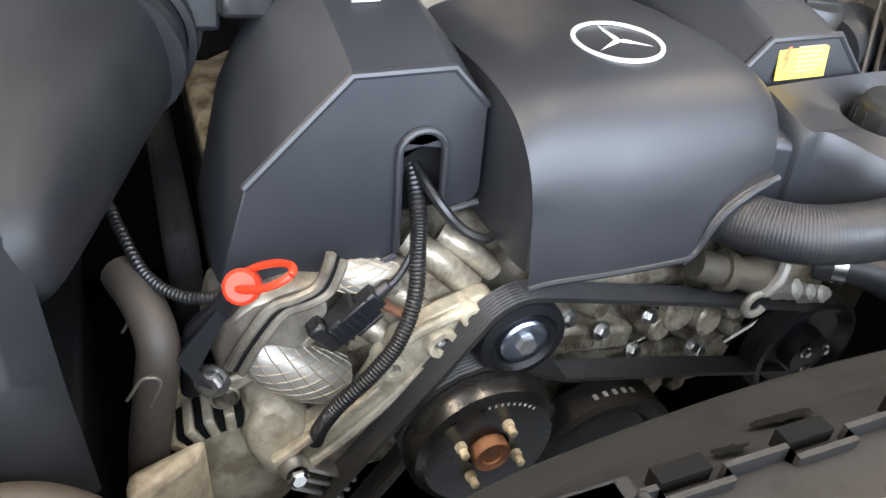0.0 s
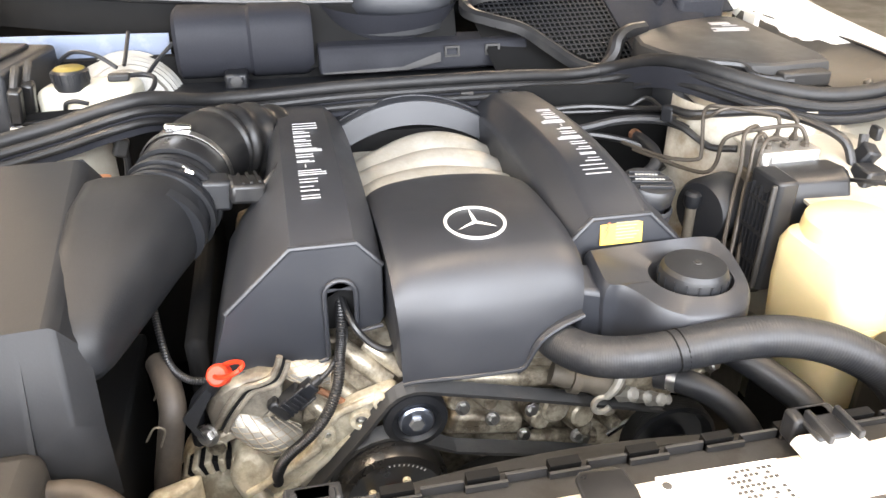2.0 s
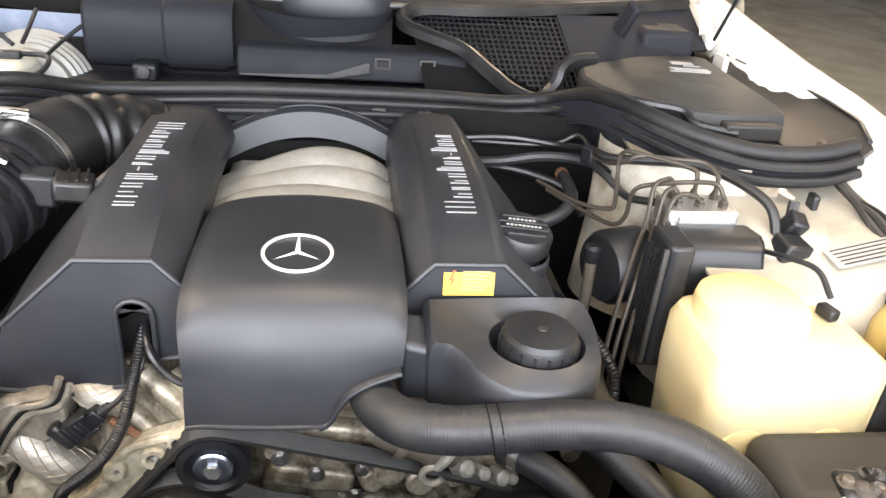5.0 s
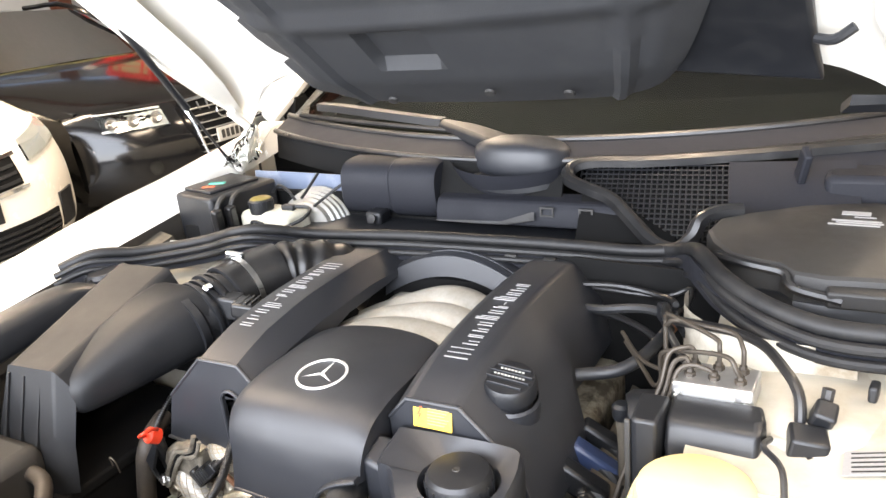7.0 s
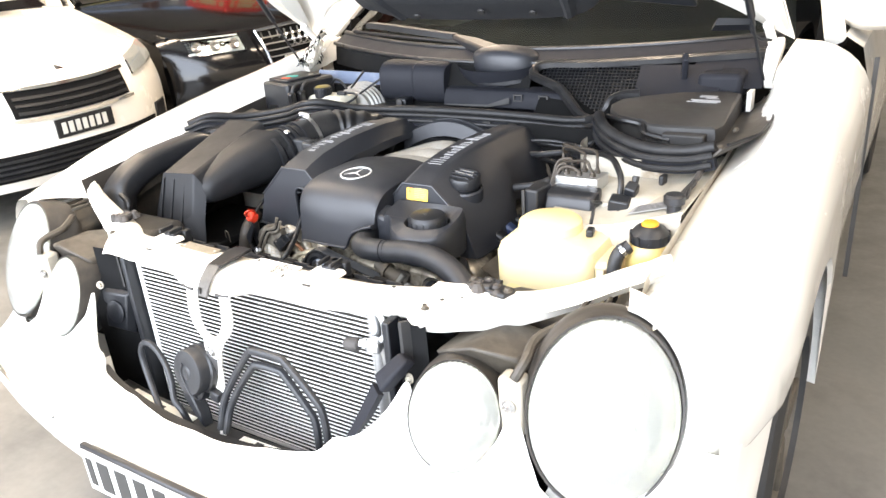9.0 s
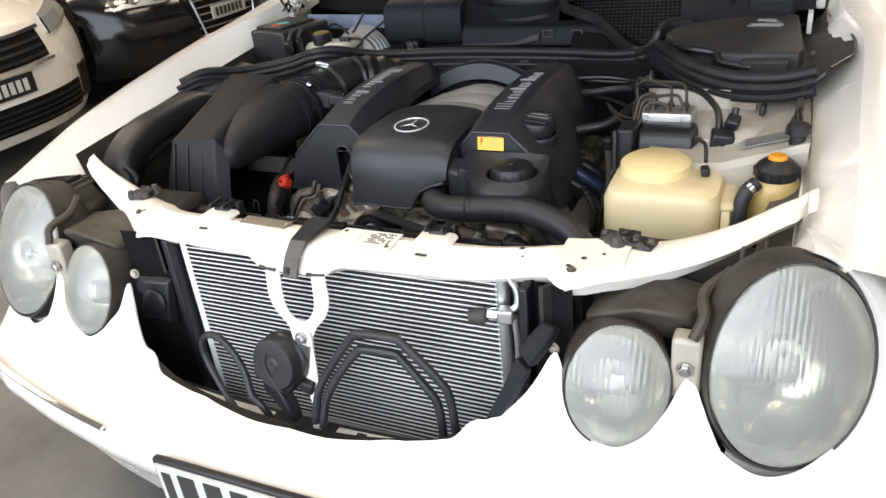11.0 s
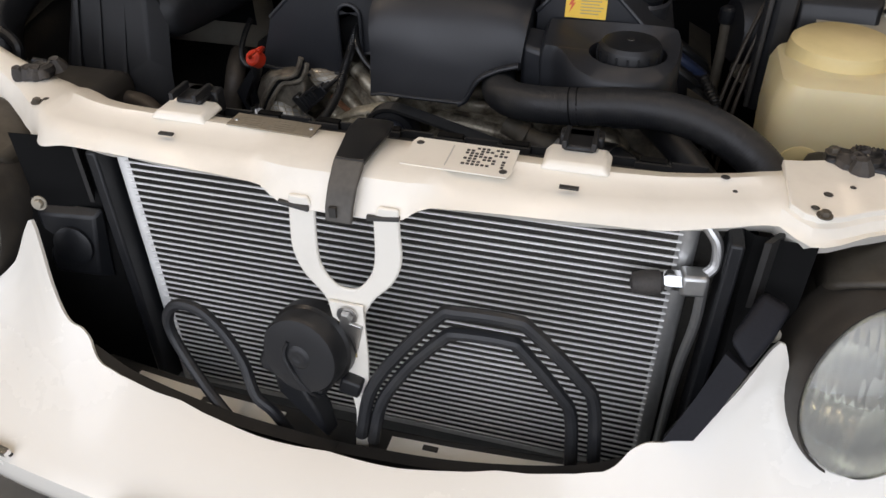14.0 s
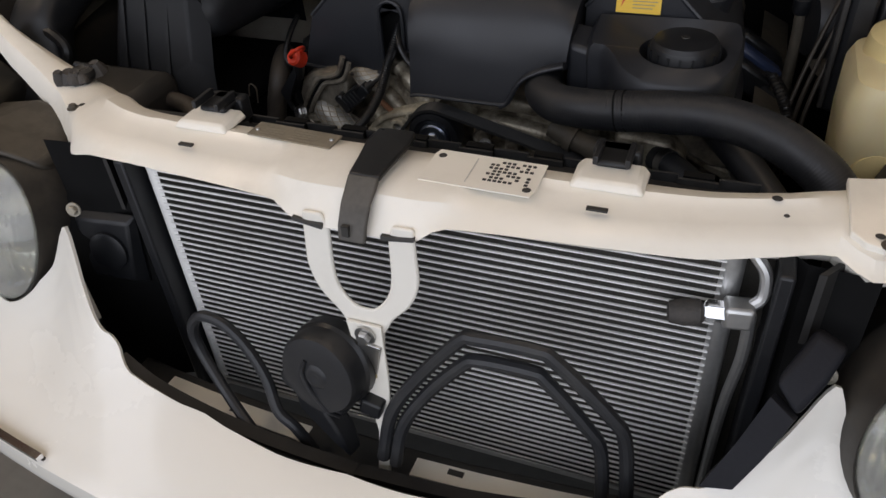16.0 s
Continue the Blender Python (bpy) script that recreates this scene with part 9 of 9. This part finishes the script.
def black_saloon():
    t = thing("car", "black saloon with a tall silver framed grille parked nose-on", "car", "parked cars")

    def at(d, y, z):
        return Vector((-2.98 - d, 3.52 + y, z))
    fascia(t, at, [(0.0, 1.45, 1.0, 0.05, 0.03), (0.2, 1.05, 0.955, 0.2, 0.06), (0.4, 0.62, 0.885, 0.45, 0.08), (0.54, 0.30, 0.815, 0.8, 0.06), (0.62, 0.16, 0.755, 1.0, 0.02), (0.66, 0.12, 0.735, 1.0, 0.0), (0.74, 0.06, 0.62, 1.0, 0.0), (0.84, 0.02, 0.47, 1.0, 0.0), (0.93, 0.03, 0.30, 1.0, 0.0), (1.0, 0.09, 0.20, 1.0, 0.0)], 0.90, 0.42, GLOSSBLACK)
    sec = [(0.50, 0.87, 0.78, 0.74, 0.2), (0.8, 0.88, 0.84, 0.80, 0.2), (1.2, 0.90, 0.90, 0.86, 0.2), (1.42, 0.91, 0.97, 0.89, 0.2), (1.5, 0.91, 1.01, 0.9, 0.2), (2.15, 0.90, 1.38, 0.92, 0.2), (2.7, 0.90, 1.42, 0.93, 0.2), (3.6, 0.89, 1.36, 0.95, 0.2), (4.3, 0.86, 1.0, 0.95, 0.25), (4.7, 0.82, 0.9, 0.85, 0.3)]
    car_shell(t, at, sec, GLOSSBLACK, None)

    def front(y):
        return 0.02 + 0.42 * (abs(y) / 0.9) ** 2.4
    def panel(name, y0, y1, z0, z1, proud, mat, n=12, taper=0.0, label="", parent=None):
        def fn(u, v):
            z = z1 + (z0 - z1) * v
            k = 1 - taper * v
            y = (y0 + (y1 - y0) * u) * k
            return at(0.42 * (abs(y) / 0.873) ** 2.5 + lerp_table([(0.2, 0.09), (0.30, 0.03), (0.47, 0.02), (0.62, 0.06), (0.735, 0.12), (0.76, 0.16)], z)[0] - proud, y, z)
        return part(name, sheet(fn, n, 4, 0.012), mat, parent or t, label)
    g = panel("grille", -0.33, 0.33, 0.30, 0.735, 0.010, DARK, 14, 0.30, "tall dark grille")
    for k in range(9):
        panel("grille_bar", -0.31, 0.31, 0.32 + 0.045 * k, 0.327 + 0.045 * k, 0.026, ALU, 10, 0.30 * (1 - k / 9), parent=g)
    for k in range(9):
        y = -0.29 + 0.58 * k / 8
        part("grille_upright", loft([[at(front(y) - 0.022 + e, y * 0.74, 0.31), at(front(y) - 0.022 + e, y * 0.74 + 0.006, 0.31), at(front(y) + 0.05 + e, y + 0.006, 0.725), at(front(y) + 0.05 + e, y, 0.725)] for e in (0.0, 0.01)]), ALU, g, smooth=0)
    part("grille_frame", pipe([at(0.10, -0.345, 0.745), at(0.03, -0.33, 0.62), at(0.0, -0.25, 0.29), at(0.0, 0.0, 0.275), at(0.0, 0.25, 0.29), at(0.03, 0.33, 0.62), at(0.10, 0.345, 0.745), at(0.085, 0.0, 0.755), at(0.10, -0.345, 0.745)], 0.012, 8, 1), CHROME, g)
    for k in range(4):
        y = -0.105 + 0.07 * k
        m = facing(at(-0.01, y, 0.655), (1, 0, 0.2))
        part("badge_ring", pipe([m @ Vector((0.045 * math.cos(a), 0.045 * math.sin(a), 0)) for a in [2 * math.pi * q / 20 for q in range(21)]], 0.006, 6, 1), CHROME, g)
    plate_with_bars(t, at, -0.01, 0.50, 0.36, 0.09, False)
    for s in (-1, 1):
        panel("headlamp", s * 0.44, s * 0.76, 0.625, 0.745, 0.032, CLEAR, 10)
        hb = panel("lamp_back", s * 0.44, s * 0.76, 0.63, 0.74, 0.014, SILVER, 10)
        for y in (0.50, 0.62, 0.72):
            part("lamp_bowl", lathe([(0.034, 0.0), (0.038, 0.01), (0.028, 0.012), (0.012, 0.004), (0, 0.006)], facing(at(front(y) + 0.042, s * y, 0.682), (1, s * 0.35, 0.1)), 18), CHROME, hb)
        panel("side_intake", s * 0.42, s * 0.76, 0.28, 0.42, 0.006, BLACK, 8)
        part("fog_lamp", lathe([(0.045, 0), (0.04, 0.012), (0, 0.014)], facing(at(front(0.58) - 0.01, s * 0.58, 0.38), (1, s * 0.4, 0)), 18), CLEAR, t)
        road_wheel(t, at, 0.98, s * 0.88, 0.33)
        road_wheel(t, at, 3.8, s * 0.88, 0.33)
        part("door_mirror", lathe([(0, -0.07), (0.07, -0.05), (0.085, 0.0), (0.07, 0.05), (0, 0.06)], facing(at(1.95, s * 1.0, 1.0), (0.2, s, 0.1)), 18), GLOSSBLACK, t)
    part("windscreen", loft([[at(1.46, -0.74, 1.0), at(1.38, 0, 1.012), at(1.46, 0.74, 1.0)], [at(2.12, -0.60, 1.375), at(2.06, 0, 1.395), at(2.12, 0.60, 1.375)]], closed=False, cap=False), SCREEN, t)
    part("sunshade", loft([[at(1.54, -0.60, 1.02), at(1.48, 0, 1.03), at(1.54, 0.60, 1.02)], [at(2.0, -0.52, 1.29), at(1.95, 0, 1.30), at(2.0, 0.52, 1.29)]], closed=False, cap=False), BUFF, t, "buff folding sunshade")
    part("roof_edge", pipe([at(1.46, 0.78, 1.0), at(2.12, 0.63, 1.39), at(2.7, 0.60, 1.42)], 0.02, 8, 4), GLOSSBLACK, t)
    part("roof_edge", pipe([at(1.46, -0.78, 1.0), at(2.12, -0.63, 1.39), at(2.7, -0.60, 1.42)], 0.02, 8, 4), GLOSSBLACK, t)
    return t


black_saloon()


def silver_saloon():
    t = thing("car", "silver-beige saloon with twin round lamps parked behind", "car", "parked cars")

    def at(d, y, z):
        return Vector((0.67 - y, 7.55 + d, z))
    sec = [(0.10, 0.60, 0.70, 0.66, 0.28), (0.20, 0.76, 0.76, 0.72, 0.22), (0.40, 0.84, 0.82, 0.78, 0.2), (0.8, 0.88, 0.89, 0.83, 0.2), (1.25, 0.89, 0.94, 0.87, 0.2), (1.4, 0.89, 0.99, 0.89, 0.2), (2.1, 0.88, 1.36, 0.92, 0.2), (2.7, 0.88, 1.41, 0.93, 0.2), (3.5, 0.87, 1.34, 0.95, 0.2), (4.2, 0.84, 0.98, 0.93, 0.3), (4.4, 0.8, 0.6, 0.5, 0.3)]
    car_shell(t, at, sec, SILVERPAINT, None)

    def front(y):
        return 0.02 + 0.40 * (abs(y) / 0.88) ** 2.4
    part("bumper", sheet(lambda u, v: at(front((u * 2 - 1) * 0.86) + 0.09 * (1 - v) ** 3 + 0.05 * max(0, v - 0.85) * 6, (u * 2 - 1) * 0.86, 0.72 - 0.52 * v), 36, 14, 0.01), SILVERPAINT, t)
    gr = part("grille", loft([[at(0.035 + e, -0.30, 0.72), at(0.035 + e, 0.30, 0.72), at(0.0 + e, 0.20, 0.52), at(0.0 + e, -0.20, 0.52)] for e in (0.0, 0.02)]), BLACK, t, bevel=0.008)
    for k in range(5):
        w = 0.20 + 0.022 * k
        part("grille_bar", box(0.67 - w, 0.67 + w, 7.55 - 0.015 + 0.006 * k, 7.55 + 0.0 + 0.006 * k, 0.54 + 0.036 * k, 0.55 + 0.036 * k), CHROME, gr, smooth=0)
    for s in (-1, 1):
        for y, r in ((0.42, 0.062), (0.63, 0.092)):
            m = facing(at(front(y) + 0.01, s * y, 0.63), (-s * 0.3, -1, 0.15))
            lp = part("headlamp", lathe([(r * 1.05, -0.05), (r * 1.05, 0.01), (r * 0.95, 0.016)], m, 26), SILVERPAINT, t)
            part("lamp_bowl", lathe([(r * 0.97, 0.0), (r * 0.5, -0.03), (0, -0.036)], m, 22), CHROME, lp)
            part("lens", lathe([(r, 0.010), (r * 0.6, 0.022), (0, 0.028)], m, 22), CLEAR, lp)
        part("fog_intake", loft([[at(front(0.5) - 0.004 + e, s * 0.40, 0.36), at(front(0.62) - 0.004 + e, s * 0.62, 0.36), at(front(0.62) - 0.004 + e, s * 0.62, 0.28), at(front(0.5) - 0.004 + e, s * 0.40, 0.28)] for e in (-0.01, 0.01)]), BLACK, t)
        road_wheel(t, at, 0.90, s * 0.86)
        road_wheel(t, at, 3.6, s * 0.86)
    plate_with_bars(t, at, -0.012, 0.42, 0.37, 0.1, False)
    part("windscreen", loft([[at(1.36, -0.72, 0.985), at(1.28, 0, 0.995), at(1.36, 0.72, 0.985)], [at(2.06, -0.60, 1.35), at(2.0, 0, 1.37), at(2.06, 0.60, 1.35)]], closed=False, cap=False), GLOSSBLACK, t)


silver_saloon()


def phone_box():
    t = thing("phone_box", "bright red glazed telephone box in the corner", "telephone box")
    cx, cy, w = -6.1, 5.95, 0.36
    part("plinth", box(cx - w, cx + w, cy - w, cy + w, 0.0, 0.22), REDPAINT, t, bevel=0.01)
    part("crown", box(cx - w - 0.03, cx + w + 0.03, cy - w - 0.03, cy + w + 0.03, 2.12, 2.42), REDPAINT, t, bevel=0.03)
    for sx in (-1, 1):
        for sy in (-1, 1):
            part("corner_post", box(cx + sx * w - 0.06 * (sx > 0), cx + sx * w + 0.06 * (sx < 0), cy + sy * w - 0.06 * (sy > 0), cy + sy * w + 0.06 * (sy < 0), 0.22, 2.12), REDPAINT, t, smooth=0)
    for k in range(7):
        z = 0.22 + 0.262 * k
        part("rail", box(cx - w + 0.06, cx + w - 0.06, cy - w + 0.005, cy - w + 0.045, z, z + 0.05), REDPAINT, t, smooth=0)
        part("rail", box(cx + w - 0.045, cx + w - 0.005, cy - w + 0.06, cy + w - 0.06, z, z + 0.05), REDPAINT, t, smooth=0)
    for q in (-0.2, 0.16):
        part("upright", box(cx + q, cx + q + 0.04, cy - w + 0.008, cy - w + 0.04, 0.22, 2.12), REDPAINT, t, smooth=0)
        part("upright", box(cx + w - 0.04, cx + w - 0.008, cy + q, cy + q + 0.04, 0.22, 2.12), REDPAINT, t, smooth=0)
    part("pane", box(cx - w + 0.06, cx + w - 0.06, cy - w + 0.02, cy - w + 0.026, 0.27, 2.12), BUFF, t, smooth=0)
    part("pane", box(cx + w - 0.026, cx + w - 0.02, cy - w + 0.06, cy + w - 0.06, 0.27, 2.12), BUFF, t, smooth=0)
    part("back", box(cx - w + 0.06, cx + w - 0.06, cy + w - 0.03, cy + w - 0.02, 0.22, 2.12), REDPAINT, t, smooth=0)


phone_box()
